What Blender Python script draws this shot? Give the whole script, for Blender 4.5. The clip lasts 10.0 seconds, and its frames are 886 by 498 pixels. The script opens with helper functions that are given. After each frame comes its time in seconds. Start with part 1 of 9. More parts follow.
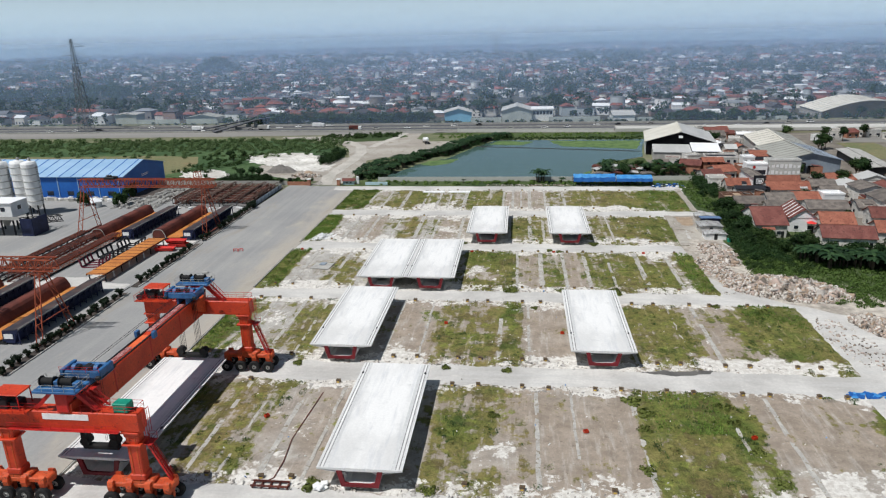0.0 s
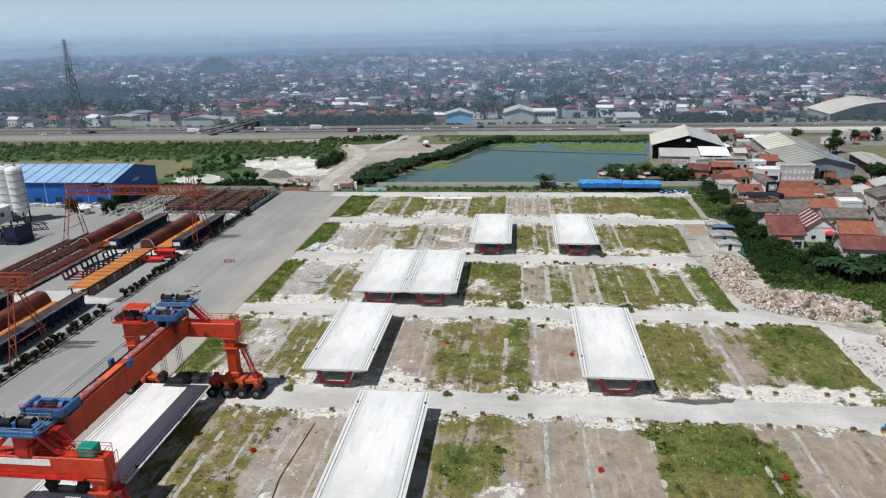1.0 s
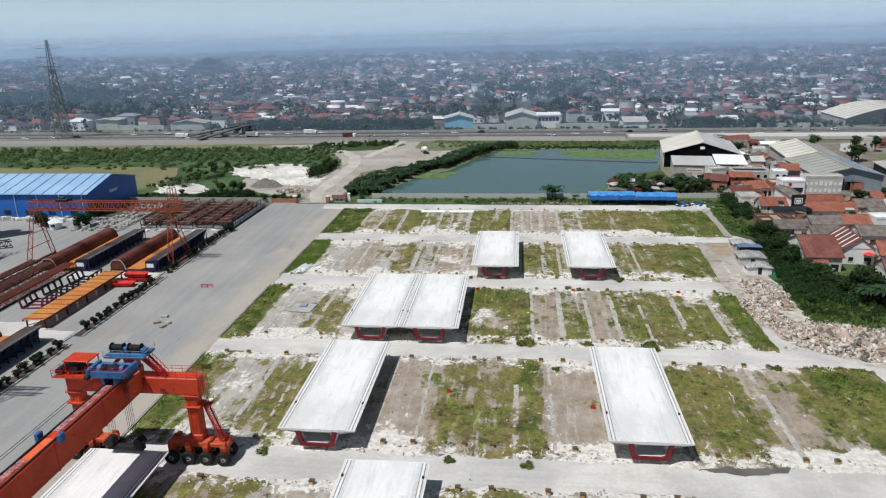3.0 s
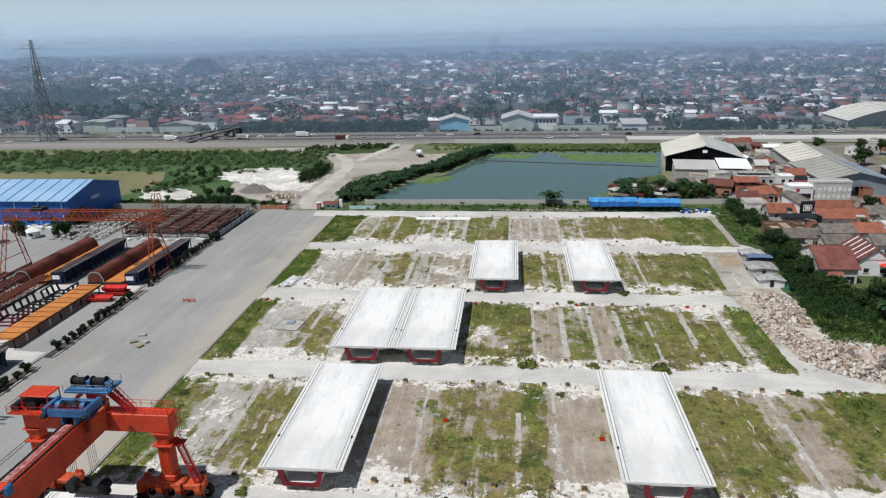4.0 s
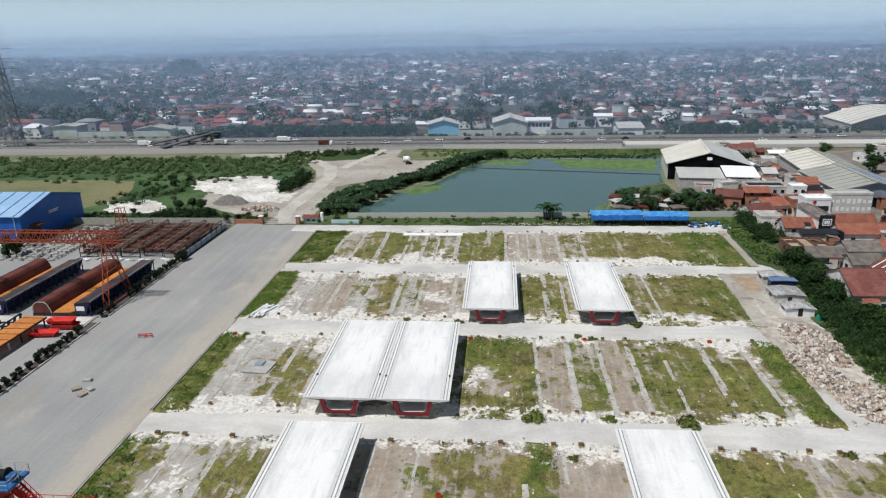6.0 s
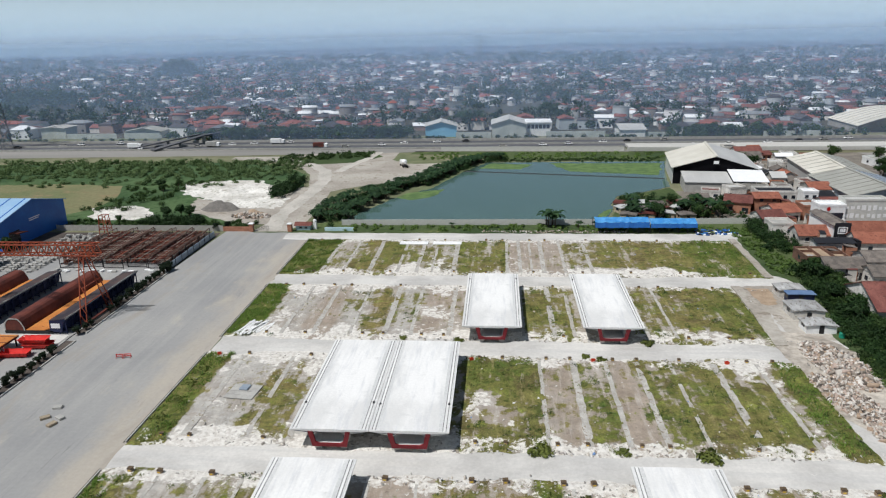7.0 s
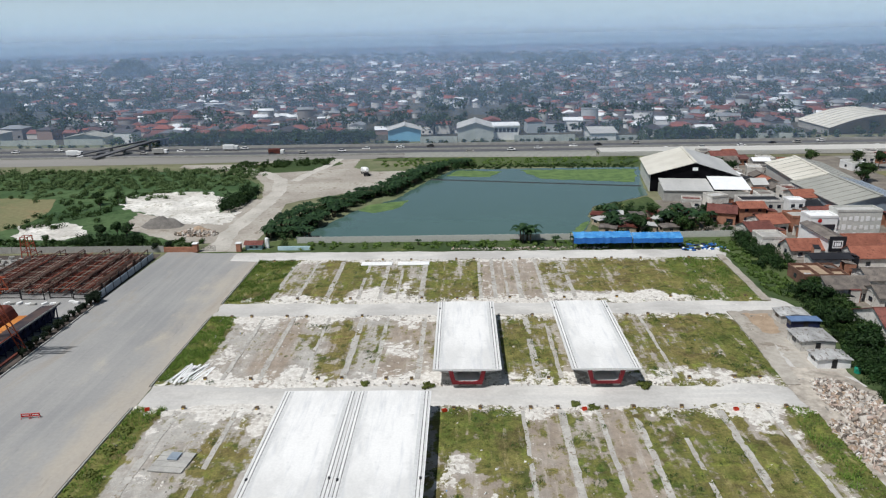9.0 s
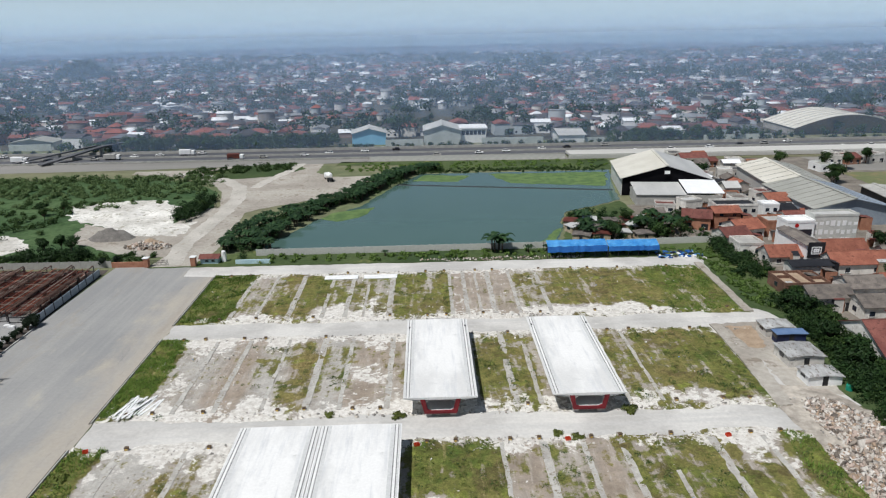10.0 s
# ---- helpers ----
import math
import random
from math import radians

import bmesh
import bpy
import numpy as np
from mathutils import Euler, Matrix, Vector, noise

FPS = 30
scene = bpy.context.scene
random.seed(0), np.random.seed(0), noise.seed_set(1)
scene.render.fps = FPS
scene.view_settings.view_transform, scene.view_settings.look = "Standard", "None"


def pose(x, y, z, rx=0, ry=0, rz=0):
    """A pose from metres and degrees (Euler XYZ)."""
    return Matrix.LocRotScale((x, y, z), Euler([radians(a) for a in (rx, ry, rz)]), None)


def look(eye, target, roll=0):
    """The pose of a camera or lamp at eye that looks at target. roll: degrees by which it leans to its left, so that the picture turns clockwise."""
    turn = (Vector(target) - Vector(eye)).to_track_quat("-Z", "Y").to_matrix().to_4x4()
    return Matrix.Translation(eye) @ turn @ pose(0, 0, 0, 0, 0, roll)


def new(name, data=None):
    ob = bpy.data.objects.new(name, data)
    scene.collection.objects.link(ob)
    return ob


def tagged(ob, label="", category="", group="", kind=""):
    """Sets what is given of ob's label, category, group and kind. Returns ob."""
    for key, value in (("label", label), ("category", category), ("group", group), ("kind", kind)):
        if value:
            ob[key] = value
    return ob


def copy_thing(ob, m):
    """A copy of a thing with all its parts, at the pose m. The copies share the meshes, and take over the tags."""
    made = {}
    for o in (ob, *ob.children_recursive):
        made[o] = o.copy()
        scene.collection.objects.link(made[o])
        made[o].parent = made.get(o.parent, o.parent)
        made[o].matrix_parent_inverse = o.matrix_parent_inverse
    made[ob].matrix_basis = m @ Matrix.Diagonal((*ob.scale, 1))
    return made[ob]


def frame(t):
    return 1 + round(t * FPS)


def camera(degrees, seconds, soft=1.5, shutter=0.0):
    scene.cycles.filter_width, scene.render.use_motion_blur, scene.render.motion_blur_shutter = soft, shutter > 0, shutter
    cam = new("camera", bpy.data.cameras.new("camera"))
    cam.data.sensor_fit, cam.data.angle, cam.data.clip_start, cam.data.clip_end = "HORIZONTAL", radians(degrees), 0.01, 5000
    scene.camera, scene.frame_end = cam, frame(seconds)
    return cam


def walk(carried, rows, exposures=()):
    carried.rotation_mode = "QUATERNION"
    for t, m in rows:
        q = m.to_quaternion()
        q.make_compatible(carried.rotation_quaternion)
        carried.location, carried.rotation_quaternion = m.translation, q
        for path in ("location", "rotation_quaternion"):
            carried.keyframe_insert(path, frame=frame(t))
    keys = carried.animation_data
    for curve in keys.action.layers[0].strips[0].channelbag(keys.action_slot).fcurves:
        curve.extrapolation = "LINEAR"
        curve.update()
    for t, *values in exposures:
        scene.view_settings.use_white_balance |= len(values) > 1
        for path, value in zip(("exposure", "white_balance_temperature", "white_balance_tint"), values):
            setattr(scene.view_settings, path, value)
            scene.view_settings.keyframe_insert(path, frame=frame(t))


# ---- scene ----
cam = camera(65.7, 10.0, 1.2)
METRES, EYE, TILT, LEAN, TURN = 100.7, 63.8, 0.0, 0.0, 6.6
ROWS = [
    (0.0, 0.0, 0.0, 0.0, -0.42, -17.8, 1.32),
    (0.5, -0.0007, 0.0501, 0.0006, -0.41, -17.79, 1.31),
    (1.0, -0.0015, 0.1004, 0.0013, -0.39, -17.79, 1.3),
    (1.5, -0.0025, 0.1505, 0.0012, -0.38, -17.77, 1.27),
    (2.0, -0.0029, 0.2004, 0.0007, -0.37, -17.74, 1.27),
    (2.5, -0.0034, 0.2502, 0.0009, -0.4, -17.74, 1.26),
    (4.0, -0.0046, 0.3991, 0.0011, -0.92, -17.75, 1.21),
    (4.5, -0.005, 0.449, 0.0008, -1.26, -17.75, 1.19),
    (5.0, -0.0055, 0.4992, 0.0003, -1.6, -17.75, 1.17),
    (5.5, -0.0058, 0.5493, -0.0008, -1.8, -17.74, 1.15),
    (7.0, -0.0049, 0.6986, -0.003, -2.15, -17.76, 1.14),
    (7.5, -0.0039, 0.7486, -0.0041, -2.35, -17.76, 1.15),
    (8.0, -0.0024, 0.7986, -0.0049, -2.76, -17.78, 1.13),
    (8.5, -0.0014, 0.8487, -0.0054, -3.89, -17.8, 1.08),
    (9.0, 0.0001, 0.8988, -0.0061, -5.2, -17.82, 1.03),
    (9.5, 0.0018, 0.9491, -0.0066, -6.52, -17.82, 1.0),
    (10.0, 0.0048, 0.9997, -0.0071, -8.1, -17.84, 0.94),
]
walk(cam, [(t, pose(0, 0, EYE, TILT, LEAN, TURN) @ pose(METRES * x, METRES * y, METRES * z, 90 + pitch, roll, yaw)) for t, x, y, z, yaw, pitch, roll in ROWS], [(0.0, -0.29, 6350, 10.5), (10.0, -0.29, 6350, 10.5)])

# ---- light: high hazy sun, shadows fall ahead and to the right ----
SUN_WAY = Vector((0.40, 0.36, -1.0)).normalized()
world = bpy.data.worlds.new("world")
scene.world = world
world.use_nodes = True
wn = world.node_tree
sky = wn.nodes.new("ShaderNodeTexSky")
sky.sky_type = "NISHITA"
sky.sun_disc = False
sky.sun_elevation = radians(61.7)
sky.sun_rotation = radians(228)
sky.altitude = 700
sky.air_density = 1.0
sky.dust_density = 0.6
sky.ozone_density = 2.0
wn.nodes["Background"].inputs["Strength"].default_value = 0.043
# a pale haze that thickens towards the horizon all round
where = wn.nodes.new("ShaderNodeTexCoord")
split = wn.nodes.new("ShaderNodeSeparateXYZ")
wn.links.new(where.outputs["Generated"], split.inputs[0])
thick = wn.nodes.new("ShaderNodeMapRange")
thick.interpolation_type = "SMOOTHSTEP"
wn.links.new(split.outputs["Z"], thick.inputs["Value"])
for key, value in (("From Min", 0.0), ("From Max", 0.14), ("To Min", 0.97), ("To Max", 0.10)):
    thick.inputs[key].default_value = value
veil = wn.nodes.new("ShaderNodeMix")
veil.data_type = "RGBA"
wn.links.new(thick.outputs["Result"], veil.inputs[0])
wn.links.new(sky.outputs["Color"], veil.inputs[6])
veil.inputs[7].default_value = (15.6, 19.8, 22.3, 1)
wn.links.new(veil.outputs[2], wn.nodes["Background"].inputs["Color"])
sun = new("sun", bpy.data.lights.new("sun", "SUN"))
sun.data.energy, sun.data.angle, sun.data.color = 4.95, radians(0.6), (1.0, 0.98, 0.945)
sun.matrix_world = look(-SUN_WAY * 300, (0, 0, 0))


# ---- mesh building ----
class Build:
    """Collects corners and faces, then becomes one mesh."""

    def __init__(self):
        self.v, self.f = [], []

    def add(self, verts, faces):
        k = len(self.v)
        self.v += [tuple(p) for p in verts]
        self.f += [tuple(i + k for i in q) for q in faces]
        return self

    def box(self, x0, x1, y0, y1, z0, z1, b=0.0):
        """A box, with chamfered edges if b is given."""
        cx, cy, cz = (x0 + x1) / 2, (y0 + y1) / 2, (z0 + z1) / 2
        hx, hy, hz = abs(x1 - x0) / 2, abs(y1 - y0) / 2, abs(z1 - z0) / 2
        return self.put_box(Matrix.Translation((cx, cy, cz)), hx, hy, hz, b)

    def put_box(self, m, hx, hy, hz, b=0.0):
        if b <= 0:
            vs = [m @ Vector((sx * hx, sy * hy, sz * hz)) for sx in (-1, 1) for sy in (-1, 1) for sz in (-1, 1)]
            return self.add(vs, [(0, 1, 3, 2), (4, 6, 7, 5), (0, 4, 5, 1), (2, 3, 7, 6), (0, 2, 6, 4), (1, 5, 7, 3)])
        b = min(b, hx * 0.9, hy * 0.9, hz * 0.9)
        vs, ix = [], {}
        for sx in (-1, 1):
            for sy in (-1, 1):
                for sz in (-1, 1):
                    for a in range(3):
                        ix[sx, sy, sz, a] = len(vs)
                        h = [hx - b, hy - b, hz - b]
                        h[a] += b
                        vs.append(m @ Vector((sx * h[0], sy * h[1], sz * h[2])))
        fs = []
        for s in (-1, 1):
            order = [(-1, -1), (1, -1), (1, 1), (-1, 1)] if s > 0 else [(-1, -1), (-1, 1), (1, 1), (1, -1)]
            fs.append([ix[s, p, q, 0] for p, q in order])
            fs.append([ix[q, s, p, 1] for p, q in order])
            fs.append([ix[p, q, s, 2] for p, q in order])
        for p in (-1, 1):
            for q in (-1, 1):
                e1 = [ix[p, q, -1, 0], ix[p, q, 1, 0], ix[p, q, 1, 1], ix[p, q, -1, 1]]
                e2 = [ix[p, -1, q, 0], ix[p, -1, q, 2], ix[p, 1, q, 2], ix[p, 1, q, 0]]
                e3 = [ix[-1, p, q, 1], ix[1, p, q, 1], ix[1, p, q, 2], ix[-1, p, q, 2]]
                for e in (e1, e2, e3):
                    fs.append(e if p * q > 0 else e[::-1])
        for sx in (-1, 1):
            for sy in (-1, 1):
                for sz in (-1, 1):
                    t = [ix[sx, sy, sz, a] for a in range(3)]
                    fs.append(t if sx * sy * sz > 0 else t[::-1])
        return self.add(vs, fs)

    def beam(self, p, q, w, h=None, b=0.0):
        """A bar of width w and height h from p to q."""
        p, q = Vector(p), Vector(q)
        d = q - p
        n = d.length
        if n < 1e-6:
            return self
        up = Vector((0, 0, 1)) if abs(d.z) < 0.95 * n else Vector((0, 1, 0))
        x = d.normalized()
        y = up.cross(x).normalized()
        z = x.cross(y)
        m = Matrix((x, y, z)).transposed().to_4x4()
        m.translation = (p + q) / 2
        return self.put_box(m, n / 2, w / 2, (h or w) / 2, b)

    def tube(self, p, q, r0, r1=None, n=10, caps=True):
        p, q = Vector(p), Vector(q)
        r1 = r0 if r1 is None else r1
        x = (q - p).normalized()
        a = x.orthogonal().normalized()
        c = x.cross(a)
        vs = []
        for o, r in ((p, r0), (q, r1)):
            for i in range(n):
                t = 2 * math.pi * i / n
                vs.append(o + (a * math.cos(t) + c * math.sin(t)) * r)
        fs = [(i, (i + 1) % n, n + (i + 1) % n, n + i) for i in range(n)]
        if caps:
            fs += [tuple(range(n - 1, -1, -1)), tuple(range(n, 2 * n))]
        return self.add(vs, fs)

    def lathe(self, x, y, profile, n=16):
        """Turned about the upright axis at x, y; profile: (radius, z) from below."""
        vs, fs = [], []
        for r, z in profile:
            for i in range(n):
                t = 2 * math.pi * i / n
                vs.append((x + r * math.cos(t), y + r * math.sin(t), z))
        for k in range(len(profile) - 1):
            for i in range(n):
                j = (i + 1) % n
                fs.append((k * n + i, k * n + j, k * n + n + j, k * n + n + i))
        fs.append(tuple(range(n - 1, -1, -1)))
        m = (len(profile) - 1) * n
        fs.append(tuple(range(m, m + n)))
        return self.add(vs, fs)

    def along_y(self, outline, y0, y1, caps=True):
        """An outline in x and z, drawn out along y."""
        n = len(outline)
        vs = [(x, y0, z) for x, z in outline] + [(x, y1, z) for x, z in outline]
        fs = [(i, (i + 1) % n, n + (i + 1) % n, n + i) for i in range(n)]
        if caps:
            fs += [tuple(range(n - 1, -1, -1)), tuple(range(n, 2 * n))]
        return self.add(vs, fs)

    def along_x(self, outline, x0, x1, caps=True):
        n = len(outline)
        vs = [(x0, y, z) for y, z in outline] + [(x1, y, z) for y, z in outline]
        fs = [(i, (i + 1) % n, n + (i + 1) % n, n + i) for i in range(n)]
        if caps:
            fs += [tuple(range(n - 1, -1, -1)), tuple(range(n, 2 * n))]
        return self.add(vs, fs)

    def truss(self, p, q, w, h, bays, r):
        """A box truss of four chords with zigzag webs from p to q (p and q at its lower middle line)."""
        p, q = Vector(p), Vector(q)
        x = (q - p).normalized()
        side = Vector((0, 0, 1)).cross(x).normalized() * (w / 2)
        up = Vector((0, 0, h))
        rows = [-side, side, side + up, -side + up]
        for o in rows:
            self.beam(p + o, q + o, r * 1.6)
        for k in range(bays):
            a, b = p.lerp(q, k / bays), p.lerp(q, (k + 1) / bays)
            m = p.lerp(q, (k + 0.5) / bays)
            for s in (-side, side):
                self.beam(a + s, m + s + up, r)
                self.beam(m + s + up, b + s, r)
            self.beam(a - side, a + side, r)
            self.beam(a - side + up, m + side + up, r)
        return self

    def mesh(self, name, mat=None, smooth=False):
        me = bpy.data.meshes.new(name)
        me.from_pydata(self.v, [], self.f)
        if mat:
            me.materials.append(mat)
        if smooth:
            me.shade_smooth()
        me.update()
        return me


def big_mesh(name, verts, faces, mat, smooth=False):
    """A mesh from arrays: corners (n, 3), faces (m, 3) or (m, 4)."""
    me = bpy.data.meshes.new(name)
    k, m = faces.shape[1], len(faces)
    me.vertices.add(len(verts))
    me.vertices.foreach_set("co", np.ascontiguousarray(verts, np.float32).ravel())
    me.loops.add(m * k)
    me.loops.foreach_set("vertex_index", np.ascontiguousarray(faces, np.int32).ravel())
    me.polygons.add(m)
    me.polygons.foreach_set("loop_start", np.arange(0, m * k, k, dtype=np.int32))
    if smooth:
        me.polygons.foreach_set("use_smooth", np.ones(m, bool))
    me.materials.append(mat)
    me.update(calc_edges=True)
    return me


def as_mesh(name, shape, mat, smooth=False):
    return shape.mesh(name, mat, smooth) if isinstance(shape, Build) else shape


def part(name, shape, mat, parent, label="", smooth=False, at=None):
    ob = new(name, as_mesh(name, shape, mat, smooth))
    ob.parent = parent
    if at is not None:
        ob.matrix_basis = at
    return tagged(ob, label)


def thing(name, label, category, at=None, group="", kind=""):
    ob = new(name)
    ob.empty_display_size = 0.5
    if at is not None:
        ob.matrix_basis = at
    return tagged(ob, label, category, group, kind)


def solo(name, shape, mat, label, category="", group="", kind="", smooth=False, at=None):
    """A thing of one mesh."""
    ob = new(name, as_mesh(name, shape, mat, smooth))
    if at is not None:
        ob.matrix_basis = at
    return tagged(ob, label, category, group, kind)


# ---- smooth random fields over the plan ----
def vnoise(x, y, seed=0):
    xi, yi = np.floor(x).astype(np.int64), np.floor(y).astype(np.int64)
    u, v = x - xi, y - yi
    u, v = u * u * (3 - 2 * u), v * v * (3 - 2 * v)

    def h(a, b):
        n = (a * 374761393 + b * 668265263 + seed * 974634777) & 0x7FFFFFFF
        n = ((n ^ (n >> 13)) * 1274126177) & 0x7FFFFFFF
        return ((n ^ (n >> 16)) & 0xFFFF) / 65535.0

    return (h(xi, yi) * (1 - u) + h(xi + 1, yi) * u) * (1 - v) + (h(xi, yi + 1) * (1 - u) + h(xi + 1, yi + 1) * u) * v


def fbm(x, y, size, seed=0, octaves=4):
    x, y = np.asarray(x, float) / size, np.asarray(y, float) / size
    total, amp, norm = 0.0, 1.0, 0.0
    for k in range(octaves):
        total = total + amp * vnoise(x * 2**k, y * 2**k, seed + 17 * k)
        norm += amp
        amp *= 0.55
    return total / norm


def step(a, b, x):
    t = np.clip((x - a) / (b - a), 0, 1)
    return t * t * (3 - 2 * t)


def outline_with_wear(points, every=2.0, wander=0.35, seed=0):
    """A closed outline, cut into short lengths that wander a little."""
    out = []
    for (x0, y0), (x1, y1) in zip(points, points[1:] + points[:1]):
        n = max(1, int(math.hypot(x1 - x0, y1 - y0) / every))
        for i in range(n):
            t = i / n
            x, y = x0 + (x1 - x0) * t, y0 + (y1 - y0) * t
            if i:
                x += (float(vnoise(np.float64(x * 0.7), np.float64(y * 0.7), seed)) - 0.5) * 2 * wander
                y += (float(vnoise(np.float64(x * 0.7 + 50), np.float64(y * 0.7), seed)) - 0.5) * 2 * wander
            out.append((x, y))
    return out


def sheet(name, points, z, mat, label, kind="structure", every=2.0, wander=0.35, thick=0.0, parent=None, seed=0):
    """A flat piece of ground with an uneven outline."""
    o = outline_with_wear(points, every, wander, seed)
    n = len(o)
    b = Build()
    vs = [(x, y, z) for x, y in o]
    fs = [tuple(range(n))]
    if thick:
        vs += [(x, y, z - thick) for x, y in o]
        fs += [(i, n + i, n + (i + 1) % n, (i + 1) % n) for i in range(n)]
    b.add(vs, fs)
    me = b.mesh(name, mat)
    if me.polygons[0].normal.z < 0:
        me.flip_normals()
    ob = new(name, me)
    if parent:
        ob.parent = parent
        return ob
    return tagged(ob, label, "", "", kind)


# ---- materials ----
def lin(r, g, b):
    return tuple((c / 255 / 12.92 if c <= 10 else ((c / 255 + 0.055) / 1.055) ** 2.4) for c in (r, g, b)) + (1.0,)


class Nodes:
    """Short names for the nodes of one material."""

    def __init__(self, name):
        self.mat = bpy.data.materials.new(name)
        self.mat.use_nodes = True
        self.t = self.mat.node_tree
        self.p = self.t.nodes["Principled BSDF"]
        self.co = self.t.nodes.new("ShaderNodeTexCoord")
        self.geo = self.t.nodes.new("ShaderNodeNewGeometry")

    def put(self, value, socket):
        if isinstance(value, bpy.types.NodeSocket):
            self.t.links.new(value, socket)
        else:
            socket.default_value = value

    def noise(self, scale, detail=4.0, rough=0.6, where=None, distortion=0.0, stretch=None):
        n = self.t.nodes.new("ShaderNodeTexNoise")
        n.inputs["Scale"].default_value = scale
        n.inputs["Detail"].default_value = detail
        n.inputs["Roughness"].default_value = rough
        n.inputs["Distortion"].default_value = distortion
        src = where or self.co.outputs["Object"]
        if stretch:
            m = self.t.nodes.new("ShaderNodeMapping")
            m.inputs["Scale"].default_value = stretch
            self.t.links.new(src, m.inputs["Vector"])
            src = m.outputs["Vector"]
        self.t.links.new(src, n.inputs["Vector"])
        return n.outputs["Fac"]

    def band(self, value, a, b, lo=0.0, hi=1.0):
        n = self.t.nodes.new("ShaderNodeMapRange")
        n.interpolation_type = "SMOOTHSTEP"
        self.put(value, n.inputs["Value"])
        for k, v in (("From Min", a), ("From Max", b), ("To Min", lo), ("To Max", hi)):
            n.inputs[k].default_value = v
        return n.outputs["Result"]

    def mix(self, fac, a, b, kind="MIX"):
        n = self.t.nodes.new("ShaderNodeMix")
        n.data_type, n.blend_type = "RGBA", kind
        self.put(fac, n.inputs[0])
        self.put(a, n.inputs[6])
        self.put(b, n.inputs[7])
        return n.outputs[2]

    def calc(self, kind, a, b=0.0):
        n = self.t.nodes.new("ShaderNodeMath")
        n.operation = kind
        self.put(a, n.inputs[0])
        self.put(b, n.inputs[1])
        return n.outputs[0]

    def shade(self, colour, value):
        """The colour times a grey value."""
        n = self.t.nodes.new("ShaderNodeVectorMath")
        n.operation = "SCALE"
        self.put(colour if isinstance(colour, bpy.types.NodeSocket) else colour[:3], n.inputs[0])
        self.put(value, n.inputs["Scale"])
        return n.outputs[0]

    def ramp(self, value, stops, constant=False):
        n = self.t.nodes.new("ShaderNodeValToRGB")
        n.color_ramp.interpolation = "CONSTANT" if constant else "LINEAR"
        e = n.color_ramp.elements
        while len(e) < len(stops):
            e.new(0.5)
        for k, (pos, c) in enumerate(stops):
            e[k].position, e[k].color = pos, c
        self.put(value, n.inputs["Fac"])
        return n.outputs["Color"]

    def random(self):
        return self.t.nodes.new("ShaderNodeObjectInfo").outputs["Random"]

    def island(self):
        return self.geo.outputs["Random Per Island"]

    def done(self, colour, rough=0.8, metal=0.0, bump=None, depth=0.05, spec=0.4):
        self.put(colour, self.p.inputs["Base Color"])
        self.put(rough, self.p.inputs["Roughness"])
        self.put(metal, self.p.inputs["Metallic"])
        self.p.inputs["Specular IOR Level"].default_value = spec
        if bump is not None:
            n = self.t.nodes.new("ShaderNodeBump")
            n.inputs["Strength"].default_value = 0.6
            n.inputs["Distance"].default_value = depth
            self.put(bump, n.inputs["Height"])
            self.t.links.new(n.outputs["Normal"], self.p.inputs["Normal"])
        return self.mat


def surface(name, c1, c2, rough=0.8, metal=0.0, big=0.3, fine=6.0, vary=0.12, worn=None, worn_at=0.62, depth=0.02, each=0.0, spec=0.4, stretch=None):
    """A surface of two close colours in broad patches, with fine grain, and worn spots in a third."""
    n = Nodes(name)
    broad = n.noise(big, 5, 0.6, stretch=stretch)
    grain = n.noise(fine, 4, 0.65)
    c = n.mix(n.band(broad, 0.35, 0.65), c1, c2)
    if worn:
        c = n.mix(n.band(n.noise(big * 4, 6, 0.7, stretch=stretch), worn_at, worn_at + 0.1), c, worn)
    c = n.shade(c, n.band(grain, 0.25, 0.75, 1 - vary, 1 + vary))
    if each:
        c = n.shade(c, n.band(n.random(), 0, 1, 1 - each, 1 + each))
    return n.done(c, rough, metal, grain, depth, spec)


def girder_concrete():
    """Pale cast concrete: broad grey smears along the length, faint blotches, a few rust-grey drips."""
    n = Nodes("pale_concrete")
    broad = n.noise(0.16, 5, 0.6, stretch=(1, 0.35, 1))
    smear = n.noise(0.8, 5, 0.6, stretch=(1, 0.1, 1))
    fine = n.noise(2.2, 5, 0.7)
    c = n.mix(n.band(broad, 0.38, 0.64), lin(210, 209, 206), lin(230, 229, 226))
    c = n.mix(n.band(smear, 0.48, 0.72, 0, 0.5), c, lin(188, 190, 193))
    c = n.mix(n.band(n.noise(0.35, 6, 0.7), 0.55, 0.75, 0, 0.4), c, lin(190, 190, 188))
    c = n.mix(n.band(n.noise(0.7, 6, 0.75), 0.66, 0.74, 0, 0.4), c, lin(150, 146, 140))
    c = n.shade(c, n.band(fine, 0.25, 0.75, 0.95, 1.04))
    return n.done(c, 0.85, 0.0, fine, 0.02, 0.25)


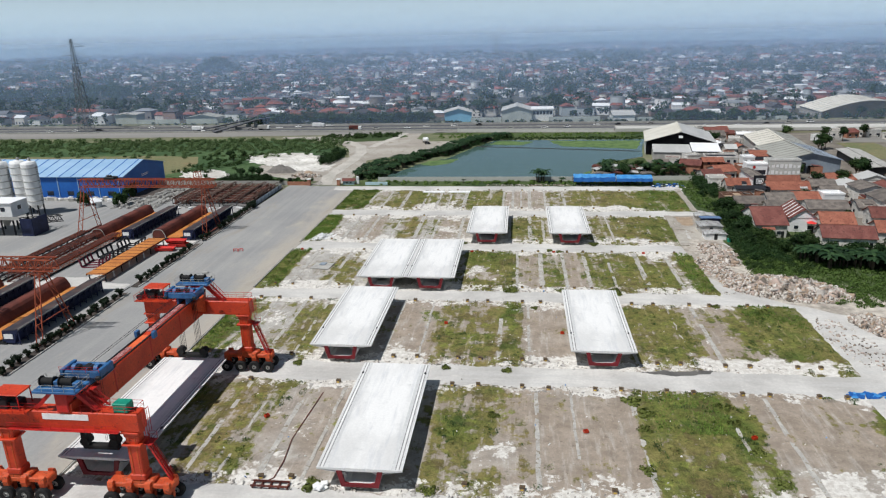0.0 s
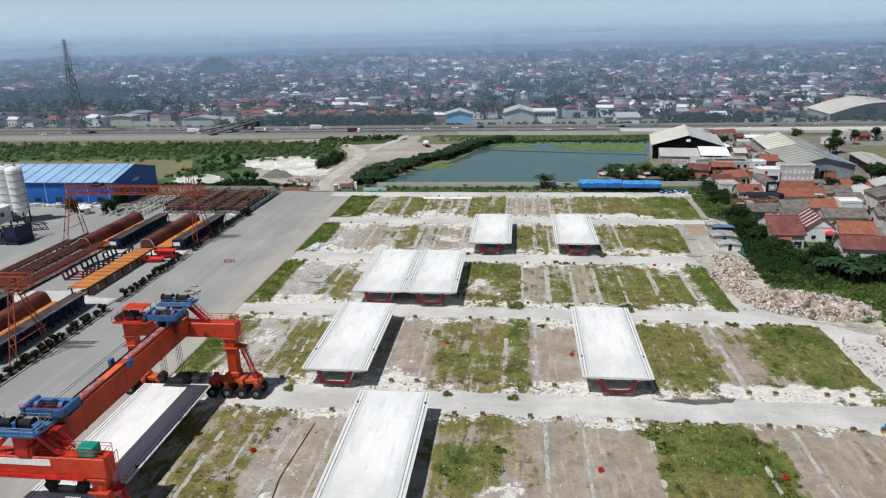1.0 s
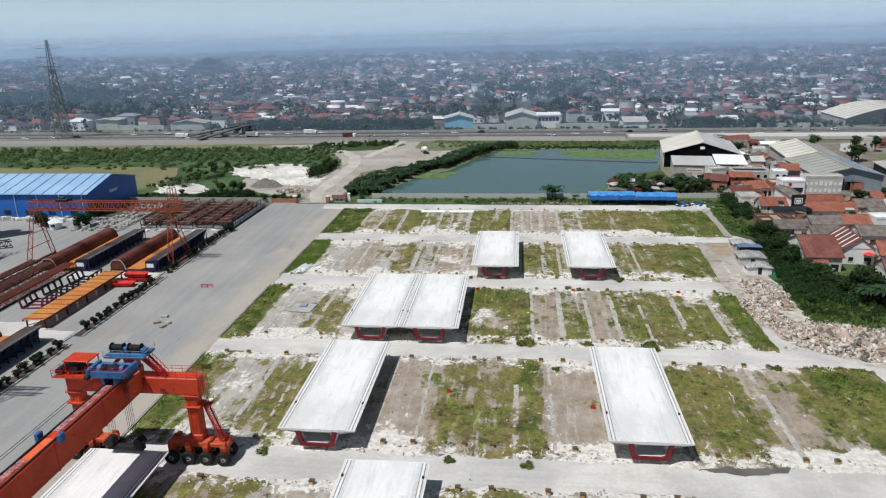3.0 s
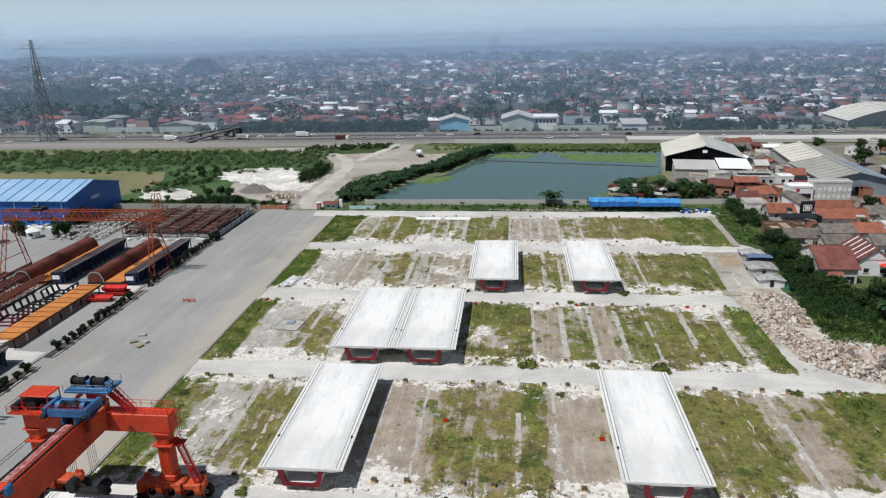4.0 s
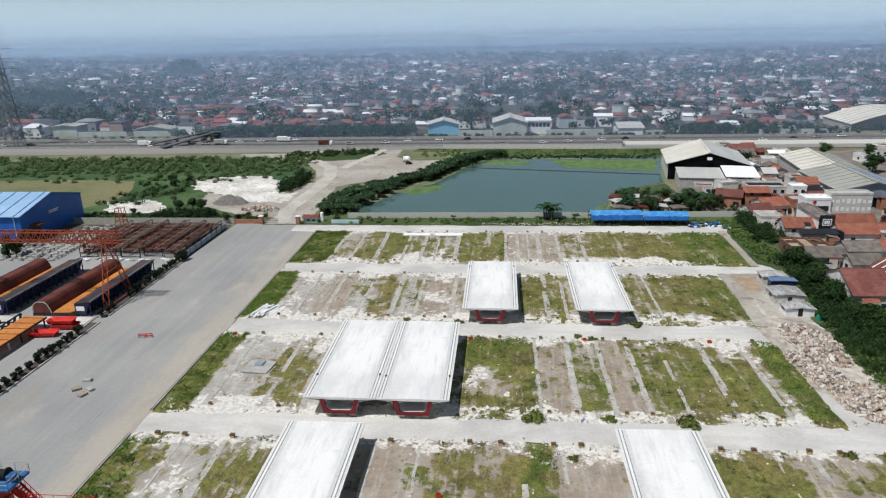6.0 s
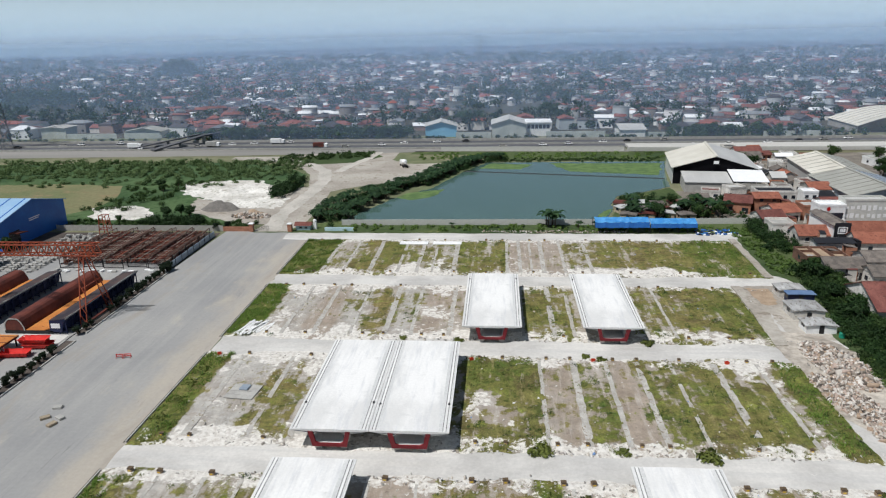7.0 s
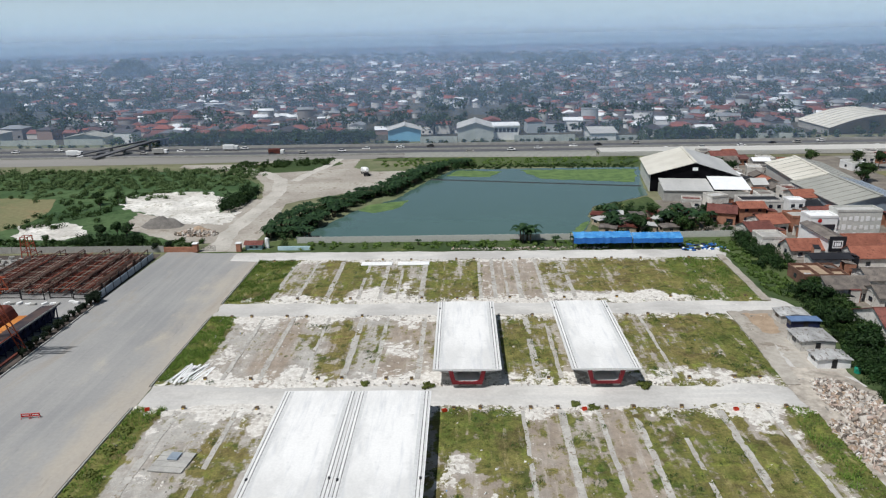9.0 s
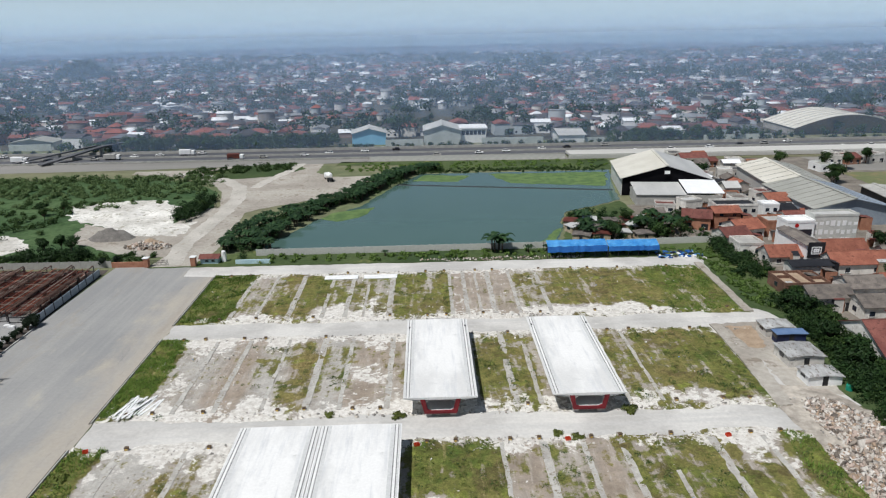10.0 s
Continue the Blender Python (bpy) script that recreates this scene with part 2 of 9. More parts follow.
CONCRETE = girder_concrete()
TROUGH = surface("dusty_trough_concrete", lin(200, 200, 198), lin(224, 223, 220), 0.9, big=0.25, fine=2.5, vary=0.12, worn=lin(170, 170, 170), worn_at=0.58, stretch=(1, 0.12, 1))
RAW_CONCRETE = surface("grey_concrete", lin(158, 156, 151), lin(176, 174, 168), 0.9, big=0.4, fine=4, vary=0.1, worn=lin(128, 126, 120))
END_RED = surface("dark_red_coating", lin(98, 18, 26), lin(120, 28, 36), 0.6, big=0.6, fine=6)
REBAR = surface("rusty_bars", lin(66, 65, 66), lin(94, 92, 90), 0.8, big=1.0, fine=12, vary=0.2)
DARK_STEEL = surface("dark_steel", lin(34, 35, 38), lin(50, 50, 52), 0.55, 0.3, big=0.8, fine=8)
RUBBER = surface("black_rubber", lin(22, 22, 23), lin(34, 33, 32), 0.85, big=2, fine=10)
ORANGE = surface("orange_red_paint", lin(182, 52, 24), lin(202, 66, 32), 0.5, big=0.35, fine=3, vary=0.12, worn=lin(118, 38, 24), worn_at=0.57)
ORANGE_DIRTY = surface("dirty_orange_paint", lin(184, 70, 32), lin(204, 90, 48), 0.6, big=0.6, fine=4, vary=0.14, worn=lin(112, 60, 44), worn_at=0.54)
RED_PAINT = surface("red_paint", lin(170, 30, 28), lin(190, 40, 34), 0.5, big=0.5, fine=6)
BLUE_PAINT = surface("machine_blue_paint", lin(38, 86, 136), lin(60, 110, 158), 0.5, big=0.5, fine=5, worn=lin(34, 56, 84), worn_at=0.55)
GREEN_PAINT = surface("green_paint", lin(20, 128, 104), lin(30, 146, 120), 0.5, big=1, fine=6)
WHITE_PAINT = surface("white_paint", lin(226, 226, 224), lin(238, 238, 236), 0.6, big=0.5, fine=4, vary=0.05, worn=lin(190, 188, 184))
TRUSS = surface("rust_orange_truss", lin(138, 62, 40), lin(158, 80, 52), 0.7, big=0.5, fine=5, worn=lin(98, 56, 42))
DECK_ORANGE = surface("orange_rust_plate", lin(180, 112, 54), lin(198, 130, 64), 0.75, big=0.25, fine=2.5, vary=0.1, worn=lin(140, 78, 38), worn_at=0.56)
RUST = surface("brown_rust_plate", lin(78, 38, 32), lin(106, 54, 42), 0.75, big=0.3, fine=3, vary=0.15, worn=lin(56, 30, 28))
NAVY = surface("navy_form_steel", lin(18, 26, 56), lin(28, 38, 74), 0.55, big=0.4, fine=4)
WALL_BLUE = surface("blue_cladding", lin(30, 92, 172), lin(38, 104, 184), 0.5, big=0.15, fine=1.5, vary=0.06)
ROOF_BLUE = surface("pale_blue_roof_sheet", lin(142, 176, 206), lin(158, 188, 214), 0.4, big=0.1, fine=1.2, vary=0.06)
TARP = surface("blue_tarpaulin", lin(24, 84, 154), lin(42, 102, 172), 0.55, big=0.3, fine=2, vary=0.15)
TARP_PALE = surface("paler_tarpaulin", lin(48, 124, 190), lin(84, 152, 206), 0.6, big=0.4, fine=2, vary=0.15, worn=lin(170, 176, 180), worn_at=0.62)
ZINC = surface("grey_roof_sheet", lin(178, 178, 175), lin(194, 193, 189), 0.5, 0.0, big=0.12, fine=1.5, vary=0.06, worn=lin(146, 146, 144), stretch=(1, 0.25, 1))
CREAM_ROOF = surface("cream_roof_sheet", lin(200, 195, 182), lin(212, 208, 196), 0.55, big=0.12, fine=1.5, vary=0.06, worn=lin(186, 180, 164))
WHITE_ROOF = surface("white_roof_sheet", lin(232, 233, 234), lin(240, 240, 240), 0.5, big=0.3, fine=2, vary=0.04)
DARK_CLAD = surface("dark_cladding", lin(28, 29, 33), lin(40, 41, 46), 0.6, big=0.2, fine=2)
TIMBER = surface("weathered_timber", lin(150, 136, 116), lin(170, 156, 134), 0.85, big=1, fine=8, vary=0.15, each=0.15)
YELLOW = surface("yellow_paint", lin(206, 172, 40), lin(216, 186, 60), 0.5, big=1, fine=8)
SAND = surface("brown_sand", lin(150, 130, 108), lin(168, 148, 126), 0.95, big=0.4, fine=3, vary=0.15)
EARTH_AND_SHADE = surface("dark_earth_and_shade", lin(64, 58, 54), lin(88, 80, 74), 0.95, big=0.2, fine=2, vary=0.2)
QUARTER = surface("worn_lane_ground", lin(104, 98, 90), lin(132, 124, 114), 0.95, big=0.15, fine=1.5, vary=0.2, worn=lin(84, 92, 60), worn_at=0.58)
GRAVEL = surface("grey_gravel", lin(104, 100, 96), lin(124, 120, 114), 0.95, big=0.3, fine=2.5, vary=0.2, depth=0.1)
GLASS = surface("dark_window_glass", lin(30, 36, 44), lin(42, 50, 60), 0.12, big=0.5, fine=2, spec=0.6)


def yard_paving():
    """Grey slab with tyre lanes along y; tan dust lies along the bed edge and in loose patches."""
    n = Nodes("yard_paving")
    pos = n.t.nodes.new("ShaderNodeSeparateXYZ")
    n.t.links.new(n.co.outputs["Object"], pos.inputs[0])
    lanes = n.noise(0.35, 4, 0.6, stretch=(1, 0.05, 1))
    tracks = n.noise(1.5, 3, 0.6, stretch=(1, 0.02, 1))
    broad = n.noise(0.035, 4, 0.55)
    mid = n.noise(0.16, 6, 0.65, stretch=(1, 0.4, 1))
    grain = n.noise(1.4, 5, 0.75)
    c = n.mix(n.band(broad, 0.35, 0.66), lin(141, 141, 140), lin(154, 153, 150))
    c = n.mix(n.band(lanes, 0.42, 0.7, 0, 0.5), c, lin(164, 162, 158))
    c = n.mix(n.band(tracks, 0.56, 0.72, 0, 0.2), c, lin(124, 124, 125))
    c = n.mix(n.band(mid, 0.56, 0.76, 0, 0.6), c, lin(180, 172, 159))
    shore = n.calc("ADD", pos.outputs["X"], n.calc("MULTIPLY", n.calc("SUBTRACT", mid, 0.5), 26.0))
    c = n.mix(n.band(shore, -80.0, -69.5, 0, 0.75), c, lin(176, 167, 153))
    c = n.mix(n.band(n.noise(0.22, 5, 0.65), 0.64, 0.74, 0, 0.4), c, lin(130, 130, 130))
    c = n.mix(n.band(n.noise(0.09, 6, 0.7, stretch=(1, 0.3, 1), distortion=0.8), 0.54, 0.7, 0, 0.55), c, lin(152, 144, 132))
    c = n.mix(n.band(n.noise(0.8, 5, 0.7, stretch=(1, 0.09, 1), distortion=0.3), 0.62, 0.72, 0, 0.45), c, lin(112, 111, 110))
    c = n.mix(n.band(n.noise(0.5, 6, 0.75), 0.66, 0.74, 0, 0.5), c, lin(116, 114, 112))
    c = n.shade(c, n.band(grain, 0.25, 0.75, 0.92, 1.04))
    return n.done(c, 0.9, 0.0, grain, 0.02, 0.25)


def lane_paving():
    """Pale cross lane, whitened by lime dust, tracks along x."""
    n = Nodes("lane_paving")
    lanes = n.noise(0.6, 4, 0.6, stretch=(0.06, 1, 1))
    broad = n.noise(0.07, 5, 0.6)
    grain = n.noise(1.6, 5, 0.7)
    c = n.mix(n.band(broad, 0.36, 0.62), lin(178, 175, 170), lin(206, 203, 197))
    c = n.mix(n.band(lanes, 0.45, 0.62, 0, 0.6), c, lin(190, 188, 184))
    c = n.mix(n.band(n.noise(0.3, 6, 0.7), 0.62, 0.72, 0, 0.8), c, lin(222, 219, 212))
    c = n.mix(n.band(n.noise(0.17, 6, 0.7), 0.68, 0.74, 0, 0.6), c, lin(146, 140, 132))
    c = n.shade(c, n.band(grain, 0.25, 0.75, 0.92, 1.08))
    return n.done(c, 0.92, 0.0, grain, 0.03, 0.2)


def plot_ground():
    """Bed ground: grass, lime and soil shares come from the mesh."""
    n = Nodes("plot_ground")
    a = n.t.nodes.new("ShaderNodeAttribute")
    a.attribute_name = "cover"
    s = n.t.nodes.new("ShaderNodeSeparateColor")
    n.t.links.new(a.outputs["Color"], s.inputs["Color"])
    grass, green, lime, soil = s.outputs[0], s.outputs[1], s.outputs[2], a.outputs["Alpha"]
    broad = n.noise(0.13, 5, 0.6)
    mid = n.noise(0.42, 6, 0.68)
    fine = n.noise(1.1, 6, 0.72)
    finer = n.noise(3.2, 5, 0.75)
    drag = n.noise(0.9, 5, 0.65, stretch=(1, 0.12, 1))
    # bare ground: grey crust, brown soil, damp spots, pale crumbs
    bare = n.mix(soil, lin(176, 172, 165), lin(160, 147, 133))
    bare = n.mix(n.band(broad, 0.44, 0.62, 0, 0.45), bare, lin(138, 125, 110))
    bare = n.mix(n.band(drag, 0.52, 0.66, 0, 0.45), bare, lin(190, 184, 175))
    bare = n.shade(bare, n.band(mid, 0.28, 0.72, 0.80, 1.14))
    bare = n.mix(n.band(fine, 0.58, 0.68, 0, 0.5), bare, lin(92, 82, 70))
    bare = n.mix(n.band(finer, 0.61, 0.69, 0, 0.45), bare, lin(196, 191, 182))
    chalk = n.mix(n.band(fine, 0.35, 0.65), lin(196, 190, 181), lin(228, 225, 218))
    chalk = n.mix(n.band(finer, 0.57, 0.67, 0, 0.6), chalk, lin(138, 130, 120))
    # turf: straw, olive and green in broad soft patches
    turf = n.mix(green, lin(128, 114, 76), lin(106, 113, 57))
    turf = n.mix(n.band(broad, 0.42, 0.64, 0, 0.45), turf, lin(114, 108, 64))
    turf = n.mix(n.band(n.noise(0.2, 4, 0.6), 0.48, 0.66, 0, 0.5), turf, lin(92, 104, 48))
    turf = n.mix(n.band(n.noise(0.3, 5, 0.65), 0.54, 0.66, 0, 0.6), turf, lin(128, 138, 64))
    lush = n.calc("MULTIPLY", n.band(n.noise(0.21, 5, 0.62), 0.45, 0.6), n.band(green, 0.55, 0.95, 0.0, 0.95))
    turf = n.mix(lush, turf, lin(78, 95, 44))
    turf = n.mix(n.band(n.noise(0.17, 5, 0.62, distortion=0.6), 0.53, 0.64, 0, 0.62), turf, lin(96, 84, 60))
    turf = n.mix(n.band(n.noise(0.24, 5, 0.66, distortion=0.4), 0.54, 0.66, 0, 0.7), turf, lin(58, 74, 36))
    turf = n.shade(turf, n.band(mid, 0.3, 0.7, 0.80, 1.14))
    turf = n.mix(n.band(drag, 0.55, 0.70, 0, 0.5), turf, lin(158, 146, 104))
    turf = n.mix(n.band(n.noise(0.75, 5, 0.7), 0.55, 0.64, 0, 0.5), turf, lin(70, 70, 40))
    turf = n.shade(turf, n.band(fine, 0.3, 0.7, 0.72, 1.24))
    turf = n.shade(turf, n.band(finer, 0.3, 0.7, 0.80, 1.18))
    g = n.calc("ADD", grass, n.calc("MULTIPLY", n.calc("SUBTRACT", fine, 0.5), 1.3))
    g = n.calc("ADD", g, n.calc("MULTIPLY", n.calc("SUBTRACT", mid, 0.5), 1.2))
    g = n.calc("ADD", g, n.calc("MULTIPLY", n.calc("SUBTRACT", drag, 0.5), -0.9))
    c = n.mix(n.band(g, 0.30, 0.62), bare, turf)
    # lime crust lies over both, in ragged winding patches
    crust = n.noise(0.5, 6, 0.68, distortion=1.2)
    f = n.calc("ADD", lime, n.calc("MULTIPLY", n.calc("SUBTRACT", crust, 0.5), 1.7))
    f = n.calc("ADD", f, n.calc("MULTIPLY", n.calc("SUBTRACT", fine, 0.5), 1.0))
    f = n.calc("SUBTRACT", f, n.calc("MULTIPLY", grass, 0.2))
    c = n.mix(n.band(f, 0.54, 0.72, 0, 0.95), c, chalk)
    c = n.shade(c, n.band(finer, 0.25, 0.75, 0.88, 1.1))
    return n.done(c, 0.95, 0.0, n.calc("ADD", fine, finer), 0.16, 0.12)


def leaves(name, dark, pale, each=0.18, rough=0.6, thin=0.3):
    """Leaf surface that lets some light through."""
    n = Nodes(name)
    c = n.mix(n.island(), dark, pale)
    c = n.mix(n.band(n.noise(0.5, 3, 0.6), 0.35, 0.65, 0, 0.5), c, dark)
    if each:
        c = n.shade(c, n.band(n.random(), 0, 1, 1 - each, 1 + each))
    n.done(c, rough, 0.0, None, 0.05, 0.2)
    glow = n.t.nodes.new("ShaderNodeBsdfTranslucent")
    n.put(c, glow.inputs["Color"])
    both = n.t.nodes.new("ShaderNodeMixShader")
    both.inputs[0].default_value = thin
    n.t.links.new(n.p.outputs[0], both.inputs[1])
    n.t.links.new(glow.outputs[0], both.inputs[2])
    n.t.links.new(both.outputs[0], n.t.nodes["Material Output"].inputs["Surface"])
    return n.mat


YARD = yard_paving()
LANE = lane_paving()
PLOT = plot_ground()
GRASS_GREEN = leaves("green_grass_blades", lin(88, 100, 46), lin(128, 134, 72))
GRASS_DRY = leaves("dry_grass_blades", lin(106, 102, 58), lin(140, 132, 84))
LEAF = leaves("broad_leaf_green", lin(40, 62, 30), lin(76, 98, 50), 0.22)
LEAF_DEEP = leaves("deep_leaf_green", lin(32, 54, 28), lin(62, 88, 46), 0.2)
BANANA = leaves("banana_leaf_green", lin(34, 58, 36), lin(64, 90, 54), 0.2)
LEAF_FRESH = leaves("fresh_leaf_green", lin(78, 104, 48), lin(114, 136, 72), 0.2)
FAR_LEAF = leaves("town_tree_green", lin(34, 56, 40), lin(62, 86, 62), 0.0)
BARK = surface("grey_brown_bark", lin(92, 78, 64), lin(112, 96, 80), 0.9, big=1, fine=8, vary=0.2)
MEADOW = surface("rough_meadow", lin(60, 76, 48), lin(86, 98, 62), 0.95, big=0.03, fine=0.8, vary=0.2, worn=lin(122, 122, 76), worn_at=0.6, depth=0.2, spec=0.1)
FIELD = surface("cut_field", lin(106, 112, 80), lin(124, 120, 90), 0.95, big=0.03, fine=0.6, vary=0.14, worn=lin(132, 118, 90), worn_at=0.54, depth=0.1, spec=0.1)
LAND = surface("open_land", lin(92, 104, 72), lin(124, 122, 98), 0.95, big=0.008, fine=0.15, vary=0.2, worn=lin(132, 128, 116), depth=0.2, spec=0.1)
DIRT = surface("dirt_road", lin(152, 145, 135), lin(174, 168, 158), 0.95, big=0.06, fine=0.8, vary=0.14, worn=lin(136, 127, 115), worn_at=0.54, depth=0.06, spec=0.15)
SPOIL = surface("white_spoil", lin(190, 186, 178), lin(226, 223, 216), 0.95, big=0.1, fine=0.7, vary=0.16, worn=lin(160, 156, 142), worn_at=0.52, depth=0.3, spec=0.15)
ASPHALT = surface("worn_asphalt", lin(78, 80, 84), lin(96, 97, 100), 0.9, big=0.03, fine=1.0, vary=0.1, spec=0.25, stretch=(0.1, 1, 1))
ROAD_PALE = surface("pale_concrete_road", lin(126, 124, 119), lin(142, 139, 134), 0.9, big=0.03, fine=1.0, vary=0.08, spec=0.25, stretch=(0.1, 1, 1))


def water():
    n = Nodes("pond_water")
    c = n.mix(n.noise(0.03, 3, 0.6), lin(70, 96, 90), lin(82, 106, 100))
    return n.done(c, 0.08, 0.0, n.noise(1.5, 4, 0.6), 0.01, 0.5)


def duckweed():
    n = Nodes("duckweed")
    c = n.mix(n.band(n.noise(0.25, 6, 0.7), 0.4, 0.6), lin(78, 102, 62), lin(104, 126, 76))
    return n.done(c, 0.8, 0.0, None, 0.02, 0.2)


WATER, WEED = water(), duckweed()

ROOF_TONES = [(0.0, lin(84, 64, 64)), (0.16, lin(110, 72, 68)), (0.28, lin(76, 74, 78)), (0.42, lin(122, 78, 72)), (0.53, lin(100, 103, 108)), (0.64, lin(130, 134, 138)), (0.72, lin(62, 60, 64)), (0.81, lin(214, 216, 218)), (0.91, lin(134, 80, 70))]
WALL_TONES = [(0.0, lin(192, 192, 190)), (0.2, lin(228, 228, 228)), (0.40, lin(140, 136, 134)), (0.58, lin(214, 210, 204)), (0.74, lin(176, 184, 188)), (0.88, lin(158, 136, 126))]


def tones(name, stops, pick, rough=0.8, fine=1.2, vary=0.12):
    n = Nodes(name)
    c = n.ramp(n.random() if pick == "object" else n.island(), stops, True)
    grain = n.noise(fine, 5, 0.7)
    c = n.shade(c, n.band(grain, 0.25, 0.75, 1 - vary, 1 + vary))
    return n.done(c, rough, 0.0, grain, 0.05, 0.3)


HOUSE_ROOF = tones("house_roof_tiles", ROOF_TONES, "object")
HOUSE_WALL = tones("house_plaster", WALL_TONES, "object", vary=0.08)
TOWN_ROOF = tones("town_roofs", ROOF_TONES, "island", fine=0.4)
TOWN_WALL = tones("town_walls", WALL_TONES, "island", fine=0.4)
TILE_ORANGE = surface("orange_clay_tiles", lin(130, 78, 62), lin(150, 95, 76), 0.85, big=0.4, fine=4, vary=0.2, worn=lin(96, 56, 44), worn_at=0.53, each=0.14, depth=0.06)
TILE_RED = surface("red_brown_tiles", lin(104, 60, 54), lin(124, 78, 69), 0.85, big=0.4, fine=4, vary=0.2, worn=lin(78, 46, 42), worn_at=0.53, each=0.14, depth=0.06)
TILE_GREY = surface("weathered_grey_tiles", lin(92, 86, 82), lin(122, 114, 106), 0.9, big=0.5, fine=4, vary=0.2, worn=lin(66, 60, 56), worn_at=0.56, each=0.12)
PLASTER = surface("stained_plaster", lin(200, 196, 188), lin(226, 222, 215), 0.88, big=0.3, fine=2, vary=0.1, worn=lin(146, 138, 126), worn_at=0.56, each=0.16)
BRICK = surface("bare_brick", lin(152, 104, 82), lin(172, 124, 100), 0.9, big=0.6, fine=5, vary=0.18, worn=lin(128, 90, 76))


# ---- ground and the large structure ----
rng = np.random.default_rng(7)
b = Build()
b.add([(-6000, -3000, -0.06), (6000, -3000, -0.06), (6000, 6000, -0.06), (-6000, 6000, -0.06)], [(0, 1, 2, 3)])
solo("ground", b, LAND, "open grey-green land reaching the hazy horizon", kind="structure")

WEST = -69.0
ROW_SPAN = [(82.0, 114.8), (122.4, 156.2), (162.8, 196.2), (203.4, 236.4), (243.8, 276.6)]
ROW_EAST = [61.0, 64.0, 49.6, 49.8, 62.0]
BED_PITCH, BED_MID = 13.05, -9.75

sheet("yard", [(-240, 20), (WEST, 20), (WEST, 287), (-100, 287), (-101, 246), (-104, 262), (-240, 262)], 0.02, YARD, "worn grey concrete yard with dusty tyre tracks", wander=0.0)
# rack floor darkened in its colour to give the shade between the bars
sheet("ground", [(-170, 246), (-101.2, 246), (-101.2, 284), (-170, 284)], 0.0, EARTH_AND_SHADE, "floor under the cage racks, painted dark for the shade between bars", wander=0.2)
sheet("road", [(WEST, 10), (110, 10), (92, 82), (84, 122), (90, 146), (78, 158), (70, 164), (56, 170), (50, 200), (66, 203.6), (68, 238), (67.5, 246), (64, 250), (69, 276.5), (70, 284), (-78, 284), (-78, 277), (WEST, 276)], 0.03, LANE, "pale lime-dusted cross lanes between the casting beds", wander=0.5)

sheet("road", [(-160, 158.5), (-104, 158.5), (-104, 163.5), (-112, 164), (-112, 198), (-104, 199), (-104, 203), (-150, 203), (-150, 199), (-119, 197), (-119, 168), (-160, 166)], 0.04, LANE, "pale dusty concrete lanes between the forms", wander=0.3)
# shares of the ground cover, row by row: from x, grass, greenness, lime, brown soil
COVER_1 = [(-69, 0.5, 0.4, 0.2, 0.5), (-55, 0.62, 0.15, 0.1, 0.7), (-47, 0.66, 0.45, 0.2, 0.5), (-42, 0.15, 0.2, 0.28, 0.6), (-29, 0.3, 0.4, 0.1, 0.4), (-15, 0.72, 0.35, 0.05, 0.7), (-2.5, 0.42, 0.2, 0.14, 1.0), (3, 0.22, 0.2, 0.12, 1.0), (20, 0.9, 0.75, 0.0, 0.6), (34, 0.7, 0.8, 0.1, 0.6), (37.5, 0.12, 0.4, 0.15, 1.0), (52, 0.3, 0.8, 0.35, 0.8)]
COVER_2 = [(-69, 0.85, 0.7, 0.15, 0.3), (-61, 0.35, 0.4, 0.42, 0.0), (-52, 0.62, 0.3, 0.18, 0.3), (-42, 0.3, 0.4, 0.2, 0.3), (-28, 0.18, 0.2, 0.28, 1.0), (-18, 0.72, 0.3, 0.1, 0.9), (-3.5, 0.85, 0.55, 0.1, 0.7), (0.5, 0.1, 0.3, 0.3, 0.8), (10, 0.2, 0.3, 0.2, 0.5), (23, 0.72, 0.5, 0.18, 0.8), (36, 0.35, 0.4, 0.3, 0.9), (42, 0.55, 0.6, 0.12, 0.9), (50, 0.95, 0.8, 0.05, 0.6)]
COVER_3 = [(-69, 1.0, 0.75, 0.1, 0.2), (-63, 0.25, 0.5, 0.36, 0.0), (-52, 0.62, 0.25, 0.3, 0.1), (-43, 0.4, 0.4, 0.3, 0.1), (-15, 0.88, 0.6, 0.08, 0.5), (-0.5, 0.3, 0.5, 0.24, 0.8), (6.6, 0.55, 0.7, 0.34, 0.5), (12.6, 0.22, 0.4, 0.12, 0.8), (16.5, 0.8, 0.5, 0.08, 0.7), (25, 0.85, 0.5, 0.05, 0.8), (33, 0.9, 0.55, 0.12, 0.6), (41, 0.5, 0.5, 0.4, 0.6), (44, 1.0, 0.85, 0.05, 0.4)]
COVER_4 = [(-69, 1.1, 0.95, 0.02, 0.2), (-62.5, 0.15, 0.5, 0.38, 0.2), (-52, 0.3, 0.3, 0.16, 0.9), (-46, 0.3, 0.5, 0.34, 0.1), (-39.5, 0.6, 0.2, 0.2, 0.6), (-33, 0.35, 0.6, 0.34, 0.1), (-27, 0.35, 0.3, 0.4, 0.7), (-17, 0.3, 0.5, 0.3, 0.3), (-3, 0.8, 0.5, 0.18, 0.4), (9, 0.4, 0.4, 0.2, 0.3), (22, 0.75, 0.55, 0.2, 0.4), (29, 0.82, 0.6, 0.16, 0.4)]
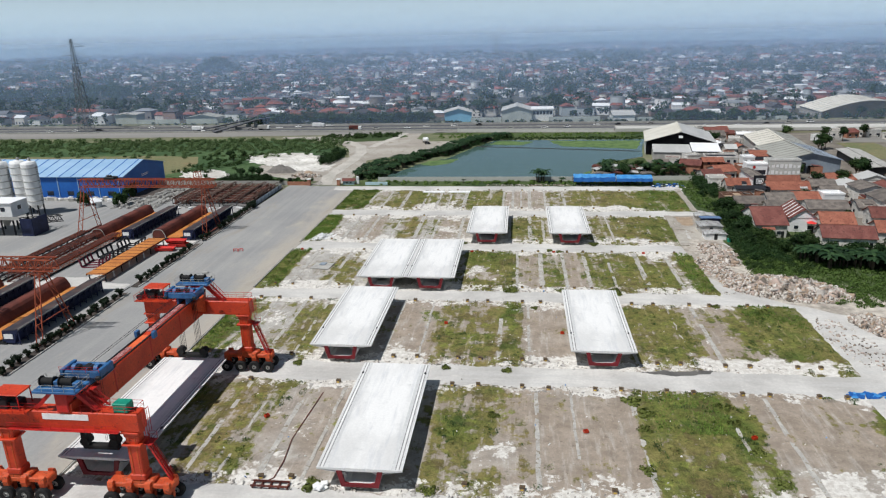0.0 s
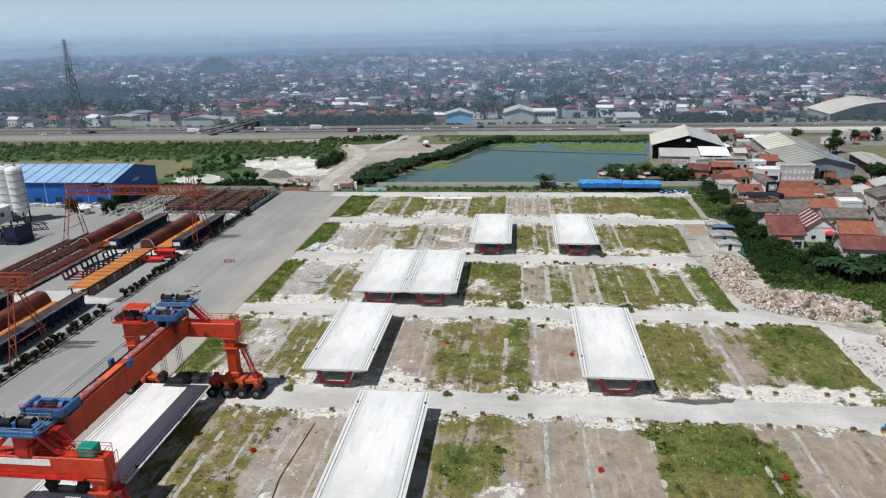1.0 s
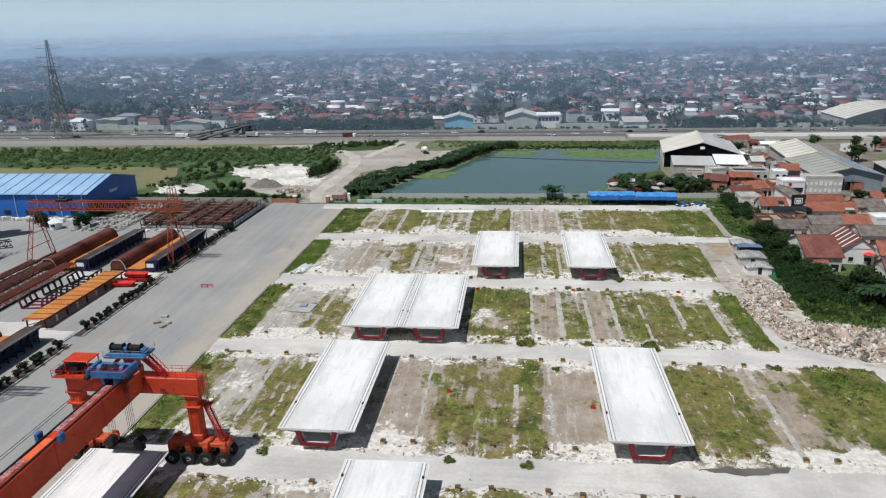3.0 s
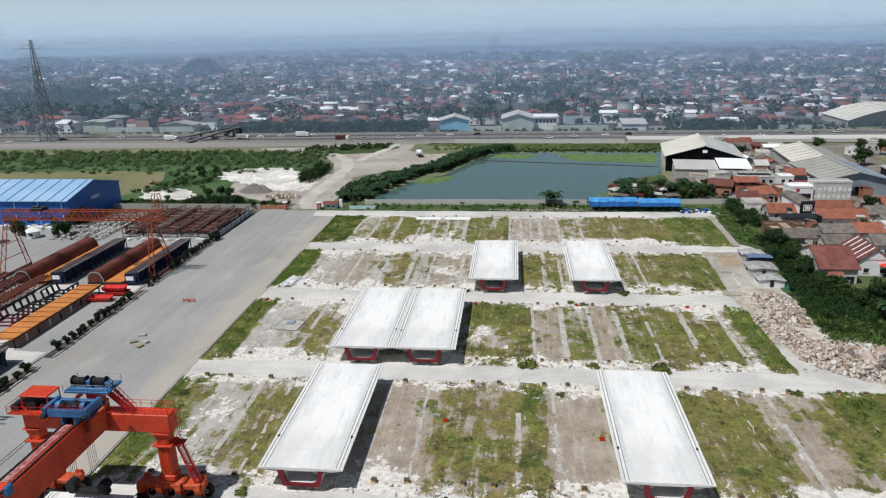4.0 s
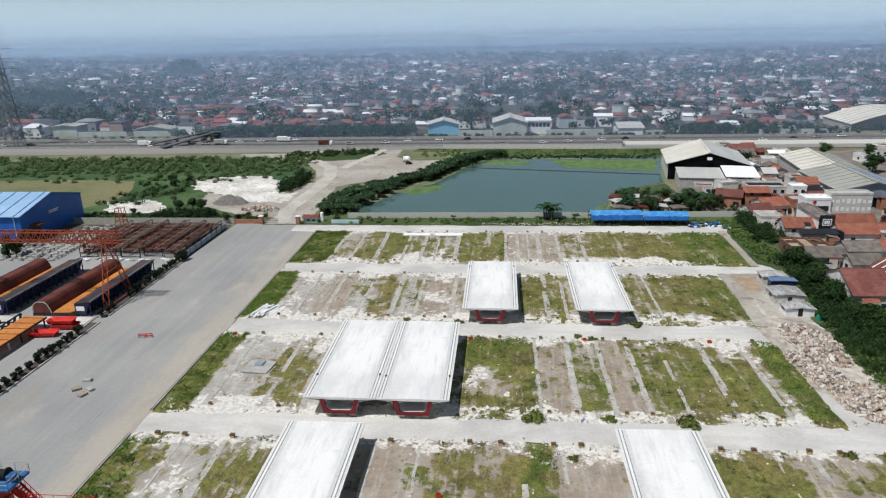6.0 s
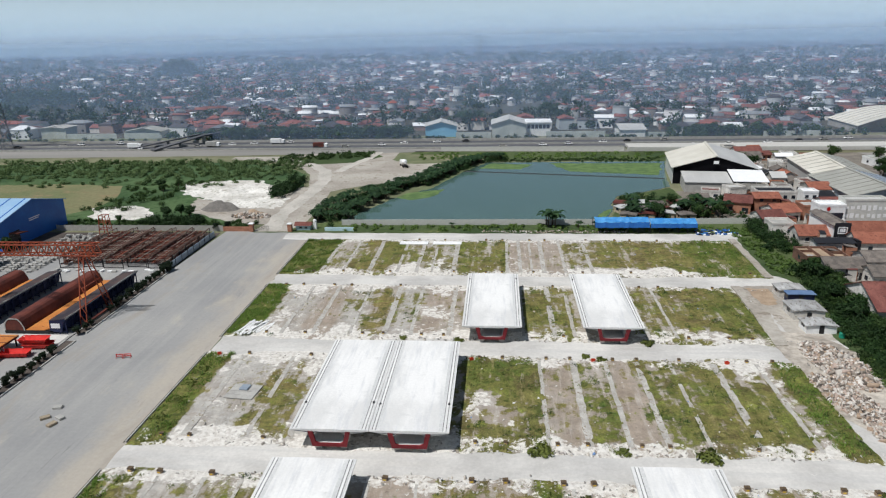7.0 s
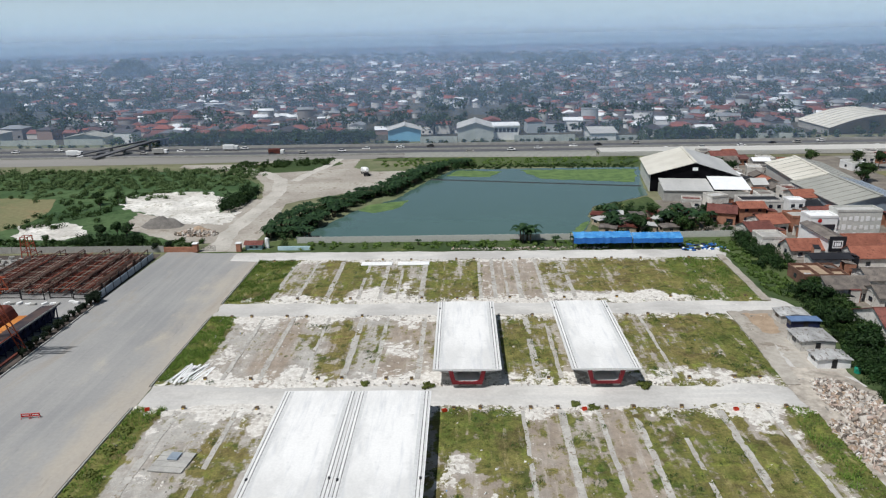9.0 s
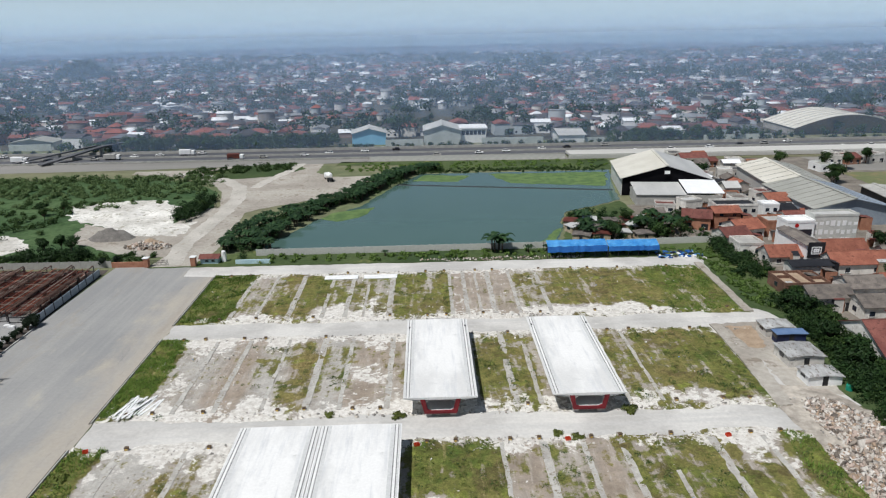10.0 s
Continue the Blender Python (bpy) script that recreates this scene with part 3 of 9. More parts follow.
COVER_5 = [(-69, 1.1, 0.9, 0.0, 0.2), (-57, 0.6, 0.6, 0.3, 0.2), (-49, 0.8, 0.55, 0.12, 0.3), (-36, 0.5, 0.5, 0.36, 0.2), (-20, 0.8, 0.6, 0.15, 0.3), (-5.5, 0.15, 0.4, 0.2, 0.9), (10, 0.55, 0.55, 0.34, 0.3), (20, 0.78, 0.5, 0.14, 0.4), (46, 0.98, 0.8, 0.02, 0.4)]
COVERS = [COVER_1, COVER_2, COVER_3, COVER_4, COVER_5]


# single patches within the rows: x from, x to, y from, y to, then the shares
PATCH_1 = [(-15, -8, 96, 105, 0.95, 1.0, 0.0, 0.5), (-6.5, -1, 89, 96, 0.05, 0.2, 0.55, 0.6), (21.5, 37, 100, 112, 1.0, 1.0, 0.0, 0.5), (20, 33, 86, 99, 0.85, 0.35, 0.0, 0.7), (36.5, 40.5, 84, 110, 0.9, 0.95, 0.1, 0.6), (42, 60, 83, 92.5, 0.0, 0.2, 0.75, 0.4), (41, 60, 94, 111, 0.05, 0.2, 0.05, 1.0)]
PATCH_1B = [(4, 19, 90, 111, 0.02, 0.2, 0.0, 1.0), (-36, -29.5, 86, 111, 0.05, 0.2, 0.1, 0.9), (-40, -36, 84, 92, 0.05, 0.2, 0.6, 0.3), (-46, -42, 98, 113, 0.75, 0.6, 0.15, 0.4), (59, 64, 102, 112, 1.0, 1.0, 0.0, 0.5)]
PATCH_2 = [(-28, -20, 128, 152, 0.0, 0.2, 0.08, 1.0), (-29, -22, 124, 134, 0.05, 0.2, 0.5, 0.6), (-22, -16, 143, 150, 0.95, 0.95, 0.0, 0.6), (-15, -5, 127, 138, 0.98, 0.8, 0.0, 0.6), (-18, -5, 139, 152, 0.75, 0.4, 0.0, 0.8), (-3, 1.2, 125, 154, 0.9, 0.85, 0.1, 0.5), (1.6, 10, 124, 152, 0.0, 0.2, 0.22, 0.9), (23.5, 30, 130, 140, 0.35, 0.4, 0.5, 0.6), (24, 37, 129, 153, 1.0, 0.5, 0.0, 0.9)]
PATCH_2B = [(50, 64, 145, 156, 1.2, 1.0, 0.0, 0.5), (46, 63, 130, 147, 0.98, 0.55, 0.02, 0.8), (40, 46, 132, 145, 0.1, 0.2, 0.1, 1.0), (36, 60, 122.5, 128, 0.1, 0.3, 0.7, 0.4), (-61, -53, 128, 154, 0.15, 0.4, 0.35, 0.0), (-69, -62, 124, 146, 0.9, 0.85, 0.05, 0.4), (-52, -44, 127, 150, 0.8, 0.35, 0.08, 0.6)]
PATCH_3 = [(-13.5, -9.5, 174, 182, 0.1, 0.3, 0.75, 0.3), (-14, -2, 183, 194, 0.98, 0.85, 0.05, 0.5), (-13, -4, 169, 174.5, 0.3, 0.3, 0.45, 0.6), (6.8, 12, 165, 177, 0.9, 0.75, 0.1, 0.6), (13.3, 17, 164, 192, 0.25, 0.4, 0.02, 1.0), (0.4, 5.4, 166, 188, 0.2, 0.3, 0.2, 0.9), (-53, -45, 167, 186, 0.85, 0.3, 0.05, 0.5), (-47, -43, 184, 191, 0.0, 0.2, 0.7, 0.2), (-63, -54, 165, 192, 0.12, 0.4, 0.34, 0.0), (44.5, 50, 164, 194, 1.0, 0.95, 0.02, 0.4), (36, 42, 188, 194, 0.2, 0.4, 0.6, 0.3)]
PATCH_4 = [(-52, -45.5, 209, 227, 0.06, 0.2, 0.02, 1.0), (-39, -33.4, 212, 230, 0.85, 0.2, 0.0, 0.8), (-46, -41, 218, 225, 0.7, 0.7, 0.15, 0.2), (-32.5, -27.5, 215, 230, 0.5, 0.7, 0.3, 0.1), (-26, -20.5, 205, 234, 0.05, 0.2, 0.2, 1.0), (-26, -20.5, 215, 221, 0.0, 0.2, 0.8, 0.5), (-26, -20.5, 229, 234, 0.0, 0.2, 0.8, 0.4), (-62, -55, 205, 234, 0.05, 0.3, 0.5, 0.2), (30, 49, 214, 234, 0.85, 0.4, 0.02, 0.7), (40, 50, 206, 228, 0.95, 0.8, 0.0, 0.5), (31, 40, 204.5, 210, 0.3, 0.4, 0.6, 0.4)]
PATCH_5 = [(-57, -51, 246, 274, 0.45, 0.5, 0.2, 0.4), (-50, -42, 247, 275, 0.9, 0.35, 0.05, 0.6), (-43, -36, 258, 272, 0.95, 0.9, 0.0, 0.4), (-39, -31, 245, 253, 0.05, 0.3, 0.75, 0.2), (-19, -6, 248, 275, 0.85, 0.45, 0.05, 0.5), (-5, 9, 250, 274, 0.12, 0.3, 0.26, 0.8), (18, 44, 252, 268, 0.8, 0.3, 0.1, 0.7), (10, 40, 245, 250, 0.2, 0.3, 0.65, 0.3), (46, 61, 247, 275, 1.0, 0.9, 0.0, 0.5)]
PATCHES = [PATCH_1 + PATCH_1B, PATCH_2 + PATCH_2B, PATCH_3, PATCH_4, PATCH_5]


def cover_at(row, x, y):
    """Shares of grass, greenness, lime and brown soil in a row of beds."""
    y0, y1 = ROW_SPAN[row]
    xx = x + (fbm(x, y, 6.0, 3 + row) - 0.5) * 3.0
    table = COVERS[row]
    total = [np.zeros_like(x) for _ in range(4)]
    weight = np.zeros_like(x)
    for k, seg in enumerate(table):
        x1 = table[k + 1][0] if k + 1 < len(table) else 90.0
        x0 = seg[0] if k else -90.0
        w = step(x0 - 0.8, x0 + 0.8, xx) * (1 - step(x1 - 0.8, x1 + 0.8, xx)) + 1e-5
        weight += w
        for i in range(4):
            total[i] += w * seg[1 + i]
    shares = [v / weight for v in total]
    rough = fbm(x, y, 5.0, 21 + row) - 0.5
    rougher = fbm(x, y, 1.6, 23 + row) - 0.5
    for xa, xb, ya, yb, *want in PATCHES[row]:
        u = np.abs(x - (xa + xb) / 2) - (xb - xa) / 2
        v = np.abs(y - (ya + yb) / 2) - (yb - ya) / 2
        d = np.maximum(u, v) + rough * 7.0 + rougher * 4.5
        m = 0.85 * (1 - step(-1.4, 1.2, d))
        shares = [a * (1 - m) + m * b for a, b in zip(shares, want)]
    grass, green, lime, soil = shares
    near, far = y - y0, y1 - y
    edge = 1 - step(1.0, 6.2, np.minimum(near * 0.85, far * 1.1) + (fbm(x, y, 6.0, 31) - 0.5) * 7)
    keep = step(-1.5, 0.4, np.minimum(grass - 0.95, 0.05))
    grass = grass * 0.84 - edge * 0.5 * (1 - keep) + (fbm(x, y, 9.0, 41) - 0.5) * 0.45 + (fbm(x, y, 2.6, 43, 3) - 0.5) * 0.85
    lime = lime + edge * 0.6 + (fbm(x, y, 8.0, 52) - 0.5) * 0.7 + (fbm(x, y, 2.2, 54, 3) - 0.5) * 0.75
    streak = fbm(x * 1.0, y * 0.07, 1.1, 58, 3)
    lime = lime + step(0.56, 0.74, streak) * (0.03 if row < 2 else 0.16)
    grass = grass - step(0.56, 0.74, streak) * 0.22 + step(0.36, 0.26, streak) * 0.12
    grass = grass + 0.05
    green = green * 0.95 + (fbm(x, y, 8.0, 63) - 0.5) * 0.9
    return np.clip(grass, 0, 1.1), np.clip(green, 0, 1), np.clip(lime, 0, 1), np.clip(soil + (fbm(x, y, 10, 71) - 0.5) * 0.6, 0, 1)


def bed_row(row):
    y0, y1 = ROW_SPAN[row]
    x0, x1 = WEST, ROW_EAST[row]
    s = 0.5
    nx, ny = int((x1 - x0) / s) + 1, int((y1 - y0) / s) + 1
    gx, gy = np.meshgrid(np.linspace(x0, x1, nx), np.linspace(y0, y1, ny))
    x, y = gx.ravel(), gy.ravel()
    frac = np.clip((x - (x1 - 20)) / 20, 0, 1)
    x = x + frac * ((fbm(x, y, 4.0, 91) - 0.5) * 2.0)
    d = np.minimum.reduce([gx.ravel() - x0, x1 - gx.ravel(), gy.ravel() - y0, y1 - gy.ravel()])
    rim = 1 - step(0, 4.0, np.minimum(gy.ravel() - y0, y1 - gy.ravel()))
    y = y + rim * ((fbm(x, y, 7.0, 95) - 0.5) * 3.4 + (fbm(x, y, 1.5, 97) - 0.5) * 0.8)
    g, gr, li, so = cover_at(row, x, y)
    z = 0.05 + step(0, 1.5, d) * (0.05 + 0.22 * fbm(x, y, 4.0, 81) + 0.12 * np.clip(g, 0, 1) * fbm(x, y, 1.3, 85))
    i = np.arange(nx * ny).reshape(ny, nx)
    f = np.stack([i[:-1, :-1], i[:-1, 1:], i[1:, 1:], i[1:, :-1]], -1).reshape(-1, 4)
    me = big_mesh("bed_ground", np.stack([x, y, z], 1), f, PLOT, True)
    att = me.color_attributes.new("cover", "FLOAT_COLOR", "POINT")
    att.data.foreach_set("color", np.stack([np.clip(g, 0, 1), gr, li, so], 1).astype(np.float32).ravel())
    return solo("bed_ground", me, None, ["row of disused casting beds with dry grass and brown soil", "row of casting beds with olive grass and bare soil", "row of casting beds with green grass and grey rubble", "row of casting beds with whitish rubble and grass strips", "row of casting beds with fresh grass and pale strips"][row], "", "rows of casting beds", "structure")


bed_rows = [bed_row(r) for r in range(5)]


def grass_stuff(name, mat, label, want_green, per_m2, tall):
    """Tufts of three leaning blades, where the cover says grass."""
    pts = []
    for row in range(5):
        y0, y1 = ROW_SPAN[row]
        x0, x1 = WEST, ROW_EAST[row]
        n = int((x1 - x0) * (y1 - y0) * per_m2)
        x, y = rng.uniform(x0 + 0.3, x1 - 0.3, n), rng.uniform(y0 + 0.3, y1 - 0.3, n)
        g, gr, li, so = cover_at(row, x, y)
        fine = fbm(x, y, 1.1, 77, 2)
        ok = (g + (fine - 0.5) * 0.9 > 0.80 + rng.uniform(-0.2, 0.35, n)) & ((gr + rng.uniform(-0.3, 0.3, n) > 0.5) == want_green)
        pts.append(np.stack([x, y, g, gr], 1)[ok])
    p = np.concatenate(pts)
    n = len(p)
    v = np.zeros((n, 9, 3))
    turn = rng.uniform(0, 2 * np.pi, n)
    high = tall * rng.uniform(0.5, 1.3, n) * (0.6 + 0.6 * p[:, 2]) * (0.6 + 0.8 * fbm(p[:, 0], p[:, 1], 5.0, 99))
    for k in range(3):
        a = turn + k * 2.1
        c, s = np.cos(a), np.sin(a)
        w = 0.09 + 0.12 * rng.random(n)
        out = high * rng.uniform(0.5, 1.0, n)
        for j, (side, away, up) in enumerate(((-1, 0, 0), (1, 0, 0), (0.3, 1, 1))):
            v[:, 3 * k + j, 0] = p[:, 0] + c * out * away - s * w * side
            v[:, 3 * k + j, 1] = p[:, 1] + s * out * away + c * w * side
            v[:, 3 * k + j, 2] = 0.12 + up * high
    f = np.arange(n * 9).reshape(-1, 3)
    return solo(name, big_mesh(name, v.reshape(-1, 3), f, mat), None, label, "grass", "", "stuff")


def edge_grass(label, y0, y1, x0, x1, count, seed, far_ragged=0.0):
    """Thick tall tufts along the western edge of a bed row."""
    g = np.random.default_rng(seed)
    count = count * 2
    x, y = g.uniform(x0, x1, count), g.uniform(y0, y1, count)
    ok = (x < x1 - 4.0 * fbm(x, y, 4.0, seed) + 1.2) & (x > x0 + far_ragged * fbm(x, y, 5.0, seed + 7)) & (fbm(x, y, 3.5, seed + 5) + g.uniform(-0.15, 0.15, count) > 0.50)
    x, y = x[ok], y[ok]
    n = len(x)
    v = np.zeros((n, 9, 3))
    turn, high = g.uniform(0, 6.28, n), g.uniform(0.25, 0.65, n) * (0.5 + fbm(x, y, 3.0, seed + 2))
    for k in range(3):
        a = turn + 2.1 * k
        c, s = np.cos(a), np.sin(a)
        w = g.uniform(0.07, 0.15, n)
        for j, (side, away, up) in enumerate(((-1, 0, 0), (1, 0, 0), (0.3, 0.7, 1))):
            v[:, 3 * k + j, 0] = x + c * high * away - s * w * side
            v[:, 3 * k + j, 1] = y + s * high * away + c * w * side
            v[:, 3 * k + j, 2] = 0.1 + up * high
    solo("grass", big_mesh("grass", v.reshape(-1, 3), np.arange(n * 9).reshape(-1, 3), GRASS_LUSH), None, label, "grass", "", "stuff")


GRASS_LUSH = leaves("lush_grass_blades", lin(84, 112, 44), lin(128, 150, 72))
for k, (y0, y1, x1, count) in enumerate(((126, 154, -63.5, 800), (164, 195.5, -62.6, 950), (205, 235.6, -61.6, 2200), (245, 276, -57.5, 3400))):
    edge_grass("thick green grass along the edge of the beds", y0, y1, WEST + 0.2, x1, count, 40 + k)
edge_grass("thick green grass at the end of the beds", 245, 276, 45, 61.5, 1700, 50, 8.0)
edge_grass("thick green grass at the end of the beds", 164, 195, 42.5, 49.5, 700, 51, 3.0)
edge_grass("thick green grass at the end of the beds", 143, 156, 49, 63.5, 560, 52, 6.0)
edge_grass("thick green grass on a bed of the first row", 100, 113, 21, 36, 420, 53, 4.0)
grass_stuff("grass", GRASS_GREEN, "patches of rough green grass on the casting beds", True, 2.6, 0.26)
grass_stuff("grass", GRASS_DRY, "patches of dry olive grass on the casting beds", False, 1.6, 0.2)

# low weeds in darker clumps
def weeds(name, label, count, seed, mat):
    g = np.random.default_rng(seed)
    cs, rs = [], []
    for row in range(5):
        y0, y1 = ROW_SPAN[row]
        x, y = g.uniform(WEST + 1, ROW_EAST[row] - 1, count * 6), g.uniform(y0 + 1, y1 - 1, count * 6)
        gr, gn, li, so = cover_at(row, x, y)
        ok = np.argsort(-(gr * 0.6 + gn * 0.5 + (fbm(x, y, 5.0, 23) - 0.5) * 1.4 + g.uniform(-0.25, 0.25, len(x))))[:count]
        cs.append(np.stack([x[ok], y[ok], np.full(count, 0.25)], 1))
        rs.append(g.uniform(0.35, 1.1, count))
    c, q = np.concatenate(cs), np.concatenate(rs)
    n, per = len(c), 34
    a, d = g.uniform(0, 2 * np.pi, (n, per)), np.sqrt(g.random((n, per)))
    px = c[:, :1] + np.cos(a) * d * q[:, None]
    py = c[:, 1:2] + np.sin(a) * d * q[:, None]
    high = (0.15 + 0.4 * (1 - d)) * q[:, None] * g.uniform(0.5, 1.2, (n, per))
    t = g.uniform(0, 2 * np.pi, (n, per))
    w = 0.13 * g.uniform(0.6, 1.3, (n, per))
    v = np.zeros((n, per, 4, 3))
    for k, (u, s_, up) in enumerate(((-1, 0, 0.0), (0, -0.6, 0.5), (1, 0, 1.0), (0, 0.6, 0.5))):
        v[:, :, k, 0] = px + np.cos(t) * w * u - np.sin(t) * w * s_
        v[:, :, k, 1] = py + np.sin(t) * w * u + np.cos(t) * w * s_
        v[:, :, k, 2] = 0.12 + high * (0.55 + 0.6 * up)
    return solo(name, big_mesh(name, v.reshape(-1, 3), np.arange(n * per * 4).reshape(-1, 4), mat), None, label, "weeds", "", "stuff")


weeds("weeds", "low olive weeds in clumps on the beds", 190, 5, GRASS_GREEN)
weeds("weeds", "low fresh green weeds in clumps on the beds", 130, 6, LEAF)

# narrow concrete footings that run along the beds
FOOTING = surface("dusty_footing", lin(164, 160, 153), lin(186, 183, 176), 0.95, big=0.3, fine=1.6, vary=0.16, worn=lin(136, 126, 110), worn_at=0.54, depth=0.04, spec=0.15)
for row, xs in enumerate(([-50.5, -45.2, -38.8, -31.9, 3.4, 9.6, 20.2, 36.0, 43.4], [-59.5, -52.2, -46.4, -27.6, -20.2, -3.8, 2.4, 23.6, 34.6, 40.2], [-60.5, -50.0, -42.6, -0.3, 6.2, 12.6, 18.6, 25.0, 33.2, 41.5], [-56.4, -49.4, -41.2, -33.4, -27.6, -19.2, -3.0, 3.6, 8.0, 23.6, 29.5], [-57.6, -51.5, -44.2, -36.4, -31.0, -26.8, -20.8, -6.0, -2.4, 0.8, 4.0, 9.8, 17.0])):
    y0, y1 = ROW_SPAN[row]
    for k, x in enumerate(xs):
        w = [0.4, 0.26, 0.5, 0.34][(k + row) % 4] * (0.9 if row < 2 else 1.3)
        o = outline_with_wear([(x - w, y0 + 2.2), (x + w, y0 + 2.2), (x + w, y1 - 2.0), (x - w, y1 - 2.0)], 0.9, 0.16, k)
        n = len(o)
        m = Build()
        m.add([(px, py, 0.28 if row > 1 else 0.25) for px, py in o] + [(px, py, 0.05) for px, py in o], [tuple(range(n))] + [(i, n + i, n + (i + 1) % n, (i + 1) % n) for i in range(n)])
        part("footing", m, FOOTING, bed_rows[row])

# lanes and gardens below the town, darkened to paint the shade between houses
TOWN_SHADE_GROUND = surface("painted_shade_town_ground", lin(58, 60, 54), lin(84, 82, 74), 0.95, big=0.02, fine=0.3, vary=0.25, depth=0.1, spec=0.1)
sheet("ground", [(-480, 500), (480, 500), (2300, 2760), (-2300, 2760)], 0.0, TOWN_SHADE_GROUND, "lanes and gardens of the town, painted dark for the shade between houses", wander=0.0, every=400)
RUBBLE_DUST = surface("pale_rubble_dust", lin(150, 142, 132), lin(186, 178, 166), 0.95, big=0.08, fine=0.6, vary=0.3, depth=0.2, spec=0.1)
SCRUB_GROUND = surface("scrub_ground", lin(60, 82, 54), lin(82, 102, 68), 0.95, big=0.04, fine=0.5, vary=0.22, worn=lin(62, 84, 52), worn_at=0.5, depth=0.2, spec=0.1)
# north verge, pond, dirt road, scrub and highway
sheet("ground", [(-100, 287), (-91, 287), (-90, 284.4), (72, 284.4), (90, 300), (-64, 300), (-78, 290), (-78, 285.5), (-90, 285.5)], 0.04, MEADOW, "grassy verge between the yard and the pond wall", wander=0.3)
sheet("ground", [(64.4, 277), (62.6, 246), (66, 243), (67, 238), (66, 226), (62, 208), (65, 190), (92, 150), (150, 140), (150, 200), (100, 205), (76, 240), (80, 262), (74, 292), (68, 284)], 0.05, MEADOW, "overgrown green strip beside the houses", wander=0.6)
sheet("ground", [(48, 212), (60, 208), (64, 198), (63, 184), (84, 170), (92, 147), (76, 150), (64, 157.5), (54, 166), (49, 176)], 0.09, RUBBLE_DUST, "pale dusty ground under the rubble heaps", wander=0.8)
sheet("foot_path", [(62.0, 278), (63.9, 278), (62.9, 243.6), (60.8, 243.6)], 0.32, DIRT, "narrow pale foot path along the bed end", wander=0.25, every=1.0, thick=0.3)
sheet("foot_path", [(50.0, 237), (52.2, 237), (53.5, 222), (51.0, 203), (48.4, 203), (49.6, 222)], 0.32, DIRT, "narrow pale foot path beside the sheds", wander=0.25, every=1.0, thick=0.3)
sheet("ground", [(51.5, 237.5), (67, 238.5), (66, 222), (64, 206.5), (53, 206), (53.5, 222)], 0.045, DIRT, "dusty bare ground round the sheds", wander=0.7, every=1.2)
sheet("ground", [(53, 236), (59, 236), (57.5, 226), (55, 225), (53.6, 226)], 0.06, SAND, "brown trodden earth beside the sheds", wander=0.6, every=1.2)
sheet("ground", [(76, 206), (100, 200), (300, 190), (320, 430), (98, 430), (98, 400), (100, 350), (62, 344), (62, 334), (48, 318), (47, 298), (78, 297), (80, 262), (77, 240)], 0.02, QUARTER, "worn ground between the packed houses", wander=0.4)
sheet("water", [(-64, 298.5), (28.4, 297.5), (29, 304), (34, 318), (33, 322), (38, 336), (52, 345), (61.5, 352), (66, 380), (72, 409), (-14, 408), (-25, 384), (-36, 351), (-50, 332), (-58, 312)], 0.06, WATER, "still dark green pond", wander=0.6)
sheet("ground", [(29.4, 298.6), (47.5, 298), (47.5, 317), (62, 333), (61, 350), (52, 344), (38.5, 335), (33.6, 321), (34.6, 317)], 0.068, MEADOW, "weedy bank with huts beside the pond", wander=0.6)
sheet("duckweed", [(-18, 393), (2, 390), (8, 402), (-12, 405)], 0.09, WEED, "duckweed floating on the pond", wander=0.8)
sheet("duckweed", [(24, 385), (62, 376), (70, 404), (16, 405)], 0.09, WEED, "duckweed floating on the pond", wander=1.2)
sheet("duckweed", [(-49, 334), (-46, 341), (-40, 344), (-31, 348.5), (-33, 339), (-36, 334), (-43, 329.5)], 0.09, WEED, "duckweed floating on the pond", wander=0.8)
sheet("duckweed", [(22, 298.5), (28, 298.5), (28.6, 304), (33, 316), (29, 312), (25, 303)], 0.09, WEED, "duckweed floating on the pond", wander=0.6)
solo("dyke", Build().along_x([(-0.6, 0), (0.6, 0), (0.3, 0.22), (-0.3, 0.22)], -45, 44), DARK_CLAD, "low dark dyke across the pond", "dyke", kind="structure", at=pose(20, 377, 0.05, 0, 0, -11.5))
sheet("road", [(-91, 285), (-77, 285), (-75.8, 301.6), (-77.3, 327), (-78.2, 345), (-72, 351), (-55, 364), (-42.6, 372.6), (-37.4, 393.6), (-36.5, 406), (-53.5, 406), (-62.9, 417.3), (-62, 441), (-77, 446), (-100, 440), (-122, 428), (-150, 428), (-150, 421), (-127, 414), (-118.3, 410.4), (-107.8, 400.8), (-96.3, 379.9), (-90.1, 355.6), (-86.2, 327.8), (-87.5, 308.4), (-89.6, 294.5)], 0.03, DIRT, "wide pale dirt road to the highway", wander=0.8)
# paler driven tracks along the dirt road
TRACK = surface("driven_dust", lin(172, 167, 158), lin(192, 187, 178), 0.95, big=0.08, fine=1.0, vary=0.1, worn=lin(164, 158, 148), worn_at=0.54, depth=0.04, spec=0.15)


def ribbon(line, wide):
    """The outline of a strip of even width along a bent line."""
    left, right = [], []
    for k, (x, y) in enumerate(line):
        (x0, y0), (x1, y1) = line[max(0, k - 1)], line[min(len(line) - 1, k + 1)]
        d = math.hypot(x1 - x0, y1 - y0)
        ox, oy = -(y1 - y0) / d * wide / 2, (x1 - x0) / d * wide / 2
        left.append((x + ox, y + oy))
        right.append((x - ox, y - oy))
    return left + right[::-1]


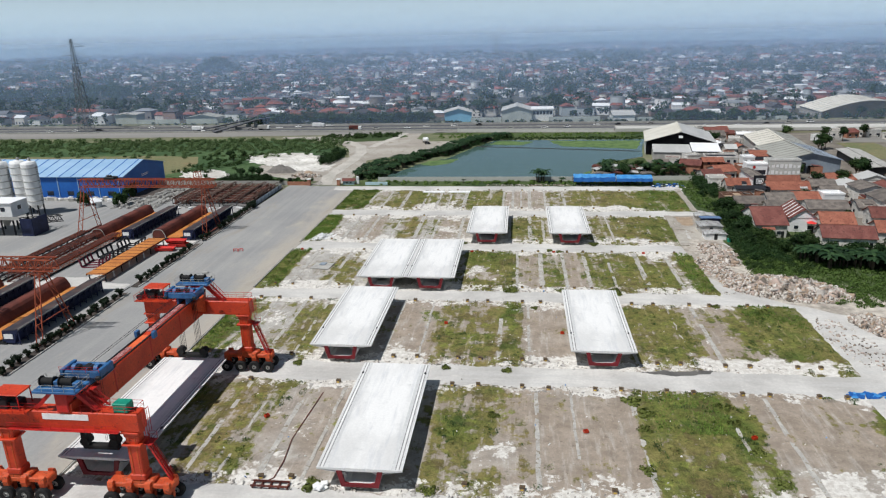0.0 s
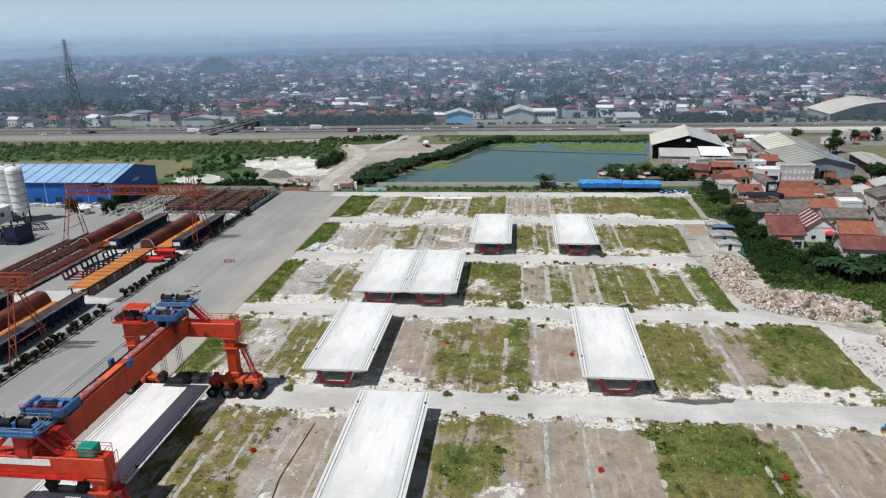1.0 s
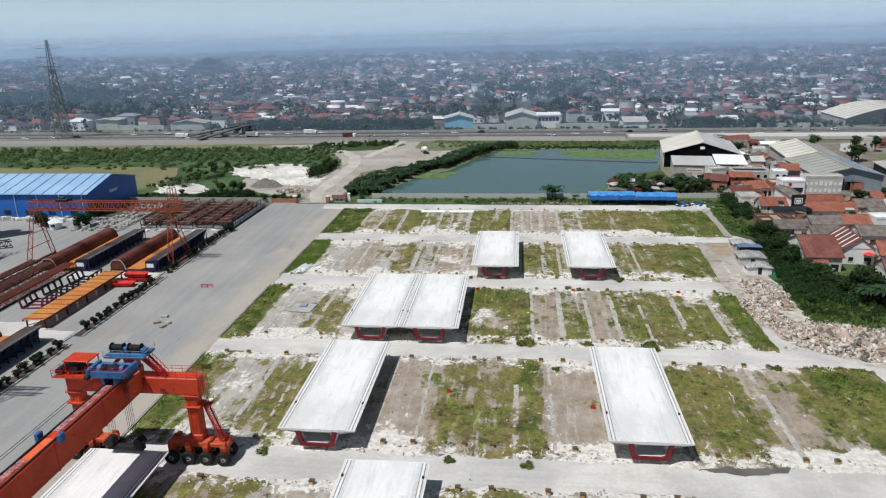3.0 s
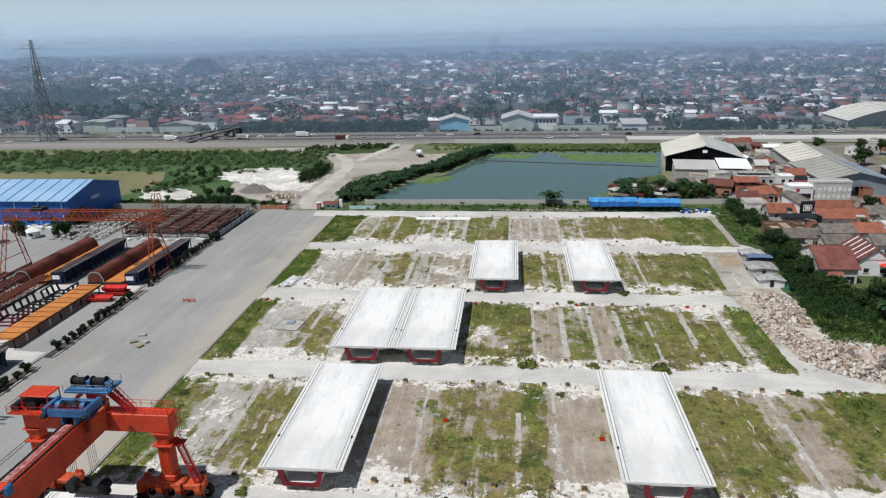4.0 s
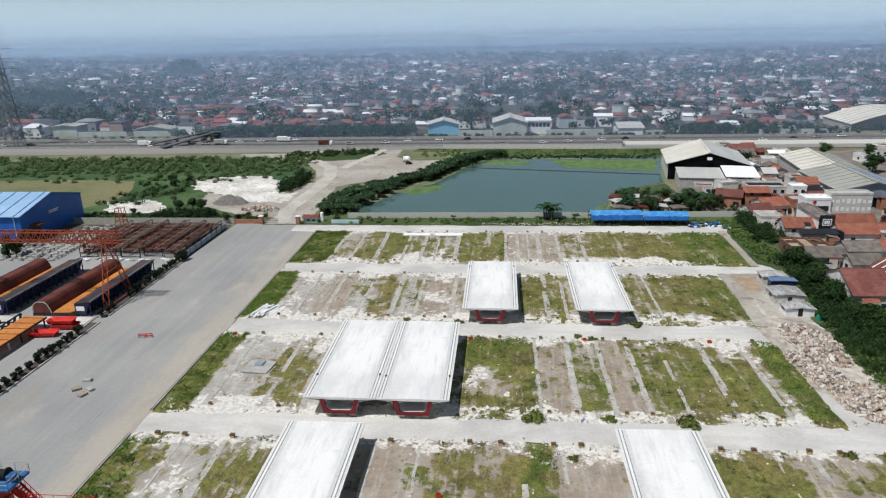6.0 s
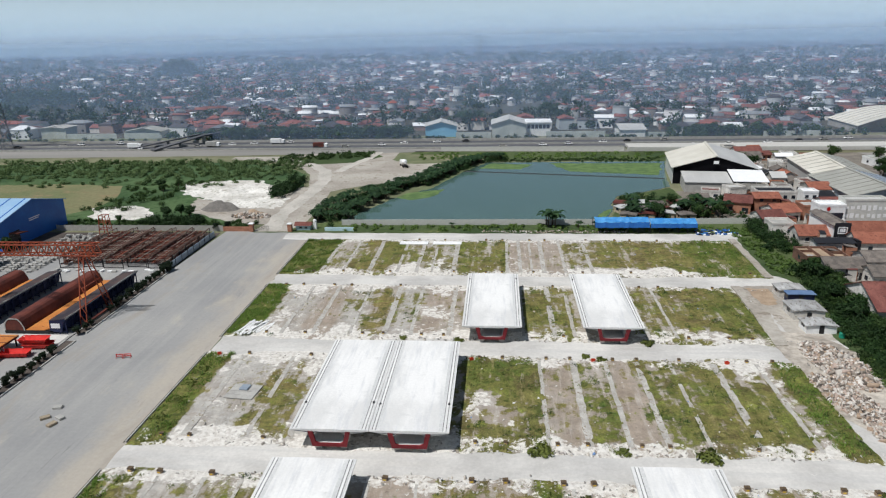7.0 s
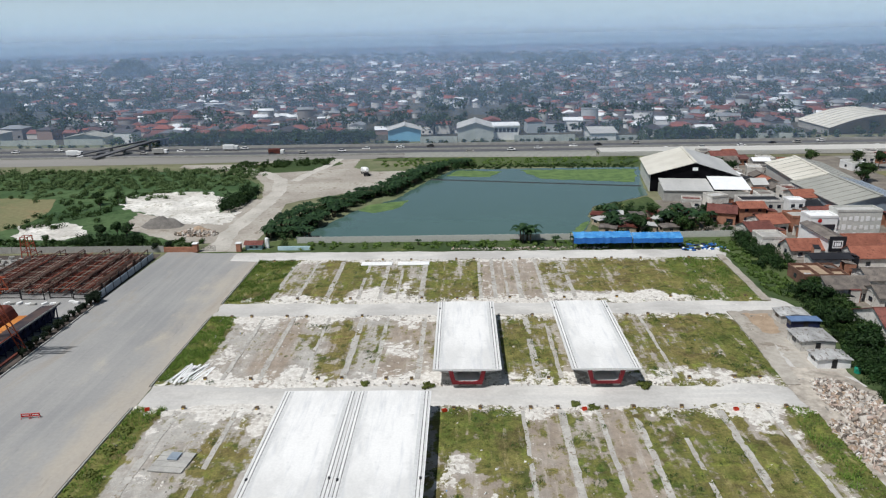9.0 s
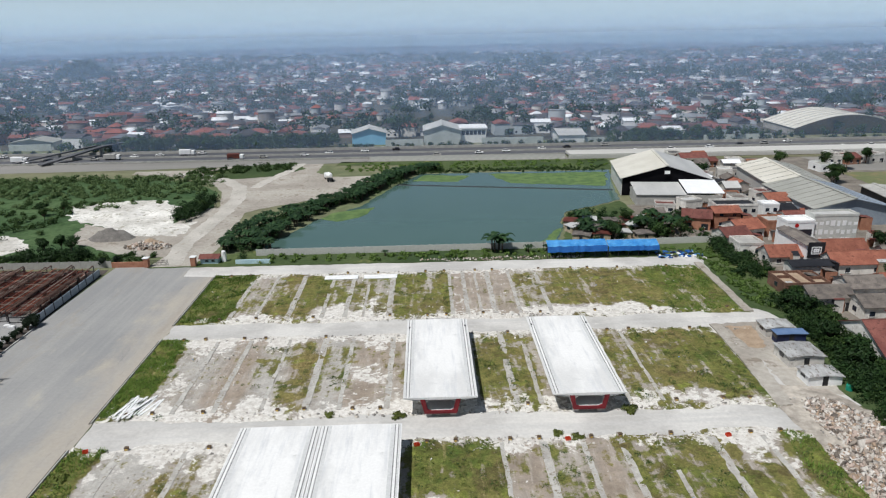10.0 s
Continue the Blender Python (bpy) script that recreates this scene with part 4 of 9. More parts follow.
sheet("track", ribbon([(-85, 287), (-87.5, 305), (-87, 320), (-86, 345), (-86.5, 368), (-91, 388), (-100, 402), (-112, 412.5), (-126, 419)], 6.0), 0.085, TRACK, "pale driven track curving along the dirt road", wander=0.6, every=1.5)
sheet("track", ribbon([(-84.5, 386), (-82, 400), (-76, 422), (-73.5, 440)], 4.5), 0.088, TRACK, "pale driven track towards the highway", wander=0.6, every=1.5)
sheet("ground", [(-330, 300), (-104, 290), (-95, 300), (-92, 330), (-92, 352), (-98, 380), (-116, 402), (-150, 412), (-380, 404)], 0.01, SCRUB_GROUND, "green scrubland beyond the yard", wander=1.5, every=5)
sheet("ground", [(-330, 302), (-172, 304), (-166, 314), (-166, 336), (-175, 357), (-208, 361), (-330, 352)], 0.03, FIELD, "pale olive cut field in the scrub", wander=2.0, every=6)
sheet("ground", [(-148, 360), (-130, 368), (-114, 367), (-105, 348), (-100, 332), (-92, 334), (-93, 316), (-110, 319), (-129, 334), (-140, 340)], 0.07, SPOIL, "white chalky spoil spread over the ground", wander=1.8)
sheet("ground", [(-166, 317), (-150, 321), (-142, 316), (-135, 304), (-142, 299), (-156, 300)], 0.07, SPOIL, "strip of white chalky spoil behind the hall", wander=1.4)
sheet("ground", [(-131, 334), (-110, 320), (-94, 317), (-92, 302), (-112, 303), (-126, 312)], 0.06, DIRT, "bare dusty ground round the gravel heap", wander=1.4)
sheet("ground", [(-97, 352), (-88.5, 353), (-84.5, 328), (-86, 308), (-88, 294), (-100, 296), (-112, 303), (-126, 312), (-131, 334), (-110, 321), (-100, 330)], 0.052, DIRT, "bare pale ground between the spoil and the road", wander=1.0)
sheet("ground", [(-118, 424), (-99, 436), (-76, 443), (-69.5, 425), (-81, 409.5), (-98, 405.5), (-109, 407.5)], 0.055, MEADOW, "grassy island beside the highway", wander=0.8)
sheet("ground", [(-56, 433), (-12, 430), (-14, 414), (74, 410), (78, 436), (-54, 442)], 0.05, MEADOW, "grassy bank between pond and highway", wander=0.8)
sheet("road", [(-700, 420), (-380, 424), (-150, 432), (-30, 441), (60, 437), (60, 450), (-700, 450)], 0.05, ROAD_PALE, "pale concrete service road", wander=0.0)
sheet("road", [(-900, 452), (900, 450), (900, 478), (-900, 478)], 0.08, ASPHALT, "grey motorway with several lanes", wander=0.0)
DECK_PALE = surface("bleached_deck", lin(178, 176, 170), lin(194, 192, 186), 0.9, big=0.03, fine=1.0, vary=0.08, spec=0.2, stretch=(0.1, 1, 1))
sheet("road", [(60, 437), (900, 432), (900, 449), (60, 449.5)], 2.4, DECK_PALE, "raised pale carriageway", wander=0.0, thick=1.2)
part_wall = thing("parapet_wall", "long pale concrete motorway parapet on dark piers", "parapet", kind="structure")
part("wall", Build().box(58, 900, 431.2, 431.7, 1.2, 2.9), DECK_PALE, part_wall, at=None)
for k in range(28):
    part("pier", Build().box(62 + k * 14, 63.6 + k * 14, 438, 447, -0.06, 1.6), DARK_STEEL, part_wall)
barrier = thing("barrier", "low grey motorway barrier", "barrier", kind="structure")
part("rail", Build().box(-700, 700, 463.8, 464.2, 0.08, 1.0), RAW_CONCRETE, barrier)
part("rail", Build().box(-700, 700, 478.2, 478.6, 0.0, 1.5), RAW_CONCRETE, barrier)
part("rail", Build().box(-700, 60, 450.6, 451.0, 0.0, 0.9), RAW_CONCRETE, barrier)

# far hills behind the town: upright strips glowing in a painted haze colour
def hills(name, dist, low, high, seed, haze_glow, label):
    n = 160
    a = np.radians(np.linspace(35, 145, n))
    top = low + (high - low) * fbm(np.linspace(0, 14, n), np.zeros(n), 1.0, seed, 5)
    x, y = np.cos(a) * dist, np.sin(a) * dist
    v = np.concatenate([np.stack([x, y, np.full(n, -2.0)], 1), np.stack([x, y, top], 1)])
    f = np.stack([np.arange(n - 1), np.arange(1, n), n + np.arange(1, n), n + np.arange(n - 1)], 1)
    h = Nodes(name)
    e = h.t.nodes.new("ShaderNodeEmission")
    e.inputs["Color"].default_value = haze_glow
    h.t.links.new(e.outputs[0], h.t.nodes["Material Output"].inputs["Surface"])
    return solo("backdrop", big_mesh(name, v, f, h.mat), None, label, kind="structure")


hills("far_hills", 4600, 46, 76, 5, lin(201, 219, 229), "faint blue hills, haze put into a glowing colour")
hills("near_ridge", 3400, 38, 52, 12, lin(188, 209, 220), "low wooded ridge, its haze painted as an even glow")
hills("far_plain", 2450, 28, 38, 21, lin(164, 188, 199), "far plain behind the town, a strip glowing in haze colour")


# ---- box girders ----
def box_girder_meshes():
    """One precast box girder, 32.6 long and 12.6 wide: shell, end faces, bar rows and sockets."""
    L = 32.6
    top = [(-6.3, 2.86), (-6.3, 3.05), (0, 3.13), (6.3, 3.05), (6.3, 2.86)]
    outer = top + [(3.4, 2.36), (2.75, 0.12), (2.6, 0.0), (-2.6, 0.0), (-2.75, 0.12), (-3.4, 2.36)]
    inner = [(-2.75, 2.0), (-2.3, 0.62), (-1.7, 0.34), (1.7, 0.34), (2.3, 0.62), (2.75, 2.0), (1.9, 2.6), (-1.9, 2.6)]
    shell = Build()
    shell.along_y(outer, 0, L, False)
    shell.along_y(inner[::-1], 0, L, False)
    shell.along_y([(-6.3, 2.86), (-6.3, 3.05), (0, 3.13), (6.3, 3.05), (6.3, 2.86), (3.4, 2.66), (-3.4, 2.66)], 0.0, 0.02)
    shell.along_y([(-6.3, 2.86), (-6.3, 3.05), (0, 3.13), (6.3, 3.05), (6.3, 2.86), (3.4, 2.66), (-3.4, 2.66)], L - 0.02, L)
    end = Build()
    # end face: webs and floor round the opening
    o = [(-3.42, 2.72), (-2.75, 0.0), (2.75, 0.0), (3.42, 2.72), (2.62, 2.72), (2.2, 0.75), (1.6, 0.5), (-1.6, 0.5), (-2.2, 0.75), (-2.62, 2.72)]
    end.along_y(o, -0.03, 0.32)
    end_b = Build().along_y(o, L - 0.32, L + 0.03)
    back = Build().box(-2.7, 2.7, 9.0, 9.2, 0.3, 2.7)
    return shell, end, back, end_b


G_SHELL, G_END, G_BACK, G_END_B = (s.mesh(n, m) for s, n, m in zip(box_girder_meshes(), ("shell", "end_face", "diaphragm", "end_face"), (CONCRETE, END_RED, RAW_CONCRETE, END_RED)))
bar_mesh = Build().box(-0.04, 0.04, 0.25, 32.35, 3.0, 3.12).mesh("starter_bar", REBAR)
kerb_mesh = Build().box(-0.14, 0.14, 0.1, 32.5, 3.0, 3.11).mesh("cable_kerb", CONCRETE)
socket_mesh = Build().box(-0.16, 0.16, -0.26, 0.26, 3.0, 3.26, 0.05).mesh("socket", DARK_STEEL)
trough_mesh = Build().along_y([(4.62, 3.05), (6.12, 3.035), (6.12, 3.068), (4.62, 3.088)], 0.15, 32.45).mesh("cable_trough", TROUGH)
bearing_mesh = Build().box(-0.55, 0.55, -0.55, 0.55, -0.9, 0.0, 0.08).mesh("bearing_block", RAW_CONCRETE)


def box_girder(x, y, z, label, socket_y=8.2):
    g = thing("box_girder", label, "box girder", pose(x, y, z), "precast girders")
    part("shell", G_SHELL, None, g)
    part("end_face", G_END, None, g, "dark red coated end of the webs and floor")
    part("end_face", G_END_B, None, g, "dark red coated end of the webs and floor")
    part("diaphragm", G_BACK, None, g)
    for s in (-1, 1):
        for d in (5.8, 5.28, 4.86):
            part("starter_bar", bar_mesh, None, g, at=pose(s * d, 0, -0.03 * (6.3 - d)))
        part("cable_kerb", kerb_mesh, None, g, at=pose(s * 5.55, 0, -0.02))
        part("cable_trough", trough_mesh, None, g, at=pose(0, 32.6 if s < 0 else 0, 0, 0, 0, 180 if s < 0 else 0))
        part("socket", socket_mesh, None, g, at=pose(s * 5.75, socket_y + s * 0.2, 0))
        for yy in (1.2, 31.4):
            part("bearing_block", bearing_mesh, None, g, at=pose(s * 2.1, yy, 0))
    return g


TOP = 0.95
box_girder(-62.2, 81.8, TOP, "pale concrete box girder standing under the gantry crane")
box_girder(-22.4, 82.0, TOP, "pale concrete box girder with dark red end faces", 28.8)
box_girder(-35.3, 121.9, TOP, "pale concrete box girder casting a dark shadow")
box_girder(16.6, 122.1, TOP, "pale concrete box girder alone among grassy beds")
box_girder(-35.0, 162.0, TOP, "pale concrete box girder, close beside another")
box_girder(-22.3, 162.0, TOP, "pale concrete box girder, close beside another")
box_girder(-9.8, 202.2, TOP, "pale concrete box girder before the far beds", 28.6)
box_girder(15.5, 202.3, TOP, "pale concrete box girder before the far beds", 28.6)

# bearing blocks left on the empty beds
block_body = Build().box(-0.38, 0.38, -0.34, 0.34, 0.0, 0.55, 0.06).mesh("body", SAND)
block_cap = Build().box(-0.42, 0.42, -0.38, 0.38, 0.55, 0.72, 0.05).mesh("cap", surface("worn_block_cap", lin(74, 62, 50), lin(108, 90, 66), 0.85, big=1.0, fine=6, vary=0.2))
block_stripe = Build().box(-0.2, 0.2, -0.36, -0.34, 0.2, 0.4).mesh("stripe", YELLOW)
taken = {(0, -4), (0, -1), (1, -2), (1, 2), (2, -2), (2, -1), (3, 0), (3, 2)}
first_block = None
block_rng = random.Random(11)
for row in range(5):
    y0, y1 = ROW_SPAN[row]
    for k in range(-4, 6):
        mid = BED_MID + BED_PITCH * k
        if (row, k) in taken or mid + 3 > ROW_EAST[row]:
            continue
        for yy in (y0 + 2.3, y1 - 1.0):
            for s in (-1, 1):
                if block_rng.random() < (0.1 if row < 2 else 0.35):
                    continue
                at = pose(mid + s * 2.3 + block_rng.uniform(-0.25, 0.25), yy + block_rng.uniform(-0.25, 0.25), 0.12, 0, 0, block_rng.uniform(-12, 12)) @ Matrix.Scale(1.0 if row < 2 else 0.8, 4)
                if first_block is None:
                    first_block = thing("bearing_block", "small concrete bearing block with dark cap on a casting bed", "block", at, "bearing blocks")
                    part("body", block_body, None, first_block)
                    part("cap", block_cap, None, first_block)
                    part("stripe", block_stripe, None, first_block)
                else:
                    copy_thing(first_block, at)


# ---- rubber-tyred gantry crane ----
crane = thing("gantry_crane", "orange rubber-tyred gantry crane with blue hoists over a girder", "crane")
CX = -62.0


def handrail(points, high=1.1, r=0.05, gap=1.6):
    b = Build()
    for p, q in zip(points, points[1:]):
        p, q = Vector(p), Vector(q)
        n = max(1, int((q - p).length / gap))
        for h in (high, high * 0.55):
            b.beam(p + Vector((0, 0, h)), q + Vector((0, 0, h)), r)
        for i in range(n + 1):
            o = p.lerp(q, i / n)
            b.beam(o, o + Vector((0, 0, high)), r)
    return b


def crane_stairs(p, q, wide=0.9):
    b = Build()
    p, q = Vector(p), Vector(q)
    side = Vector((0, 0, 1)).cross((q - p).normalized()).normalized() * (wide / 2)
    for s in (side, -side):
        b.beam(p + s, q + s, 0.12, 0.28)
        b.beam(p + s + Vector((0, 0, 1)), q + s + Vector((0, 0, 1)), 0.06)
        for i in range(7):
            o = p.lerp(q, i / 6) + s
            b.beam(o, o + Vector((0, 0, 1)), 0.05)
    n = int((q - p).length / 0.35)
    for i in range(n):
        o = p.lerp(q, i / n)
        b.beam(o - side, o + side, 0.24, 0.05)
    return b


wheel_tyre = Build()
prof = [(0.46, -0.38), (0.92, -0.4), (1.06, -0.26), (1.06, 0.26), (0.92, 0.4), (0.46, 0.38)]
n = 18
ring = [(r * math.cos(2 * math.pi * i / n), y, r * math.sin(2 * math.pi * i / n)) for r, y in prof for i in range(n)]
m = len(prof)
wheel_tyre.add(ring, [(k * n + i, k * n + (i + 1) % n, (k + 1) % m * n + (i + 1) % n, (k + 1) % m * n + i) for k in range(m) for i in range(n)])
tyre_mesh = wheel_tyre.mesh("tyre", RUBBER)
rim_mesh = Build().tube((0, -0.26, 0), (0, 0.26, 0), 0.48, 0.48, 14).tube((0, -0.42, 0), (0, 0.34, 0), 0.16, 0.16, 8).mesh("rim", RAW_CONCRETE)


def crane_bogie(x, y):
    """Equaliser beam with four axle arms, each with a pair of wheels."""
    base = part("bogie", Build().box(x - 4.9, x + 4.9, y - 0.95, y + 0.95, 2.7, 3.5, 0.15).box(x - 2.2, x + 2.2, y - 0.9, y + 0.9, 3.3, 4.1, 0.2), ORANGE_DIRTY, crane)
    for k in range(4):
        wx = x - 4.2 + 2.8 * k
        arm = Build().box(wx - 0.45, wx + 0.45, y - 0.9, y + 0.9, 2.1, 3.0, 0.15)
        arm.box(wx - 0.28, wx + 0.28, y - 0.34, y + 0.34, 0.85, 2.2, 0.08)
        for s in (-1, 1):
            arm.along_x([(y + s * 0.85, 2.1), (y + s * 1.35, 2.25), (y + s * 1.5, 3.0), (y + s * 1.3, 3.75), (y + s * 0.85, 3.9)], wx - 0.42, wx + 0.42)
        part("axle_arm", arm, ORANGE_DIRTY, base)
        for s in (-1, 1):
            w = part("wheel", Build().tube((0, -0.5, 0), (0, 0.5, 0), 0.14, 0.14, 8), DARK_STEEL, crane, at=pose(wx, y + s * 1.45, 1.13) @ Matrix.Scale(1.07, 4))
            part("tyre", tyre_mesh, None, w)
            part("rim", rim_mesh, None, w, "grey steel wheel rim")


def crane_portal(y, out):
    """One portal across the girder; out is +1 at the far end, -1 at the near end."""
    xl, xr = CX - 9.9, CX + 9.0
    part("cross_beam", Build().box(CX - 10.9, CX + 10.6, y - 1.05, y + 1.05, 11.9, 14.7, 0.12), ORANGE, crane)
    for x in (xl, xr):
        leg = Build()
        leg.box(x - 0.95, x + 0.95, y - 0.85, y + 0.85, 4.0, 11.95, 0.15)
        leg.box(x - 1.15, x + 1.15, y - 1.0, y + 1.0, 4.0, 5.0, 0.15)
        leg.box(x - 1.1, x + 1.1, y - 0.95, y + 0.95, 10.9, 11.92, 0.15)
        part("leg", leg, ORANGE, crane)
        for s in (-1, 1):
            part("leg_stiffener", Build().box(x + s * 0.5 - 0.08, x + s * 0.5 + 0.08, y - 0.92, y + 0.92, 4.6, 11.0), ORANGE_DIRTY, crane)
        part("leg_flange", Build().box(x - 1.4, x + 1.4, y - 1.25, y + 1.25, 9.7, 9.95, 0.04), ORANGE, crane)
        part("leg_flange", Build().box(x - 1.3, x + 1.3, y - 1.2, y + 1.2, 11.6, 11.85, 0.04), ORANGE, crane)
        crane_bogie(x, y)
    part("stair_landing", Build().box(xr + 1.0, xr + 2.6, y - 0.5, y + 1.2, 9.6, 9.7), RED_PAINT, crane)
    part("landing_railing", handrail([(xr + 1.4, y + 1.2, 9.7), (xr + 2.6, y + 1.2, 9.7)]), RED_PAINT, crane)
    part("stair", crane_stairs((xr + 1.6, y + 0.4, 9.7), (xr + 4.4, y - 0.6 * out, 3.2)), RED_PAINT, crane, "steep red ladder stair")
    part("lower_walkway", Build().box(CX - 8.6, CX + 7.8, y + out * 1.06, y + out * 1.75, 12.0, 12.1), RED_PAINT, crane)
    part("walkway_railing", handrail([(CX - 8.6, y + out * 1.7, 12.1), (CX + 7.8, y + out * 1.7, 12.1)], 1.0, 0.05), RED_PAINT, crane)
    part("beam_railing", handrail([(CX - 10.8, y - 1.0, 14.7), (CX - 2.4, y - 1.0, 14.7)]), RED_PAINT, crane)
    part("beam_railing", handrail([(CX + 2.4, y - 1.0, 14.7), (CX + 10.5, y - 1.0, 14.7), (CX + 10.5, y + 1.0, 14.7), (CX + 2.4, y + 1.0, 14.7)]), RED_PAINT, crane)
    part("end_ladder", handrail([(CX + 11.2, y - 0.8, 11.2), (CX + 11.2, y + 0.8, 11.2)], 3.8, 0.06, 0.5), RED_PAINT, crane)
    # machine house under a canopy on the far arm of the beam
    house = part("machine_deck", Build().box(CX - 12.0, CX - 5.0, y - 2.2, y + 2.0, 14.72, 14.88), ORANGE, crane)
    part("canopy", Build().box(CX - 10.2, CX - 6.0, y - 1.7, y + 1.3, 17.2, 17.4, 0.06), ORANGE, house)
    part("engine", Build().box(CX - 9.8, CX - 8.2, y - 1.3, y + 0.9, 14.88, 16.4, 0.1).box(CX - 7.8, CX - 6.6, y - 1.2, y + 0.6, 14.88, 16.0, 0.1), DARK_STEEL, house)
    part("fuel_tank", Build().tube((CX - 11.3, y - 1.6, 15.45), (CX - 11.3, y + 1.4, 15.45), 0.55, 0.55, 14), DARK_STEEL, house)
    posts = Build()
    for px in (CX - 10.0, CX - 6.2):
        for py in (y - 1.5, y + 1.1):
            posts.beam((px, py, 14.85), (px, py, 17.2), 0.12)
    part("canopy_post", posts, RED_PAINT, house)
    part("deck_railing", handrail([(CX - 5, y - 2.2, 14.88), (CX - 12, y - 2.2, 14.88), (CX - 12, y + 2.0, 14.88)]), RED_PAINT, house)


YN, YF = 78.0, 118.6
crane_portal(YN, -1)
crane_portal(YF, 1)
# main box beam with deck rails and splice bands
part("main_beam", Build().box(CX - 1.15, CX + 1.15, YN - 1.0, YF + 1.0, 11.95, 16.0, 0.1), ORANGE, crane)
for s in (-1, 1):
    part("trolley_rail", Build().box(CX + s * 0.85 - 0.11, CX + s * 0.85 + 0.11, YN, YF, 16.0, 16.2), DARK_STEEL, crane)
    part("beam_shoulder", Build().along_x([(YN + 1.2, 12.4), (YN + 5.0, 14.4), (YN + 5.0, 15.9), (YN + 1.2, 15.9)], CX + s * 1.16, CX + s * (1.16 + 0.7)), RED_PAINT, crane)
    part("beam_shoulder", Build().along_x([(YF - 1.2, 12.4), (YF - 5.0, 14.4), (YF - 5.0, 15.9), (YF - 1.2, 15.9)], CX + s * 1.16, CX + s * (1.16 + 0.7)), ORANGE_DIRTY, crane)
for yy in (87.5, 98.2, 108.5):
    part("splice_band", Build().box(CX - 1.18, CX + 1.18, yy - 0.12, yy + 0.12, 11.92, 16.03), RED_PAINT, crane)
part("walkway", Build().box(CX - 0.55, CX + 0.55, 94, 99, 16.0, 16.06), surface("fresh_orange_plate", lin(222, 96, 50), lin(230, 112, 66), 0.6), crane, "bright worn walkway plate")
GRATING = surface("pink_grey_grating", lin(150, 84, 80), lin(190, 140, 136), 0.8, big=1.0, fine=6, vary=0.25, worn=lin(92, 36, 34), worn_at=0.5)
for k in range(15):
    yy = 82.5 + k * 2.0
    if not 93 < yy < 99:
        part("grating", Build().box(CX - 0.68, CX + 0.3, yy, yy + 1.97, 16.0, 16.09), GRATING, crane)
for s in (-1, 1):
    part("cable_clip", Build().box(CX + s * 1.5 - 0.3, CX + s * 1.5 + 0.3, 98.6, 99.6, 15.6, 16.8, 0.08), BLUE_PAINT, crane, "small blue rope guide")


